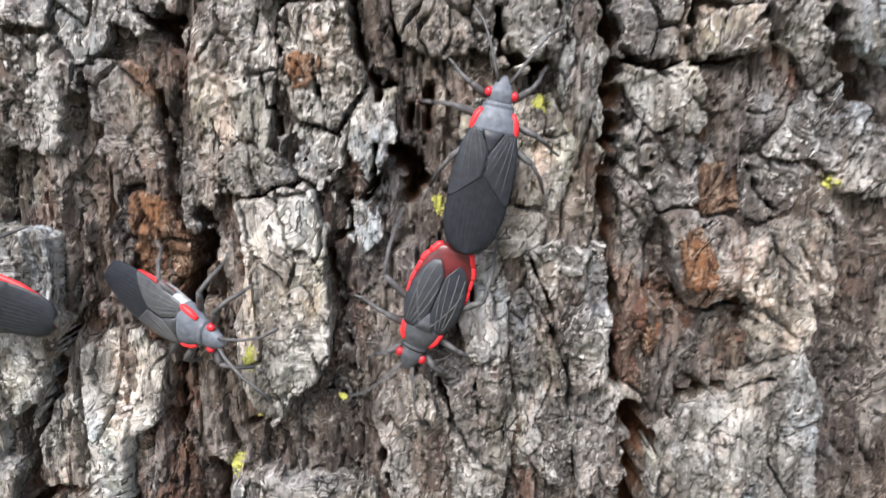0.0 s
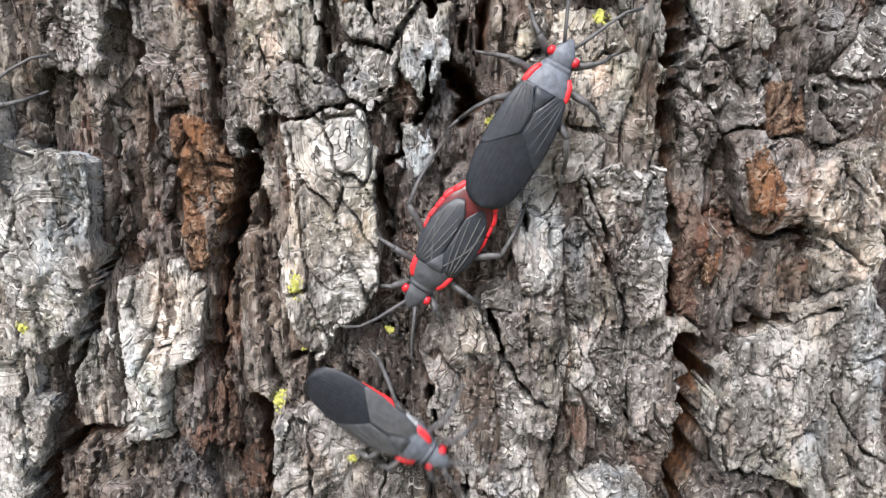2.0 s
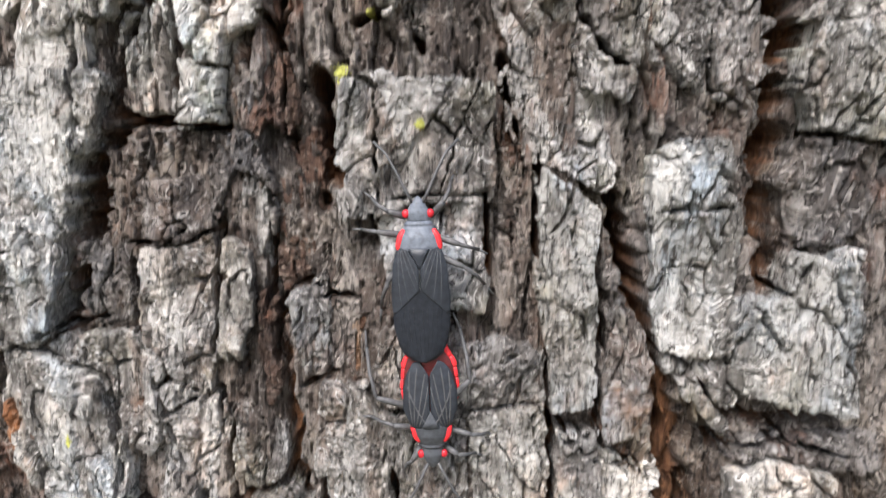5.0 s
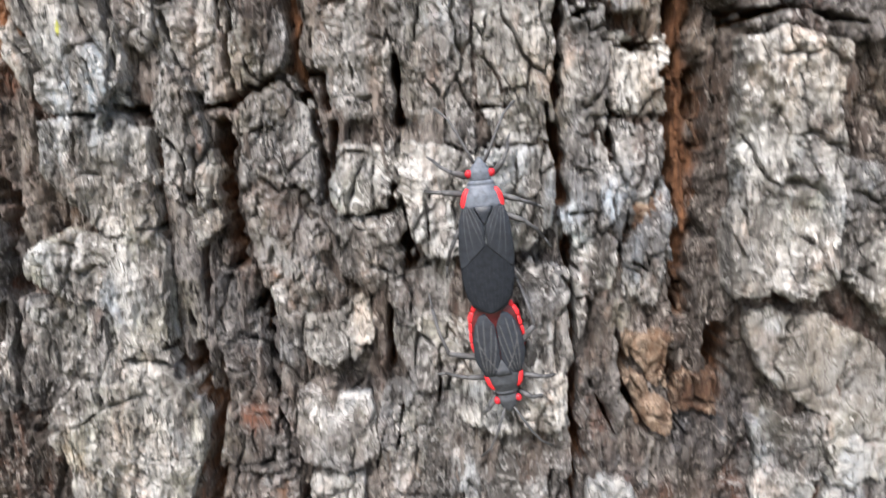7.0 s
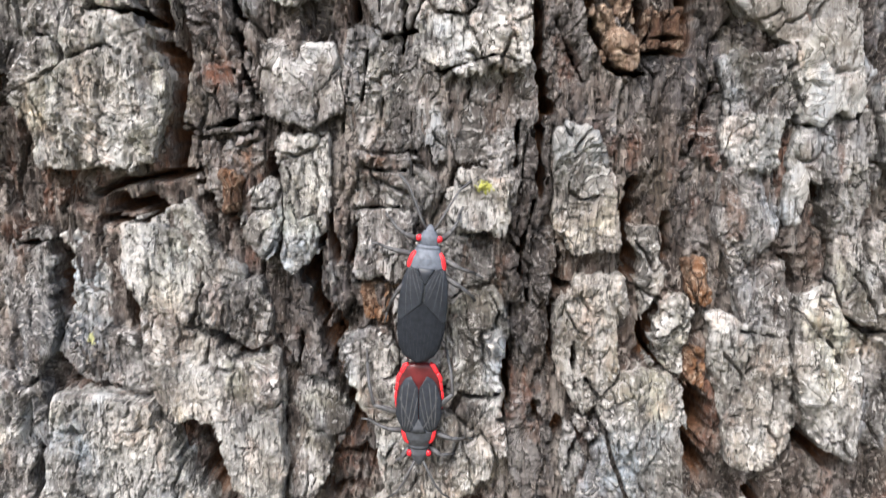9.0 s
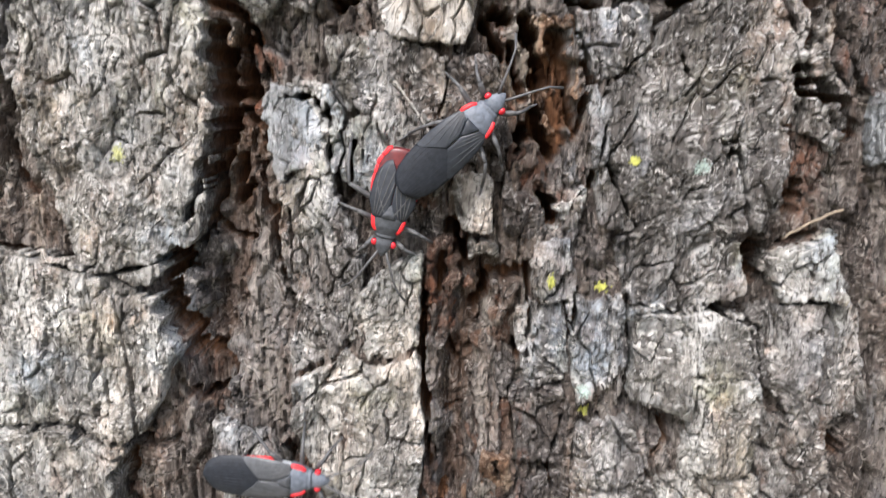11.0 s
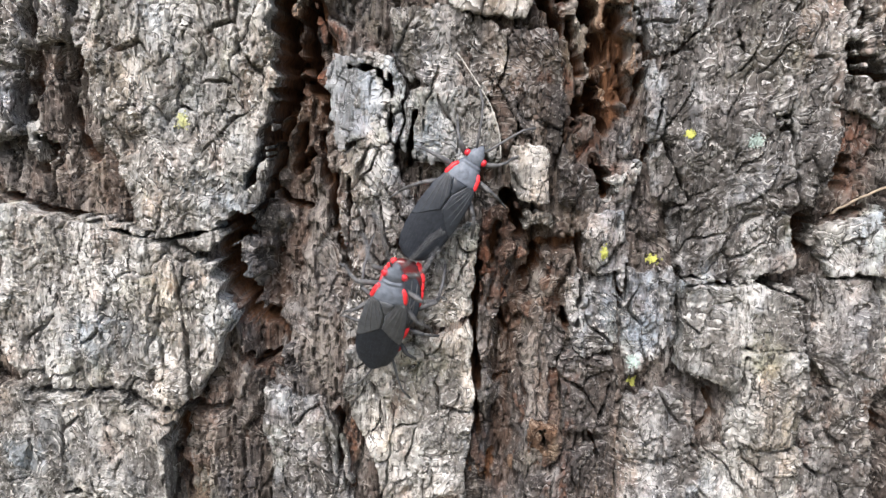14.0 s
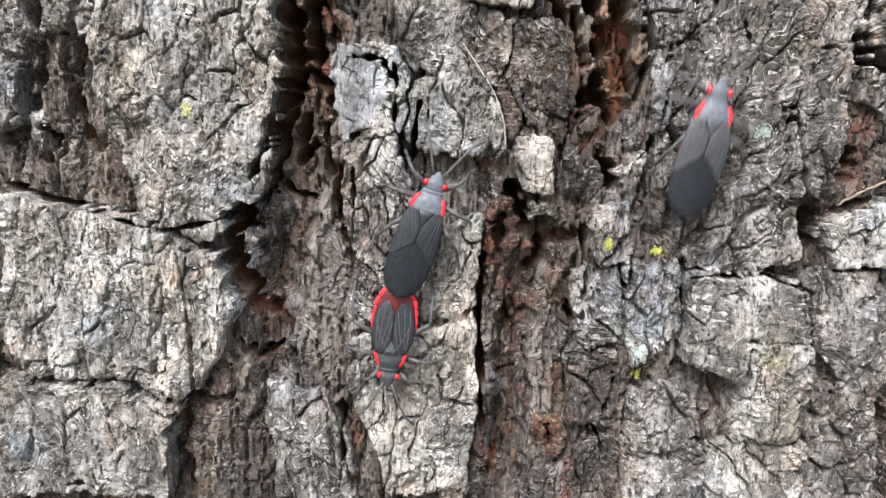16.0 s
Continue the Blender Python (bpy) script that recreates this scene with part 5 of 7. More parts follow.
bark_plate("b", -0.8, (-23.1, -43.7), (-21.4, -44.5), (-21.2, -49.3), (-23.0, -51.1))
bark_plate("b", -0.4, (-10.0, -146.8), (-7.0, -146.8), (-6.3, -153.0), (-8.8, -156.3), (-10.2, -153.1))
bark_plate("d", -0.3, (-10.4, -156.8), (-6.2, -156.2), (-6.0, -165.0), (-9.8, -165.2))
bark_plate("b", 0.0, (-10.3, -167.9), (-7.6, -168.4), (-6.8, -177.9), (-10.2, -177.5))
bark_plate("b", -0.3, (-39.7, -169.8), (-33.7, -168.4), (-31.1, -173.1), (-32.7, -180.6), (-40.5, -181.1))
bark_plate("p", 0.8, (-38.0, -8.5), (-35.3, -8.1), (-33.2, -8.5), (-29.4, -8.9), (-29.6, -13.0), (-30.4, -17.3), (-32.2, -21.3), (-34.4, -22.5), (-35.2, -21.8), (-37.3, -23.7), (-40.1, -24.3))
bark_plate("c", 0.9, (-40.1, -24.3), (-35.7, -23.0), (-35.9, -27.4), (-36.8, -32.2), (-38.2, -35.4), (-41.6, -35.6))
bark_plate("d", -1.0, (-28.0, -2.9), (-25.3, -1.7), (-23.9, -4.9), (-23.4, -10.2), (-25.0, -14.1), (-27.7, -15.0), (-29.5, -14.2))
bark_plate("o", -0.3, (-22.6, -5.5), (-20.1, -6.1), (-19.7, -8.9), (-19.9, -13.1), (-21.4, -15.6), (-22.7, -16.5), (-23.0, -14.8), (-22.1, -10.1), (-22.7, -7.3))
bark_plate("r", 0.0, (-24.5, 2.8), (-21.1, 2.8), (-20.3, -1.0), (-20.6, -4.5), (-23.0, -4.5), (-24.9, -1.3))
bark_plate("c", 0.2, (1.4, -8.8), (4.4, -6.4), (6.4, -7.6), (5.7, -8.7), (3.0, -9.9), (1.5, -13.6))
bark_plate("p", 0.5, (2.6, 0.3), (9.3, 0.2), (10.1, -3.8), (7.4, -6.0), (2.8, -6.0), (1.2, -3.8))
bark_plate("p", 1.0, (14.9, -27.8), (15.1, -24.5), (16.8, -21.0), (19.0, -19.8), (22.3, -18.1), (25.3, -17.6), (27.2, -32.8), (17.7, -31.6), (16.0, -30.7))
bark_plate("p", 1.0, (20.4, -10.2), (21.7, -9.0), (24.2, -8.6), (25.2, -16.4), (21.9, -17.3), (20.1, -14.9), (20.4, -12.1))
bark_plate("o", 1.5, (15.1, -8.2), (16.9, -7.9), (17.7, -11.3), (16.1, -11.3))
bark_plate("o", -0.2, (17.3, -4.2), (19.5, -3.8), (20.0, -6.8), (17.2, -6.8))
bark_plate("p", 1.2, (-43.1, -31.3), (-35.7, -31.5), (-37.0, -35.4), (-39.0, -37.8), (-39.0, -41.9), (-41.3, -46.6), (-45.1, -47.5))
bark_plate("p", 0.8, (-44.6, -48.6), (-40.8, -48.6), (-36.8, -50.1), (-36.0, -53.2), (-35.0, -58.7), (-37.4, -61.6), (-41.2, -61.2), (-43.6, -57.1), (-45.0, -52.5))
bark_plate("d", -0.8, (-35.6, -33.2), (-31.6, -32.4), (-31.0, -36.1), (-32.0, -38.2), (-35.2, -38.6))
bark_plate("g", 0.3, (-32.6, -40.3), (-27.3, -39.1), (-27.2, -44.9), (-28.1, -50.9), (-30.7, -50.1), (-32.3, -47.0))
bark_plate("p", 0.3, (-26.1, -39.5), (-24.2, -39.9), (-24.2, -45.7), (-25.3, -48.3), (-26.5, -47.4))
bark_plate("g", 0.2, (-13.9, -36.0), (-6.7, -36.1), (-6.4, -41.6), (-6.6, -43.6), (-13.6, -42.0))
bark_plate("p", 0.6, (5.5, -32.9), (10.2, -32.2), (10.9, -36.6), (11.6, -43.6), (13.1, -43.6), (10.7, -47.2), (6.3, -46.4), (6.0, -40.8))
bark_plate("p", 1.0, (16.1, -40.1), (19.4, -39.7), (20.6, -51.2), (17.1, -50.8), (11.5, -49.6), (11.6, -46.7), (13.3, -43.6))
bark_plate("p", 0.6, (-2.5, -34.2), (1.0, -34.3), (1.5, -36.6), (1.2, -39.6), (1.6, -44.4), (1.3, -51.0), (-1.2, -51.8), (-1.8, -44.8), (-2.3, -39.6))
bark_plate("r", -0.3, (2.6, -44.0), (5.2, -44.0), (6.3, -49.4), (5.7, -53.7), (2.8, -53.7))
bark_plate("o", 1.1, (-44.6, -52.9), (-43.4, -52.6), (-43.0, -55.1), (-43.9, -56.6), (-44.5, -55.6))
bark_plate("p", 1.2, (11.6, -56.5), (15.1, -55.4), (19.2, -57.0), (19.5, -63.3), (20.3, -67.1), (20.2, -74.0), (16.9, -75.3), (12.6, -74.9), (11.7, -67.9), (11.6, -61.7))
bark_plate("p", 0.5, (-40.3, -55.4), (-35.2, -55.5), (-35.5, -60.6), (-38.2, -61.7), (-40.6, -61.2))
bark_plate("p", 0.7, (-42.1, -62.7), (-35.8, -62.1), (-33.2, -64.1), (-32.5, -67.2), (-32.4, -70.9), (-36.7, -70.9), (-40.3, -68.2), (-42.5, -65.9))
bark_plate("p", 0.9, (-44.9, -74.4), (-42.1, -71.9), (-36.7, -71.8), (-31.9, -71.3), (-32.6, -79.9), (-36.7, -81.0), (-37.3, -77.6), (-40.7, -77.2))
bark_plate("p", 0.8, (-44.5, -78.3), (-37.4, -77.9), (-36.2, -81.2), (-38.9, -82.6), (-45.1, -83.4))
bark_plate("c", 0.8, (21.0, -84.7), (25.2, -83.2), (26.2, -91.5), (22.1, -91.1))
bark_plate("o", 0.3, (4.9, -79.4), (8.0, -79.8), (8.3, -83.6), (7.0, -86.1), (5.6, -83.7))
bark_plate("p", 1.2, (-37.0, -81.7), (-33.2, -82.0), (-30.5, -84.5), (-30.2, -88.6), (-32.0, -93.8), (-36.6, -94.8), (-42.2, -94.3), (-43.6, -89.5), (-40.2, -87.2), (-37.9, -84.9))
bark_plate("p", 1.0, (-42.6, -82.1), (-37.2, -82.2), (-38.1, -85.3), (-41.5, -88.1), (-43.6, -88.6))
bark_plate("p", 0.4, (-20.9, -92.9), (-17.1, -92.9), (-17.1, -98.7), (-18.6, -103.7), (-20.1, -104.2), (-21.4, -101.2))
bark_plate("p", 0.4, (-24.1, -96.8), (-21.2, -96.7), (-21.0, -101.7), (-22.5, -102.7), (-24.4, -100.2))
bark_plate("p", 0.8, (-35.5, -100.8), (-29.6, -98.5), (-26.5, -104.2), (-25.1, -104.7), (-28.9, -108.5), (-33.6, -107.5), (-35.3, -104.4))
bark_plate("p", 1.0, (-33.5, -108.0), (-30.4, -108.4), (-25.5, -112.0), (-21.9, -111.9), (-21.7, -117.4), (-31.3, -118.3), (-33.6, -113.9))
bark_plate("c", 0.5, (14.5, -77.8), (20.4, -77.9), (24.9, -80.4), (24.9, -85.0), (21.1, -85.4), (16.1, -81.9))
bark_plate("c", 0.4, (21.2, -86.2), (25.4, -85.4), (27.5, -88.0), (21.6, -90.2))
bark_plate("p", 0.4, (2.5, -91.9), (5.7, -92.4), (7.2, -96.6), (7.8, -101.4), (4.1, -101.9), (2.6, -99.0))
bark_plate("p", 0.5, (9.2, -100.9), (11.0, -100.9), (12.0, -106.8), (9.8, -104.8))
bark_plate("o", 0.2, (5.3, -80.1), (7.9, -80.6), (8.2, -86.6), (6.4, -86.8), (5.2, -83.5))
bark_plate("o", 0.0, (9.4, -83.5), (12.2, -83.1), (12.4, -85.5), (9.5, -85.5))
bark_plate("p", 0.5, (-9.3, -81.6), (-0.8, -81.7), (0.1, -86.1), (-5.3, -86.9), (-9.3, -85.6))
bark_plate("p", 0.3, (4.7, -105.4), (8.0, -104.9), (8.6, -107.9), (5.3, -109.5))
bark_plate("o", 0.6, (-26.2, -95.8), (-24.5, -96.2), (-24.5, -98.0), (-25.9, -98.3))
bark_plate("g", 1.0, (-33.8, -107.5), (-30.0, -108.0), (-24.8, -111.8), (-21.8, -112.3), (-22.1, -118.2), (-33.0, -118.5), (-34.6, -112.8))
bark_plate("p", 1.4, (-27.7, -118.7), (-22.5, -118.1), (-21.2, -121.6), (-21.9, -125.8), (-24.1, -127.4), (-25.5, -125.3))
bark_plate("p", 1.6, (-43.2, -116.8), (-37.8, -116.2), (-33.2, -117.7), (-32.5, -121.8), (-30.2, -125.9), (-26.9, -131.1), (-26.1, -134.4), (-27.1, -137.8), (-29.2, -143.6), (-30.9, -147.9), (-32.8, -150.1), (-41.0, -150.3), (-43.3, -144.3), (-45.5, -138.5), (-46.1, -130.6), (-44.5, -123.0))
bark_plate("p", 0.8, (4.1, -105.5), (7.8, -105.5), (7.4, -108.7), (8.1, -113.7), (5.4, -116.6), (3.4, -113.7), (2.8, -108.2))
bark_plate("p", 0.9, (8.1, -114.2), (11.9, -113.3), (13.9, -115.1), (14.0, -124.9), (10.6, -125.5), (7.5, -121.5), (6.8, -116.6))
bark_plate("g", 1.0, (4.0, -133.9), (8.8, -129.6), (12.1, -126.4), (18.4, -125.9), (20.3, -131.5), (20.5, -139.6), (18.4, -145.3), (5.4, -145.0))
bark_plate("p", 0.5, (15.8, -108.2), (21.9, -109.6), (23.7, -118.0), (21.1, -121.5), (18.7, -121.5), (16.7, -114.2))
bark_plate("w", 0.6, (27.2, -133.7), (30.2, -134.2), (31.3, -139.4), (27.9, -140.0))
bark_plate("p", 0.5, (23.0, -106.9), (26.1, -105.6), (30.6, -112.8), (28.7, -120.5), (25.6, -118.5), (23.2, -112.8))
bark_plate("o", -0.5, (-14.4, -104.8), (-11.0, -105.2), (-12.0, -108.5), (-14.0, -108.0))
bark_plate("p", 0.3, (-22.1, -133.7), (-17.8, -133.5), (-17.0, -139.7), (-21.4, -140.5))
bark_plate("c", 0.5, (-5.2, -105.8), (-2.9, -105.4), (-2.4, -107.0), (-4.7, -107.2))
bark_plate("o", 0.1, (13.5, -103.3), (15.1, -102.8), (15.3, -105.9), (14.2, -106.4))
bark_plate("o", 0.1, (14.1, -111.4), (15.4, -111.7), (15.3, -115.2), (14.6, -114.8))
bark_plate("w", 0.8, (-24.0, -133.0), (-21.1, -133.6), (-19.3, -135.7), (-18.9, -138.7), (-21.1, -140.7), (-23.2, -141.4), (-24.3, -137.3))
bark_plate("p", 0.2, (-22.8, -142.3), (-18.6, -141.2), (-18.6, -144.8), (-21.7, -145.9))
bark_plate("p", 0.5, (-7.7, -141.0), (-4.5, -140.9), (-4.3, -145.5), (-6.8, -145.5))
bark_plate("p", 0.3, (-6.7, -147.6), (-4.1, -147.5), (-4.3, -150.2), (-6.1, -149.7))
bark_plate("d", -0.3, (-2.8, -140.9), (0.3, -142.9), (0.5, -146.5), (-2.6, -145.5))
bark_plate("p", 1.8, (-55.8, -147.7), (-49.1, -149.1), (-39.1, -149.9), (-37.1, -152.5), (-33.9, -152.9), (-33.3, -157.8), (-37.8, -165.5), (-39.6, -166.7), (-45.9, -165.3), (-54.9, -165.9), (-57.3, -160.7))
bark_plate("p", 1.4, (-58.3, -166.9), (-47.3, -165.6), (-39.9, -168.4), (-41.6, -177.0), (-59.7, -178.4))
bark_plate("p", 0.6, (-18.0, -157.0), (-11.1, -157.3), (-10.7, -164.6), (-11.5, -175.5), (-18.6, -175.9), (-22.4, -165.2), (-22.4, -160.6))
bark_plate("g", 1.0, (4.7, -133.6), (10.4, -133.0), (11.3, -137.7), (15.6, -137.7), (16.3, -144.0), (7.0, -144.1), (5.2, -139.3))
bark_plate("p", 1.2, (8.2, -153.3), (17.7, -153.6), (19.2, -157.8), (13.2, -158.5), (13.6, -162.9), (8.7, -160.3))
bark_plate("p", 1.1, (13.8, -159.1), (19.4, -158.9), (20.4, -163.3), (19.5, -169.0), (14.2, -168.6))
bark_plate("o", -1.0, (-0.9, -128.3), (2.5, -128.2), (3.3, -133.0), (2.1, -136.9), (0.1, -137.4), (-0.7, -132.5))
bark_plate("d", -1.2, (-32.9, -146.4), (-25.7, -145.1), (-24.1, -148.8), (-29.1, -150.1), (-32.4, -149.1))
bark_plate("b", -1.4, (-30.5, -140.5), (-25.6, -138.3), (-25.2, -143.5), (-30.1, -144.7))
bark_plate("b", -1.2, (-9.5, -155.0), (-6.3, -153.8), (-2.6, -152.6), (-1.9, -157.0), (-6.1, -158.8))
bark_plate("p", 0.8, (19.8, -148.5), (25.4, -146.3), (26.1, -151.4), (21.8, -152.0))
bark_plate("o", -0.8, (-27.3, -128.9), (-25.6, -129.9), (-24.9, -133.3), (-26.2, -133.8), (-27.1, -131.3))
bark_plate("o", -0.3, (-4.8, -167.7), (-2.3, -168.2), (-1.9, -171.9), (-4.1, -172.4))

for outline in OUTLINES:
    build_plate(outline)


# ---- plain materials of the insects ----
def plain(name, colour, rough, spot=0.25, scale=2500.0, bump=0.00004, spec=0.4):
    """One colour with a fine mottle and a fine relief."""
    m, nt, b = material(name)
    co = nt.nodes.new("ShaderNodeTexCoord")
    n = node(nt, "TexNoise", Scale=scale, Detail=4.0, Roughness=0.6)
    nt.links.new(co.outputs["Object"], n.inputs["Vector"])
    dark = tuple(v * (1 - spot) for v in colour)
    light = tuple(min(1.0, v * (1 + spot)) for v in colour)
    nt.links.new(mix(nt, ramp(nt, n.outputs[0], 0.35, 0.65), dark, light), b.inputs["Base Color"])
    b.inputs["Roughness"].default_value = rough
    b.inputs["Specular IOR Level"].default_value = spec
    bp = node(nt, "Bump", Strength=0.6, Distance=bump)
    nt.links.new(n.outputs[0], bp.inputs["Height"])
    nt.links.new(bp.outputs[0], b.inputs["Normal"])
    return m


SLATE = plain("slate_shell", (0.105, 0.118, 0.142), 0.55)
DUSK = plain("dusky_shell", (0.058, 0.062, 0.070), 0.55)
WING = plain("charcoal_wing", (0.022, 0.0255, 0.0325), 0.45, 0.3, 1800, spec=0.4)
# suitor's grey forewings, with sky sheen put into the colour
SHEEN_GREY = plain("sheen_grey_wing", (0.054, 0.057, 0.063), 0.4, 0.3, 1800, spec=0.45)
MEMBRANE = plain("black_membrane", (0.0145, 0.017, 0.0225), 0.5, 0.3, 2600, spec=0.3)
VEIN = plain("grey_vein", (0.075, 0.075, 0.076), 0.6)
DARK_VEIN = plain("charcoal_vein", (0.06, 0.063, 0.068), 0.6, spec=0.25)
RED = plain("scarlet_rim", (0.72, 0.028, 0.035), 0.45, 0.2)
DARK_RED = plain("dark_red_back", (0.085, 0.013, 0.014), 0.3, 0.4, 900)
BELLY = plain("pale_waxy_belly", (0.35, 0.37, 0.38), 0.7, 0.2, 1200)
LEG = plain("dark_grey_leg", (0.075, 0.074, 0.076), 0.55, 0.3)
EYE_RED = plain("red_eye", (0.5, 0.02, 0.03), 0.25, 0.2)


# ---- insects: +y to the head, +z to the back, millimetres ----
def loft(rings):
    """A closed skin through rings of points."""
    bm = bmesh.new()
    rows = [[bm.verts.new([c * MM for c in p]) for p in ring] for ring in rings]
    n = len(rows[0])
    for a, b in zip(rows, rows[1:]):
        for k in range(n):
            bm.faces.new((a[k], a[(k + 1) % n], b[(k + 1) % n], b[k]))
    bm.faces.new(rows[0][::-1])
    bm.faces.new(rows[-1])
    bmesh.ops.recalc_face_normals(bm, faces=bm.faces)
    return bm


def blend(stations, y):
    """Values between stations (y, a, b, ...), smoothly."""
    st = sorted(stations)
    for lo, hi in zip(st, st[1:]):
        if y <= hi[0]:
            k = min(1, max(0, (y - lo[0]) / (hi[0] - lo[0])))
            k = k * k * (3 - 2 * k) * 0.5 + k * 0.5
            return [p + (q - p) * k for p, q in zip(lo[1:], hi[1:])]
    return list(st[-1][1:])


def body(stations, n=18, steps=16, low=0.0, high=1.0):
    """A loft of ovals; stations: y, half width, top, bottom. low to high: the arc of the oval, as a share of the way down."""
    y0, y1 = min(s[0] for s in stations), max(s[0] for s in stations)
    rings = []
    for i in range(steps + 1):
        y = y0 + (y1 - y0) * i / steps
        w, top, bottom = blend(stations, y)
        ring = []
        for k in range(n):
            a = 2 * math.pi * k / n
            c, s = math.cos(a), math.sin(a)
            z = top * s if s > 0 else bottom * s
            ring.append((w * math.copysign(abs(c) ** 0.8, c), y, z))
        rings.append(ring)
    return loft(rings)


def tube(points, radii, n=7):
    rings, last = [], None
    pts = [Vector(p) for p in points]
    for i, p in enumerate(pts):
        d = (pts[min(i + 1, len(pts) - 1)] - pts[max(i - 1, 0)]).normalized()
        side = d.cross(Vector((0, 0, 1)) if abs(d.z) < 0.9 else Vector((1, 0, 0))).normalized()
        up = side.cross(d)
        r = radii[i]
        rings.append([p + r * (math.cos(2 * math.pi * k / n) * side + math.sin(2 * math.pi * k / n) * up) for k in range(n)])
    return loft(rings)


def sheet(edge_in, edge_out, height, y0, y1, thick=0.07, nu=22, nv=10):
    """A wing: a thin domed sheet between two edges x(y), at height(x, y)."""
    bm = bmesh.new()
    tops, lows = [], []
    for i in range(nu + 1):
        y = y0 + (y1 - y0) * i / nu
        a, b = edge_in(y), edge_out(y)
        tops.append([])
        lows.append([])
        for k in range(nv + 1):
            x = a + (b - a) * k / nv
            z = height(x, y)
            tops[-1].append(bm.verts.new((x * MM, y * MM, z * MM)))
            lows[-1].append(bm.verts.new((x * MM, y * MM, (z - thick) * MM)))
    for i in range(nu):
        for k in range(nv):
            bm.faces.new((tops[i][k], tops[i][k + 1], tops[i + 1][k + 1], tops[i + 1][k]))
            bm.faces.new((lows[i][k], lows[i + 1][k], lows[i + 1][k + 1], lows[i][k + 1]))
    rim = [(i, 0) for i in range(nu + 1)] + [(nu, k) for k in range(1, nv + 1)] + [(i, nv) for i in range(nu - 1, -1, -1)] + [(0, k) for k in range(nv - 1, 0, -1)]
    for (a, b), (c, d) in zip(rim, rim[1:] + rim[:1]):
        bm.faces.new((tops[a][b], tops[c][d], lows[c][d], lows[a][b]))
    bmesh.ops.recalc_face_normals(bm, faces=bm.faces)
    return bm


LONG_LEGS = (("front_leg", 2.4, (1.95, 3.2, 0.1), (2.9, 4.3, -1.75), (3.3, 4.8, -2.0)),
             ("middle_leg", 1.1, (2.9, 1.0, 0.25), (4.3, 0.6, -1.75), (5.0, 0.4, -2.0)),
             ("hind_leg", -0.2, (2.7, -1.6, 0.35), (3.9, -3.7, -1.7), (4.3, -4.7, -2.0)))
SHORT_LEGS = (("front_leg", 2.5, (1.75, 3.3, 0.1), (2.7, 4.3, -1.75), (3.1, 4.8, -2.0)),
              ("middle_leg", 1.1, (2.9, 1.0, 0.25), (4.5, 1.5, -1.75), (5.2, 1.7, -2.0)),
              ("hind_leg", -0.4, (3.5, -2.3, 0.4), (3.6, -5.6, -1.6), (3.4, -6.8, -2.0)))


def limbs(bug, shift, size, joints=LONG_LEGS):
    """Three pairs of legs and a pair of feelers, each turning about its own root. Returns the legs."""
    legs = []
    for name, y, knee, ankle, toe in joints:
        for side in (-1, 1):
            root = Vector((0.85 * side, y, -0.45))
            pts = [Vector((p[0] * side, p[1], p[2])) - root for p in (knee, ankle, toe)]
            at = Matrix.Translation((root + Vector((0, shift, 0))) * MM)
            leg = part(name, tube([(0, 0, 0), pts[0] * 0.3, pts[0] * 0.75, pts[0]], [0.17, 0.25, 0.24, 0.17]), LEG, bug, "", at)
            mid = (pts[0] + pts[1]) / 2 + Vector((0.12 * side, 0, 0.1))
            part("shin", tube([pts[0], mid, pts[1]], [0.16, 0.14, 0.13]), LEG, leg)
            part("foot", tube([pts[1], (pts[1] + pts[2]) / 2, pts[2]], [0.12, 0.1, 0.07]), LEG, leg)
            legs.append((leg, side, name))
    for side in (-1, 1):
        root = Vector((0.32 * side, size / 2 - 0.55, 0.1))
        at = Matrix.Translation(root * MM)
        p = [Vector((0, 0, 0)), Vector((0.45 * side, 0.9, 0.15)), Vector((1.1 * side, 2.3, 0.1)), Vector((1.75 * side, 3.5, -0.35)), Vector((2.6 * side, 4.3, -0.8))]
        part("feeler", tube(p, [0.11, 0.12, 0.1, 0.09, 0.12], 6), LEG, bug, "", at)
    return legs


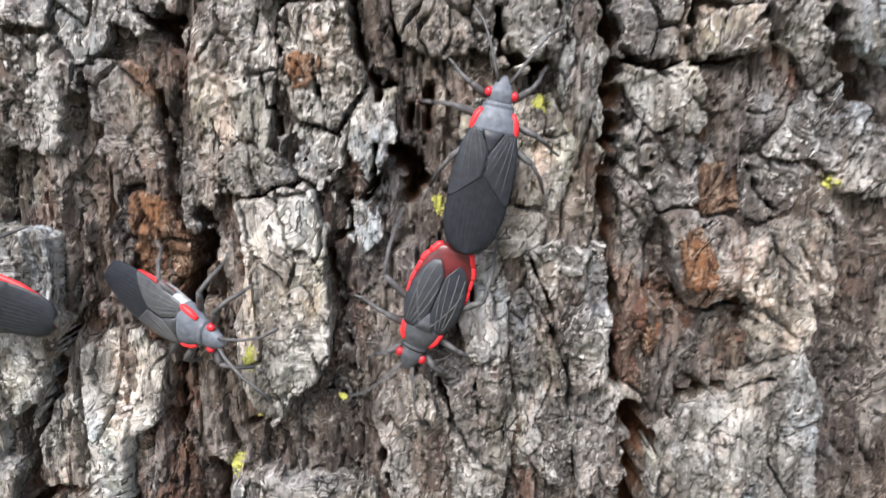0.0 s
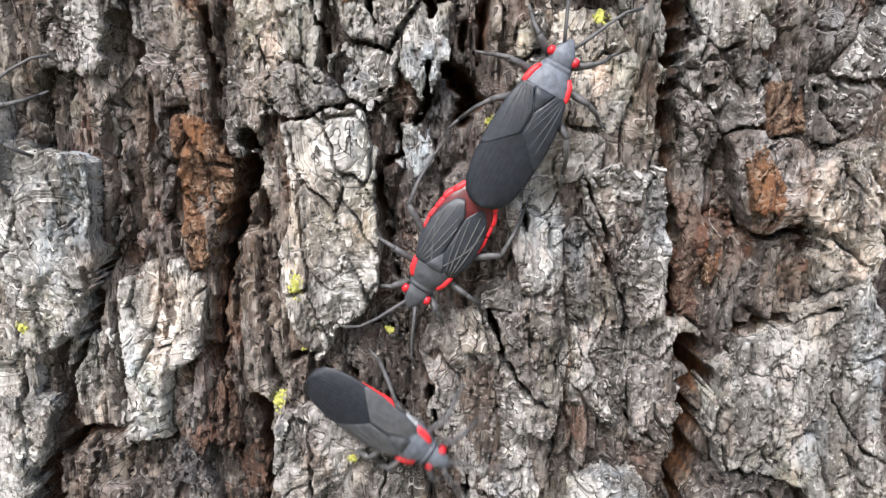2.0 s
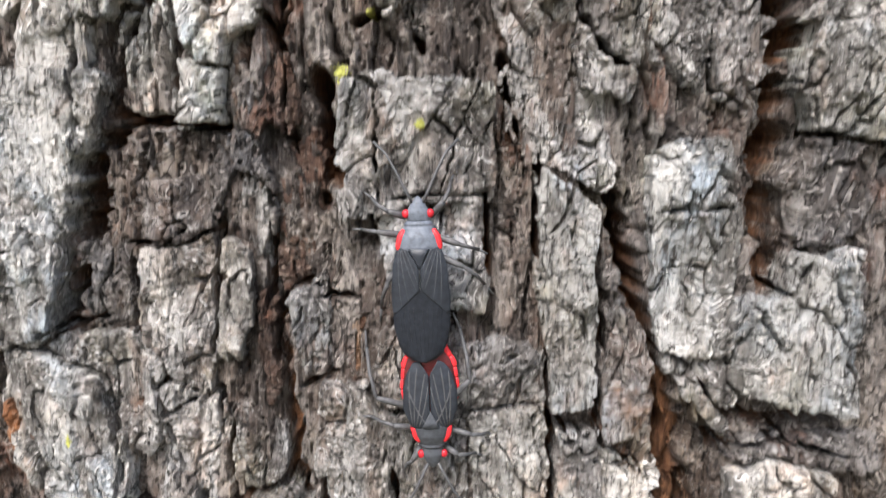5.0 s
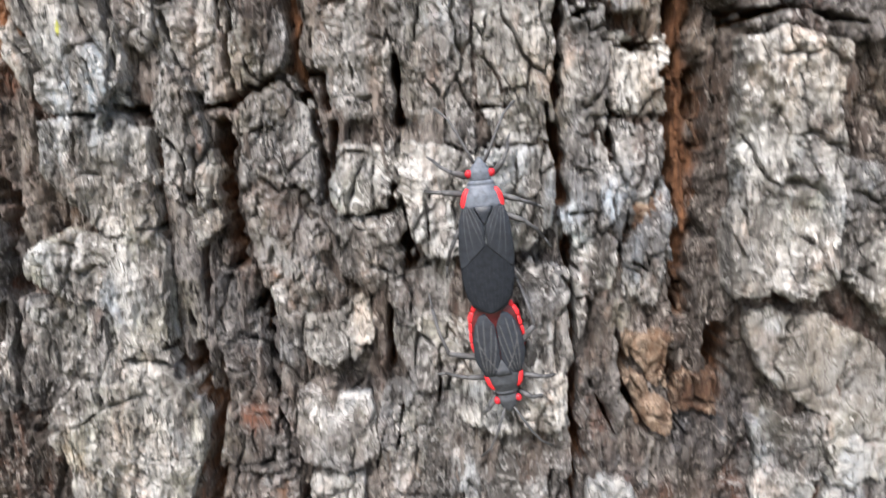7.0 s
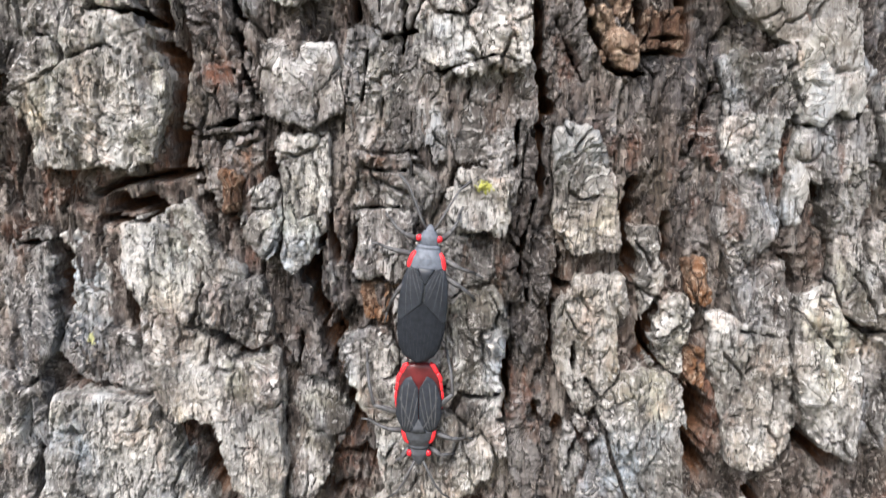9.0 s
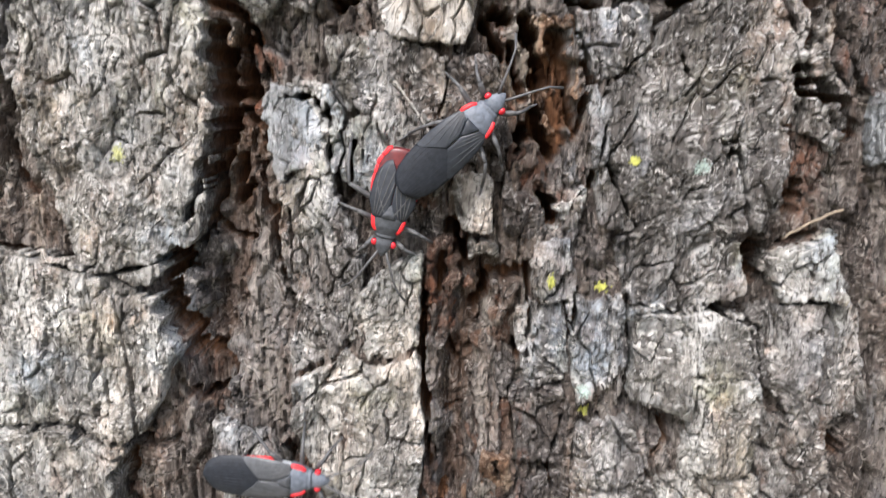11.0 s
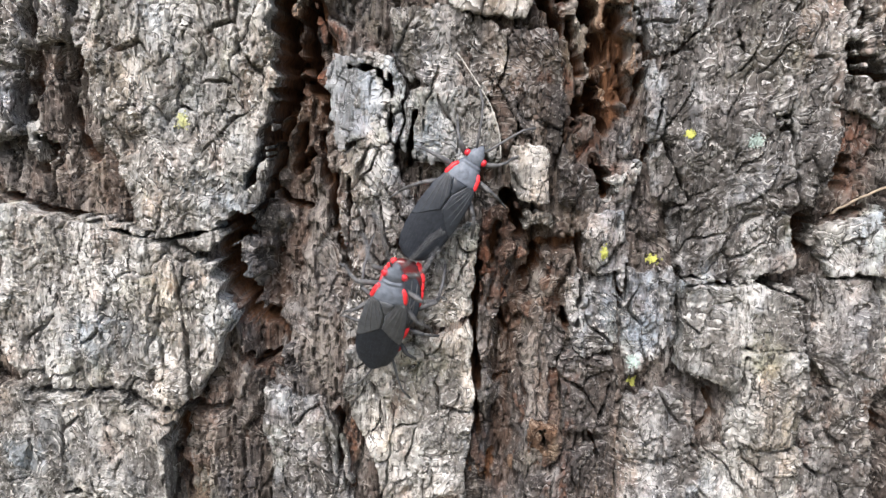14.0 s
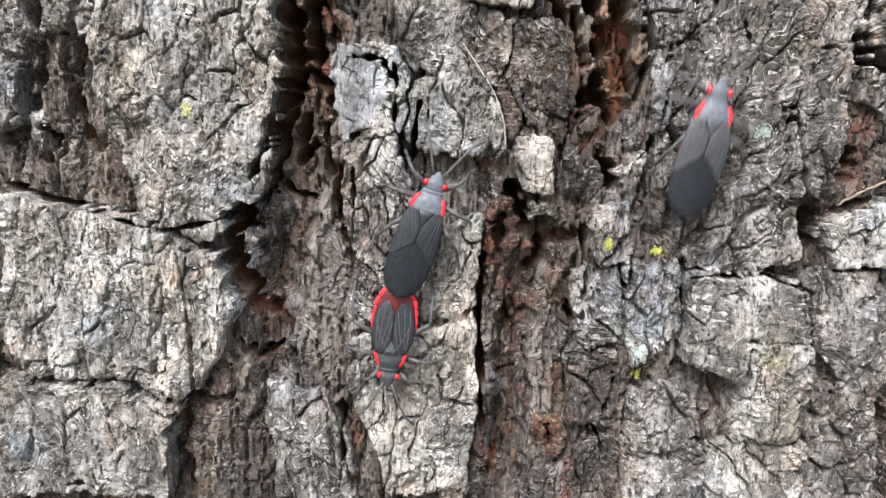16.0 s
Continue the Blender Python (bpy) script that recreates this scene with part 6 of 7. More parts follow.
def front_end(bug, size, w, shell):
    """Head, eyes and the collar shield with its red shoulders. w: half width of the shield's rear."""
    tip = size / 2
    part("head", body([(tip - 1.75, 0.78, 0.45, 0.5), (tip - 1.15, 0.82, 0.5, 0.5), (tip - 0.6, 0.55, 0.38, 0.38), (tip - 0.12, 0.2, 0.15, 0.2), (tip, 0.05, 0.04, 0.05)], 16, 12), shell, bug)
    for side in (-1, 1):
        c = Vector((0.84 * side, tip - 1.2, 0.12))
        eye = [(c.x + 0.27 * math.cos(b) * math.sin(a), c.y + 0.32 * math.cos(a), c.z + 0.27 * math.sin(b) * math.sin(a))
               for a in [math.pi * (i + 0.3) / 8.6 for i in range(9)] for b in [2 * math.pi * k / 12 for k in range(12)]]
        part("eye", loft([eye[i * 12:(i + 1) * 12] for i in range(9)]), EYE_RED, bug, "red bead-like eye")
    y0, y1 = tip - 3.75, tip - 1.7
    shield = [(y0, w * 0.93, 0.95, 0.75), (y0 + 0.25, w, 1.0, 0.8), (y0 + 0.9, w * 0.9, 0.92, 0.8), (y1 - 0.5, w * 0.68, 0.68, 0.7), (y1 - 0.35, w * 0.62, 0.55, 0.6), (y1 - 0.18, w * 0.62, 0.62, 0.6), (y1, w * 0.5, 0.5, 0.5)]
    part("shield", body(shield, 20, 22), shell, bug, "creased collar shield")
    for side in (-1, 1):
        pts, rad = [], []
        for i in range(9):
            y = y0 + 0.02 + (y1 - 0.6 - y0) * i / 8
            a, top, _ = blend(shield, y)
            pts.append((a * side * 0.88, y, top * 0.44))
            rad.append(0.24 * (1 - 0.35 * abs(i / 4 - 1) ** 3))
        part("shoulder_rim", tube(pts, rad, 10), RED, bug, "scarlet shoulder margin")
    return y0


def rim_strip(bug, stations, y0, y1, pieces, radius, name="side_rim"):
    for side in (-1, 1):
        for k in range(pieces):
            a, b = y0 + (y1 - y0) * k / pieces, y0 + (y1 - y0) * (k + (0.985 if pieces > 1 else 1)) / pieces
            pts = []
            for i in range(6):
                y = a + (b - a) * i / 5
                w, top, bottom = blend(stations, y)
                pts.append(((w - radius * 0.25) * side, y, (top - bottom) * 0.06))
            slim = radius * (1 - 0.09 * k)
            part(name, tube(pts, [slim * 0.85, slim, slim, slim, slim, slim * 0.85], 9), RED, bug)


def long_winged_bug(label, broad=1.0, wings=WING):
    size, w = 11.8, 1.62
    bug = tagged(new("long_winged_bug"), label, "insect", "bugs on the bark")
    y0 = front_end(bug, size, w, SLATE)
    abdomen = [(-5.0, 0.35, 0.2, 0.3), (-4.2, 1.05, 0.3, 0.65), (-2.5, 1.65, 0.35, 0.95), (0, 1.8, 0.4, 1.1), (y0 + 0.3, 1.5, 0.5, 0.85)]
    abdomen = [(y * (1.14 if broad > 1 and y < -3 else 1), a * broad, b, c) for y, a, b, c in abdomen]
    part("underside", body(abdomen, 20, 18), BELLY, bug, "pale grey waxy underside")
    rim_strip(bug, abdomen, -4.7 if broad == 1 else -5.5, 0.9, 1, 0.2 * broad)

    def reach(y):
        return blend([(-5.9, 0.45), (-5.75, 0.9), (-5.3, 1.4), (-4.5, 1.75), (-3.2, 1.98), (-1.0, 2.06), (1.0, 1.9), (y0 + 0.25, 1.55)], y)[0]

    def dome(x, y):
        side = min(1.0, abs(x) / max(0.3, reach(y)))
        return blend([(-5.9, 0.62), (-3.0, 0.78), (0.5, 0.98), (y0 + 0.3, 0.92)], y)[0] - 0.42 * side ** 2.4

    membrane = part("membrane", sheet(lambda y: -reach(y), reach, lambda x, y: dome(x, y) - 0.015, -5.9, -0.4, thick=0.05, nu=40, nv=20), MEMBRANE, bug, "black folded wing membrane")
    for k in range(-5, 6):
        pts = []
        for i in range(7):
            y = -1.9 - 3.6 * i / 6 + 0.05 * abs(k)
            x = k * 0.32 * (reach(y) / 2.0) + 0.12
            pts.append((x, y, dome(x, y) - 0.012))
        part("fold", tube(pts, [0.01] + [0.02] * 5 + [0.01], 5), MEMBRANE, membrane)
    for side in (-1, 1):
        def inner(y):
            lap = 0.05 if y > -0.6 else 0.05 + (-0.6 - y) * 1.05
            return side * min(max(0.05, lap + 0.75 * max(0, (y - 0.9)) / 1.4), reach(y) - 0.03)
        wing = part("forewing", sheet(inner, lambda y: side * reach(y), lambda x, y: dome(x, y) + 0.015 + (0.015 if side > 0 else 0), -2.3, y0 + 0.25, thick=0.045), wings, bug, "charcoal leathery forewing")
        for ends in ((1.2, 1.35, 0.25, -0.6), (1.3, 1.5, 0.85, -1.3), (1.42, 1.75, 1.35, -1.8), (1.0, 0.8, 0.12, -0.2)):
            x0, x1, xe, ye = ends
            pts = []
            for i in range(9):
                k = i / 8
                y = (y0 + 0.1) * (1 - k) + ye * k
                x = side * min(reach(y) - 0.05, ((1 - k) ** 2 * x0 + 2 * k * (1 - k) * (x1 + xe) / 2 + k * k * xe))
                pts.append((x, y, dome(x, y) + 0.02))
            part("vein", tube(pts, [0.03] + [0.045] * 5 + [0.03, 0.02, 0.012], 6), VEIN if wings is SHEEN_GREY else DARK_VEIN, wing)
    back = part("back_triangle", loft([[(0.72 * c * (1 - k), y0 + 0.2 - 1.5 * k, dome(0, y0 - 1.2 * k) + 0.02 + 0.14 * s * (1 - k)) for c, s in [(math.cos(2 * math.pi * j / 10), math.sin(2 * math.pi * j / 10)) for j in range(10)]] for k in (0, 0.35, 0.7, 0.98)]), wings, bug)
    return bug, limbs(bug, y0 - 0.15, size)


def short_winged_bug(label):
    size, w = 9.6, 1.5
    bug = tagged(new("short_winged_bug"), label, "insect", "bugs on the bark")
    y0 = front_end(bug, size, w, DUSK)
    abdomen = [(-4.8, 0.7, 0.3, 0.35), (-4.5, 1.25, 0.4, 0.6), (-3.3, 1.85, 0.5, 0.9), (-1.5, 2.05, 0.55, 1.0), (0.2, 1.85, 0.6, 0.95), (y0 + 0.3, 1.35, 0.6, 0.8)]
    part("abdomen", body(abdomen, 22, 20), DARK_RED, bug, "dark red glossy abdomen")
    rim_strip(bug, abdomen, -4.65, -0.6, 5, 0.27)

    def reach(y):
        return blend([(-3.75, 0.75), (-3.45, 1.25), (-2.6, 1.68), (-1.4, 1.95), (-0.2, 1.98), (y0 + 0.25, 1.45)], y)[0]

    def dome(x, y):
        side = min(1.0, abs(x) / max(0.3, reach(y)))
        return blend([(-3.75, 0.72), (-0.5, 0.95), (y0 + 0.3, 0.95)], y)[0] - 0.38 * side ** 2.2

    for side in (-1, 1):
        def inner(y):
            return side * min(reach(y) - 0.04, 0.03 + max(0.0, -2.7 - y) * 0.62 + 0.7 * max(0.0, y - 0.2) / 1.2)
        wing = part("forewing", sheet(inner, lambda y: side * reach(y), lambda x, y: dome(x, y) + (0.03 if side > 0 else 0), -3.75, y0 + 0.25), WING, bug, "short charcoal forewing with pale veins")
        for x0, x1, xe, ye in ((1.05, 1.0, 0.3, -2.8), (1.2, 1.45, 0.85, -3.2), (1.3, 1.8, 1.4, -2.9), (0.85, 0.5, 0.1, -1.9), (0.2, 0.9, 1.6, -1.9)):
            pts = []
            for i in range(9):
                k = i / 8
                y = (y0 + 0.1) * (1 - k) + ye * k
                x = side * min(reach(y) - 0.05, ((1 - k) ** 2 * x0 + 2 * k * (1 - k) * (x1 + xe) / 2 + k * k * xe))
                pts.append((x, y, dome(x, y) + 0.035))
            part("vein", tube(pts, [0.03] + [0.05] * 7 + [0.025], 6), VEIN, wing)
    part("back_triangle", loft([[(0.66 * c * (1 - k), y0 + 0.2 - 1.3 * k, dome(0, y0 - k) + 0.02 + 0.14 * s * (1 - k)) for c, s in [(math.cos(2 * math.pi * j / 10), math.sin(2 * math.pi * j / 10)) for j in range(10)]] for k in (0, 0.35, 0.7, 0.98)]), DUSK, bug)
    return bug, limbs(bug, y0 - 0.35, size, SHORT_LEGS)


upper, upper_legs = long_winged_bug("long-winged black bug with red shoulders, mating tail to tail")
lower, lower_legs = short_winged_bug("short-winged black bug with broad red abdomen rim, mating")
suitor, suitor_legs = long_winged_bug("long-winged black bug with pale underside, approaching the pair", 1.0, SHEEN_GREY)
straggler, straggler_legs = long_winged_bug("long-winged black bug with red shoulders, crawling at the furrow", 1.17)


# ---- small growths and litter on the bark ----
LICHEN = {
    "y": plain("yellow_lichen", (0.40, 0.40, 0.10), 0.9, 0.35, 1500, 0.0001),
    "t": plain("blue_grey_lichen", (0.36, 0.43, 0.39), 0.9, 0.3, 1500, 0.0001),
    "f": plain("faded_lichen", (0.40, 0.40, 0.20), 0.9, 0.3, 1500, 0.0001),
}
LICHEN_LABEL = {"y": "bright yellow lichen crust on the bark", "t": "pale blue-grey lichen crust on the bark", "f": "faded yellow-green lichen crust on the bark"}


def front(x, z):
    """The outermost bark at (x, z), as height over the trunk's mean face."""
    view = bpy.context.view_layer
    hit, place, *_ = scene.ray_cast(view.depsgraph, Vector((x * MM, -0.03, BASE + z * MM)), Vector((0, 1, 0)))
    return place.y / MM if hit else trunk_face(x)


def lichen_patch(kind, x, z, w, h):
    rng = random.Random(int(x * 71 + z * 13))
    bm = bmesh.new()
    for _ in range(190):
        a, r = rng.uniform(0, 6.28), rng.random() ** 0.8 * (0.85 + 0.4 * math.sin(3 * rng.random() * 6.28))
        px, pz = x + w * r * math.cos(a) * rng.uniform(0.6, 1.1), z + h * r * math.sin(a) * rng.uniform(0.6, 1.1)
        py = front(px, pz)
        size = rng.uniform(0.05, 0.13)
        m = pose(px * MM, (py - 0.03) * MM, pz * MM, rng.uniform(-40, 40), rng.uniform(-40, 40), rng.uniform(0, 360)) @ Matrix.Diagonal((size * MM, size * 0.55 * MM, size * rng.uniform(0.7, 1.2) * MM, 1))
        bmesh.ops.create_icosphere(bm, subdivisions=1, radius=1, matrix=m)
    ob = part("lichen_patch", bm, LICHEN[kind], None, LICHEN_LABEL[kind], Matrix.Translation((0, 0, BASE)))
    tagged(ob, category="lichen", group="lichen on the bark")


bpy.context.view_layer.update()
lichen_patch("y", -14.5, -17.2, 0.50, 1.20)
lichen_patch("y", -16.8, -26.8, 0.70, 0.80)
lichen_patch("y", 6.2, 0.6, 0.70, 0.60)
lichen_patch("y", -35.4, -20.9, 0.50, 0.40)
lichen_patch("y", -14.5, -22.8, 0.40, 0.35)
lichen_patch("y", -0.8, -6.4, 0.45, 0.90)
lichen_patch("y", 26.2, -5.0, 0.50, 0.50)
lichen_patch("y", -8.2, -21.0, 0.40, 0.30)
lichen_patch("y", -11.0, -30.5, 0.35, 0.35)
lichen_patch("y", -39.1, -55.1, 0.30, 0.50)
lichen_patch("y", -3.5, -96.7, 0.75, 0.55)
lichen_patch("y", 7.6, -139.6, 0.45, 0.40)
lichen_patch("y", 1.0, -150.4, 0.40, 0.70)
lichen_patch("y", 5.8, -151.1, 0.70, 0.50)
lichen_patch("y", 4.6, -163.0, 0.55, 0.50)
lichen_patch("t", 4.2, -160.5, 0.70, 0.70)
lichen_patch("f", -37.5, -139.2, 0.60, 0.80)
lichen_patch("t", 13.0, -140.1, 0.90, 0.70)
lichen_patch("f", -39.9, -111.1, 0.30, 0.60)


def along(points, proud, n=14):
    """A smooth line over the bark through the given points."""
    out = []
    for i in range(n + 1):
        k = i / n * (len(points) - 1)
        j = min(int(k), len(points) - 2)
        x, z = (points[j][c] + (points[j + 1][c] - points[j][c]) * (k - j) for c in (0, 1))
        out.append((x, z))
    level = min(front(x, z) for x, z in out)
    return [(x, 0.5 * min(front(x, z), level + 0.8) + 0.5 * level - proud, z) for x, z in out]


needle = plain("weathered_needle", (0.24, 0.19, 0.14), 0.8, 0.3, 1200)
pts = along([(21.4, -146.6), (23.2, -145.4), (26.4, -144.0)], 0.1)
tagged(part("dry_needle", tube(pts, [0.06] + [0.12] * 13 + [0.1], 7), needle, None, "dry brown conifer needle caught in the bark", Matrix.Translation((0, 0, BASE))), category="needle")
# a thin tube added for the pale edge of a bark lamina
lamina_mat = plain("pale_lamina", (0.44, 0.42, 0.38), 0.7, 0.2, 1500)
pts = along([(-12.7, -132.9), (-10.9, -135.4), (-9.7, -137.3), (-8.8, -139.7), (-8.6, -142.2)], 0.08)
tagged(part("lamina_edge", tube(pts, [0.03] + [0.055] * 13 + [0.03], 6), lamina_mat, None, "thin pale edge of a bark lamina", Matrix.Translation((0, 0, BASE))), category="fibre")


# ---- the rest of the trunk, and the ground ----
def far_trunk():
    radius, cx = 900.0, 40.0
    n, m = 360, 220
    a, z = np.meshgrid(np.arange(n) * 2 * np.pi / n, np.linspace(-1320, 2600, m))
    u = a * radius
    crack, own = cells((u + 6 * layers(u / 60, z / 90, 3, 2)) / 24, z / 70, 7)
    h = 4 * (own - 0.5) - 9 * (1 - step(crack, 0, 0.3))
    # seam with the near face, and the flare of the roots
    x = np.sin(a) * radius + cx
    near = (x > X0 - 12) & (x < X1 + 12) & (z > Z0 - 25) & (z < Z1 + 25) & (np.cos(a) > 0)
    h = np.where(near, -13.0, h - 2)
    flare = 160 * np.clip((-900 - z) / 420, 0, 1) ** 2
    r = radius + h + flare
    co = np.stack([cx + np.sin(a) * r, radius - 1.5 - np.cos(a) * r, z], -1).reshape(-1, 3) * MM
    i = np.arange(n * m).reshape(m, n)
    j = np.roll(i, -1, 1)
    quads = np.stack([i[:-1], j[:-1], j[1:], i[1:]], -1).reshape(-1, 4)
    link("far_bark", surface("far_bark", co, quads, own.ravel()), trunk, "coarse furrowed bark round the trunk", BARK["g"])


far_trunk()
soil, nt, b = material("leafy_ground")
c = mix(nt, ramp(nt, grain(nt, 1, 1, 1, 9, 6.0), 0.4, 0.6), (0.06, 0.075, 0.03), (0.13, 0.10, 0.065))
nt.links.new(c, b.inputs["Base Color"])
b.inputs["Roughness"].default_value = 0.95
bm = bmesh.new()
bmesh.ops.create_grid(bm, x_segments=60, y_segments=60, size=400)
for v in bm.verts:
    v.co.z = 0.05 * noise.noise(v.co * 0.05) - 0.03
ground = part("ground", bm, soil, None, "dry grass and leaf litter round the tree")
tagged(ground, category="ground", kind="structure")


# ---- motion ----
UPPER = [
    (0.0, 2.3, -3.6, -3.5, 91, 13, 0),
    (0.3, 1.5, -3.6, -6.4, 91, 16, 0),
    (0.5, 1.6, -3.6, -6.4, 91, 23, 0),
    (0.7, 1.9, -3.6, -5.6, 91, 29, 0),
    (1.0, 1.0, -3.6, -6.2, 91, 29, 0),
    (1.2, 1.0, -3.6, -6.6, 91, 28, 0),
    (1.5, 1.3, -3.6, -6.2, 91, 29, 0),
    (2.0, 1.1, -3.6, -6.2, 91, 29, 0),
    (2.3, 1.6, -3.6, -5.9, 91, 30, 0),
    (2.5, 0.8, -3.5, -6.4, 91, 28, 0),
    (3.0, -1.2, -3.5, -10.2, 91, 21, -0),
    (3.2, -2.4, -3.4, -12.9, 91, 17, 0),
    (5.3, -11.2, -2.9, -45.4, 90, -2, 0),
    (5.5, -10.3, -3.0, -48.1, 90, -1, -0),
    (6.0, -8.2, -3.1, -56.5, 90, 3, 0),
    (6.5, -7.4, -3.2, -61.9, 90, -2, 0),
    (7.0, -6.6, -3.2, -70.6, 90, -5, 0),
    (7.5, -5.6, -3.2, -79.4, 90, 4, 0),
    (8.0, -4.4, -3.3, -87.1, 91, 11, 0),
    (8.5, -5.6, -3.2, -95.8, 91, 17, 0),
    (9.0, -8.6, -3.1, -105.4, 90, 6, 0),
    (9.5, -7.1, -3.2, -114.5, 91, 14, -0),
    (10.0, -6.2, -4.4, -122.4, 92, 37, 0),
    (10.2, -5.8, -3.2, -126.0, 92, 49, 0),
    (12.3, -12.5, -2.9, -146.1, 92, 43, 0),
    (12.5, -12.6, -2.9, -146.1, 92, 43, 0),
    (12.7, -12.3, -2.9, -147.1, 92, 42, -0),
    (13.0, -12.7, -2.8, -146.1, 92, 41, 0),
    (13.5, -13.7, -2.8, -145.9, 92, 37, 0),
    (14.0, -13.5, -2.8, -145.8, 92, 33, 0),
    (14.5, -13.4, -2.8, -145.9, 92, 29, 0),
    (15.0, -13.3, -2.8, -146.1, 92, 29, 0),
    (15.5, -13.6, -2.8, -146.2, 92, 30, 0),
    (15.8, -15.8, -2.7, -149.0, 92, 25, 0),
    (16.0, -16.2, -2.6, -149.6, 91, 18, 0),
]
LOWER = [
    (0.0, -1.4, -2.8, -13.4, -91, -23, 180),
    (0.3, -3.8, -2.7, -14.6, -92, -43, 180),
    (0.5, -4.2, -2.7, -14.4, -92, -41, 180),
    (0.7, -3.9, -2.7, -13.4, -92, -38, 180),
    (1.0, -4.3, -2.7, -14.7, -92, -33, -180),
    (1.2, -4.3, -2.7, -14.8, -92, -34, 180),
    (1.5, -4.1, -2.7, -14.4, -92, -32, 180),
    (2.0, -4.1, -2.7, -14.5, -91, -32, 180),
    (2.3, -3.3, -2.8, -14.9, -91, -25, 180),
    (2.5, -4.2, -2.7, -15.3, -91, -25, 180),
    (3.0, -5.0, -2.7, -19.3, -91, -22, 180),
    (3.2, -5.1, -2.7, -22.1, -91, -11, -180),
    (5.3, -10.6, -2.4, -55.2, -90, 2, -180),
    (5.5, -10.0, -2.4, -58.0, -90, 1, -180),
    (6.0, -8.6, -2.5, -66.2, -90, -0, 180),
    (6.5, -6.4, -2.6, -72.7, -89, 10, 180),
    (7.0, -5.3, -2.7, -80.2, -90, 10, 180),
    (7.5, -5.5, -2.7, -90.1, -90, 6, 180),
    (8.0, -6.2, -2.6, -96.9, -90, -7, 180),
    (8.5, -8.0, -2.5, -106.8, -90, -4, 180),
    (9.0, -9.2, -2.5, -116.5, -90, -1, -180),
    (9.5, -9.2, -2.5, -125.4, -90, -6, -180),
    (10.0, -11.1, -2.4, -131.0, -91, -14, 180),
    (10.2, -11.1, -2.3, -132.8, -91, -13, -180),
    (12.3, -17.8, -1.9, -155.7, -91, -13, 180),
    (12.5, -18.0, -1.9, -155.5, -91, -13, 180),
    (12.7, -17.6, -2.0, -156.7, -91, -12, 180),
    (13.0, -18.1, -1.9, -155.2, -91, -14, -180),
    (13.5, -17.4, -2.0, -155.3, -91, -10, -180),
    (14.0, -17.8, -1.9, -155.9, -91, -11, 180),
    (14.5, -17.6, -2.0, -155.4, -91, -12, -180),
    (15.0, -17.4, -2.0, -155.5, -91, -13, -180),
    (15.5, -17.8, -1.9, -155.6, -91, -12, 180),
    (15.8, -18.5, -1.9, -158.6, -90, -6, 180),
    (16.0, -18.5, -1.9, -159.5, -90, -6, 180),
]
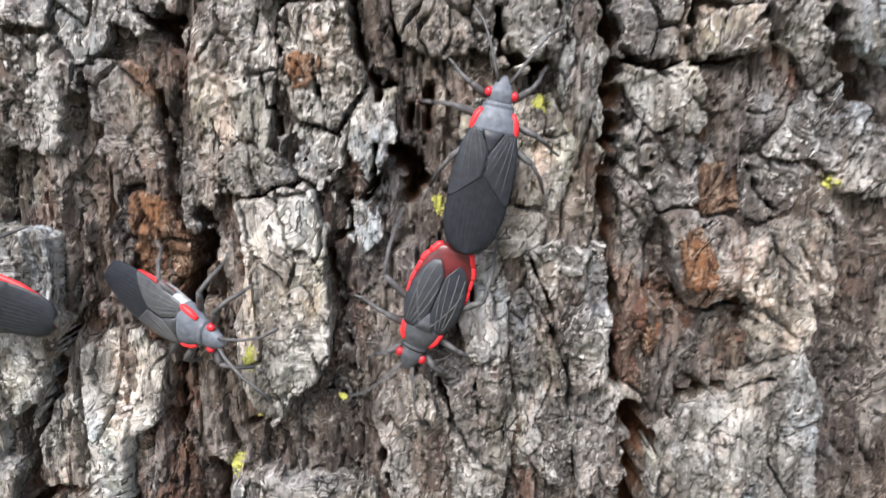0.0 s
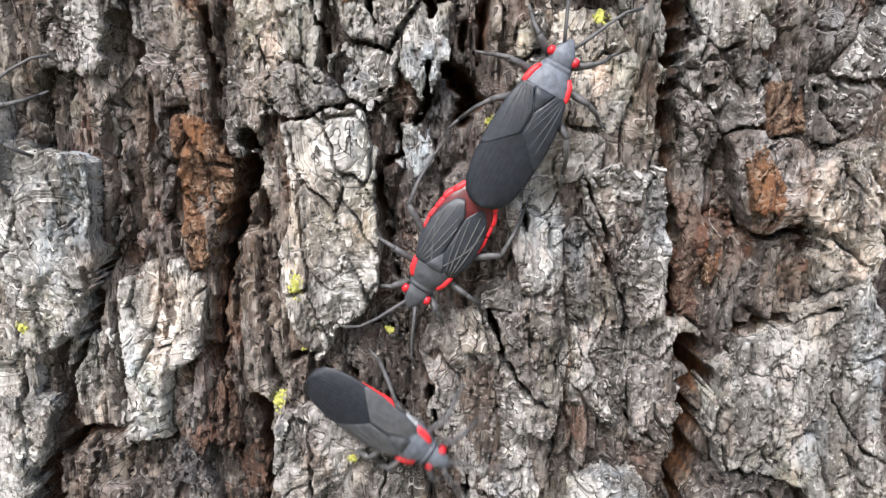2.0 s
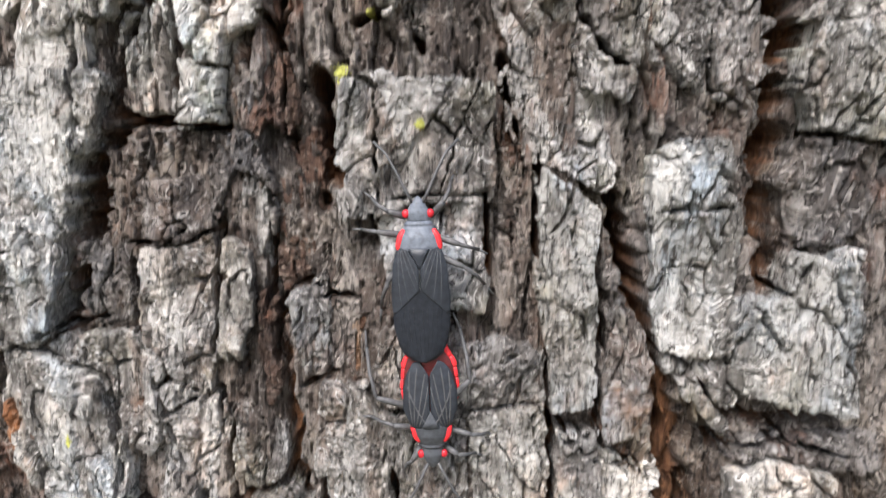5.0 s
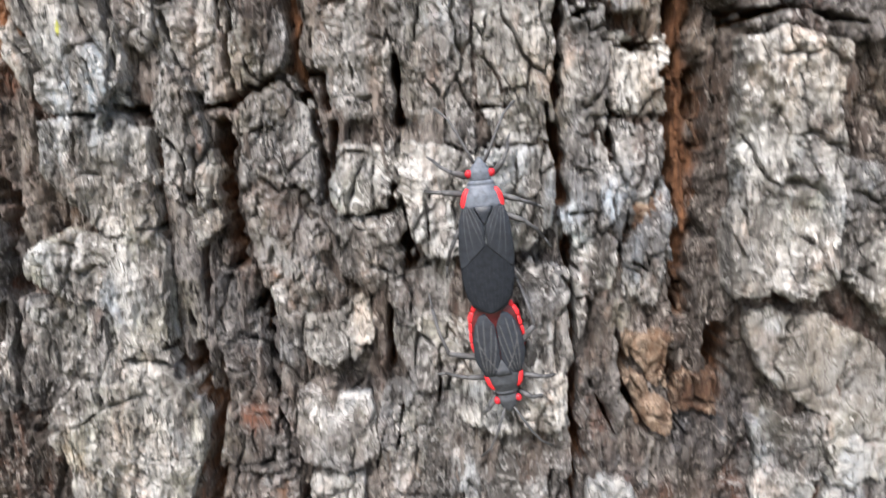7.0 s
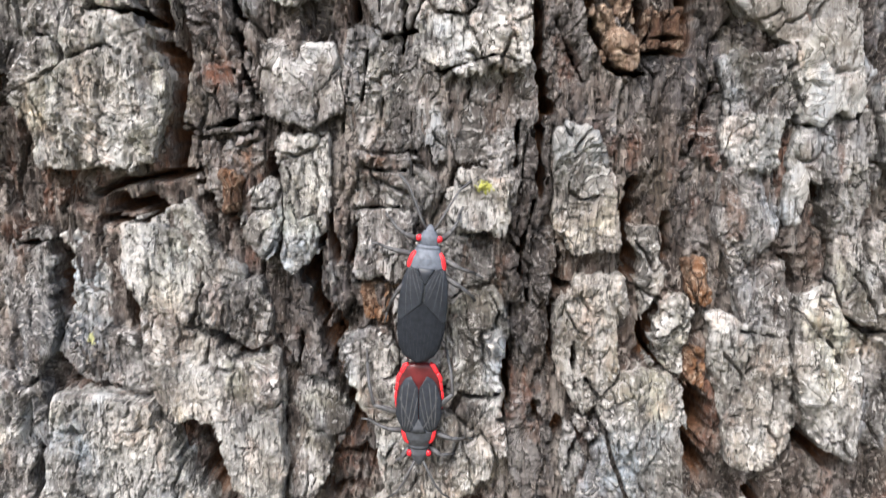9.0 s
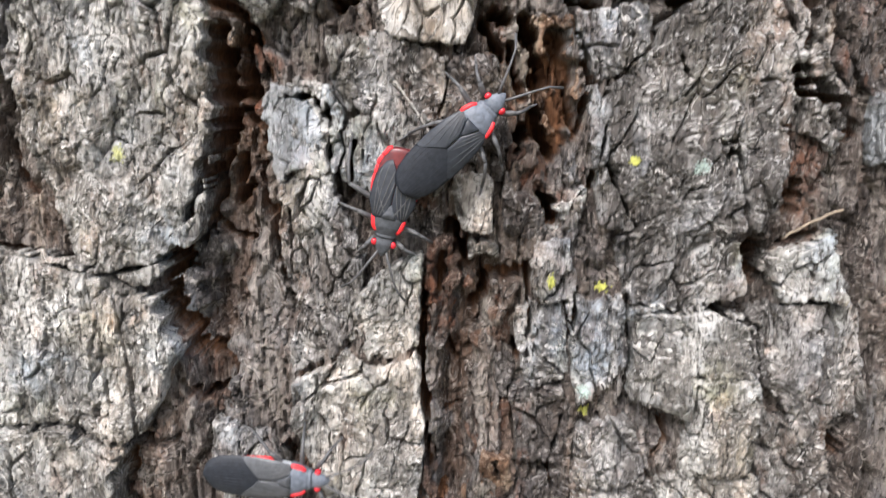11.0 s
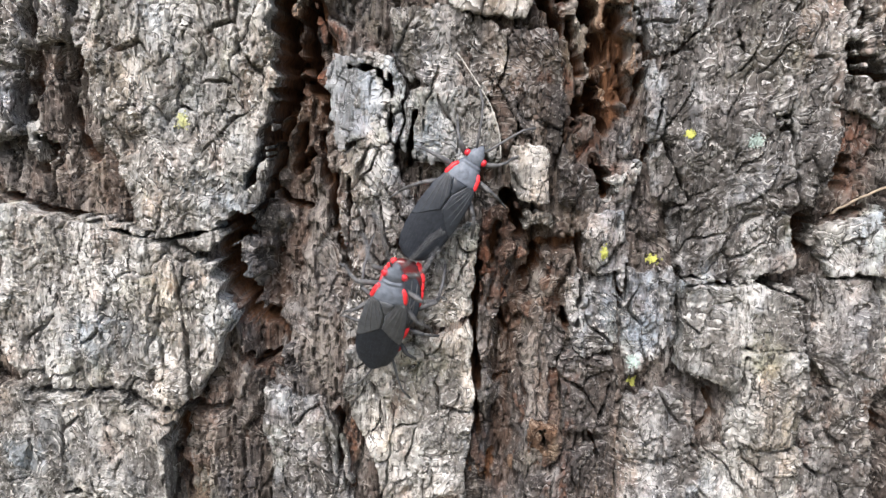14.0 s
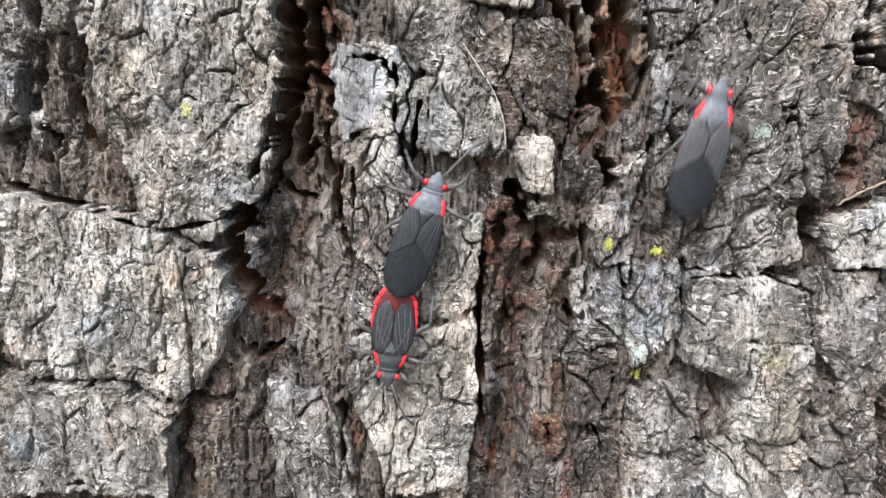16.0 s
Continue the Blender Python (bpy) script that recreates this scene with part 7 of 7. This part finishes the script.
SUITOR = [
    (0.0, -19.3, -4.0, -12.8, -116, 71, 122),
    (0.3, -16.7, -4.5, -16.0, -117, 73, 117),
    (0.5, -11.7, -3.0, -20.5, -146, 56, 116),
    (0.7, -10.8, -3.1, -19.6, -176, 35, 89),
    (1.0, -9.4, -3.1, -21.4, 162, 38, 76),
    (1.2, -7.9, -3.2, -22.1, 152, 35, 70),
    (1.5, -7.7, -3.2, -22.5, 154, 36, 71),
    (1.8, -7.3, -3.2, -24.2, -178, 55, 88),
    (2.0, -8.6, -3.2, -26.6, -105, 54, 159),
    (2.3, -7.1, -3.3, -32.5, -89, 13, 180),
    (2.5, -8.2, -5.6, -35.3, -90, 6, 180),
    (4.0, -13.0, -2.9, -57.0, -90, -5, 180),
    (5.3, -15.0, -2.8, -80.0, -90, 0, -180),
    (6.5, -16.0, -2.8, -100.0, -90, 0, -180),
    (7.5, -17.0, -2.7, -119.0, -90, -2, 180),
    (9.0, -19.0, -2.6, -141.0, -90, -2, 180),
    (10.2, -23.0, -2.3, -166.0, -90, 20, -180),
    (10.8, -25.0, -2.2, -169.0, -90, 70, -180),
    (11.5, -24.0, -2.2, -167.0, 90, 70, 0),
    (12.3, -20.3, -4.7, -162.4, -172, 36, 149),
    (12.5, -20.7, -4.7, -162.3, -180, 75, 151),
    (12.7, -15.8, -2.8, -164.0, 122, 14, 65),
    (13.0, -14.7, -2.8, -160.2, 111, 25, 39),
    (13.5, -18.1, -4.8, -155.4, 102, -6, 0),
    (13.8, -17.8, -4.8, -154.9, 102, -10, 5),
    (14.0, -18.6, -5.4, -155.5, 113, 14, 0),
    (14.2, -18.2, -5.2, -155.7, 124, 55, 21),
    (14.3, -18.9, -5.0, -155.8, 155, 63, 51),
    (14.5, -18.0, -4.9, -157.4, 175, 48, 83),
    (15.0, -7.8, -6.3, -154.9, 174, 70, 81),
    (15.3, 0.5, -3.6, -155.2, 149, 55, 61),
    (15.5, 3.3, -4.4, -152.9, 107, 59, 0),
    (15.6, 4.9, -4.4, -152.3, 107, 41, 0),
    (15.8, 6.1, -3.9, -148.3, 93, 26, 6),
    (16.0, 7.7, -3.9, -141.5, 90, 12, 0),
]
STRAGGLER = [
    (0.0, -33.0, -2.2, -12.4, 122, -71, -39),
    (0.3, -38.6, -0.8, -11.8, 115, -74, -31),
    (0.5, -40.3, -0.7, -10.9, 86, -59, 0),
    (0.8, -40.5, -0.7, -8.6, 90, -1, -0),
    (1.0, -37.7, -0.9, -9.3, 93, 31, 0),
    (1.5, -37.8, -0.9, -8.4, 93, 31, 0),
    (2.0, -37.9, -0.9, -8.3, 93, 31, 0),
    (2.3, -37.8, -0.9, -7.2, 92, 28, -0),
    (2.5, -38.3, -0.9, -6.9, 92, 28, 0),
    (3.0, -35.2, -1.2, -4.9, 111, 29, 35),
    (3.2, -33.4, -2.4, -3.5, 124, 22, 56),
    (4.5, -26.0, -1.9, 16.0, 93, 15, 10),
    (8.0, -24.0, -2.0, 30.0, 90, 10, 0),
    (16.0, -22.0, -2.2, 40.0, 90, 5, 0),
]


def crawl(thing, legs, rows):
    walk(thing, [(t, pose(x * MM, y * MM, BASE + z * MM, rx, ry, rz)) for t, x, y, z, rx, ry, rz in rows])
    times = [r[0] for r in rows]
    path = np.array([r[1:4] for r in rows])
    for leg, side, name in legs:
        home = leg.matrix_basis.copy()
        tripod = 0 if (name == "middle_leg") == (side > 0) else 1
        swings = []
        for i in range(65):
            t = i * 0.25
            here, there = ([np.interp(min(16.0, max(0.0, s)), times, path[:, c]) for c in range(3)] for s in (t - 0.25, t + 0.25))
            speed = float(np.linalg.norm(np.subtract(here, there))) / 0.5
            angle = min(14.0, 2.2 * speed) * (1 if (i + tripod) % 2 else -1)
            swings.append((t, home @ pose(0, 0, 0, 0, 0.25 * angle * side, angle * side)))
        walk(leg, swings)


def motions():
    crawl(upper, upper_legs, UPPER)
    crawl(lower, lower_legs, LOWER)
    crawl(suitor, suitor_legs, SUITOR)
    crawl(straggler, straggler_legs, STRAGGLER)


motions()
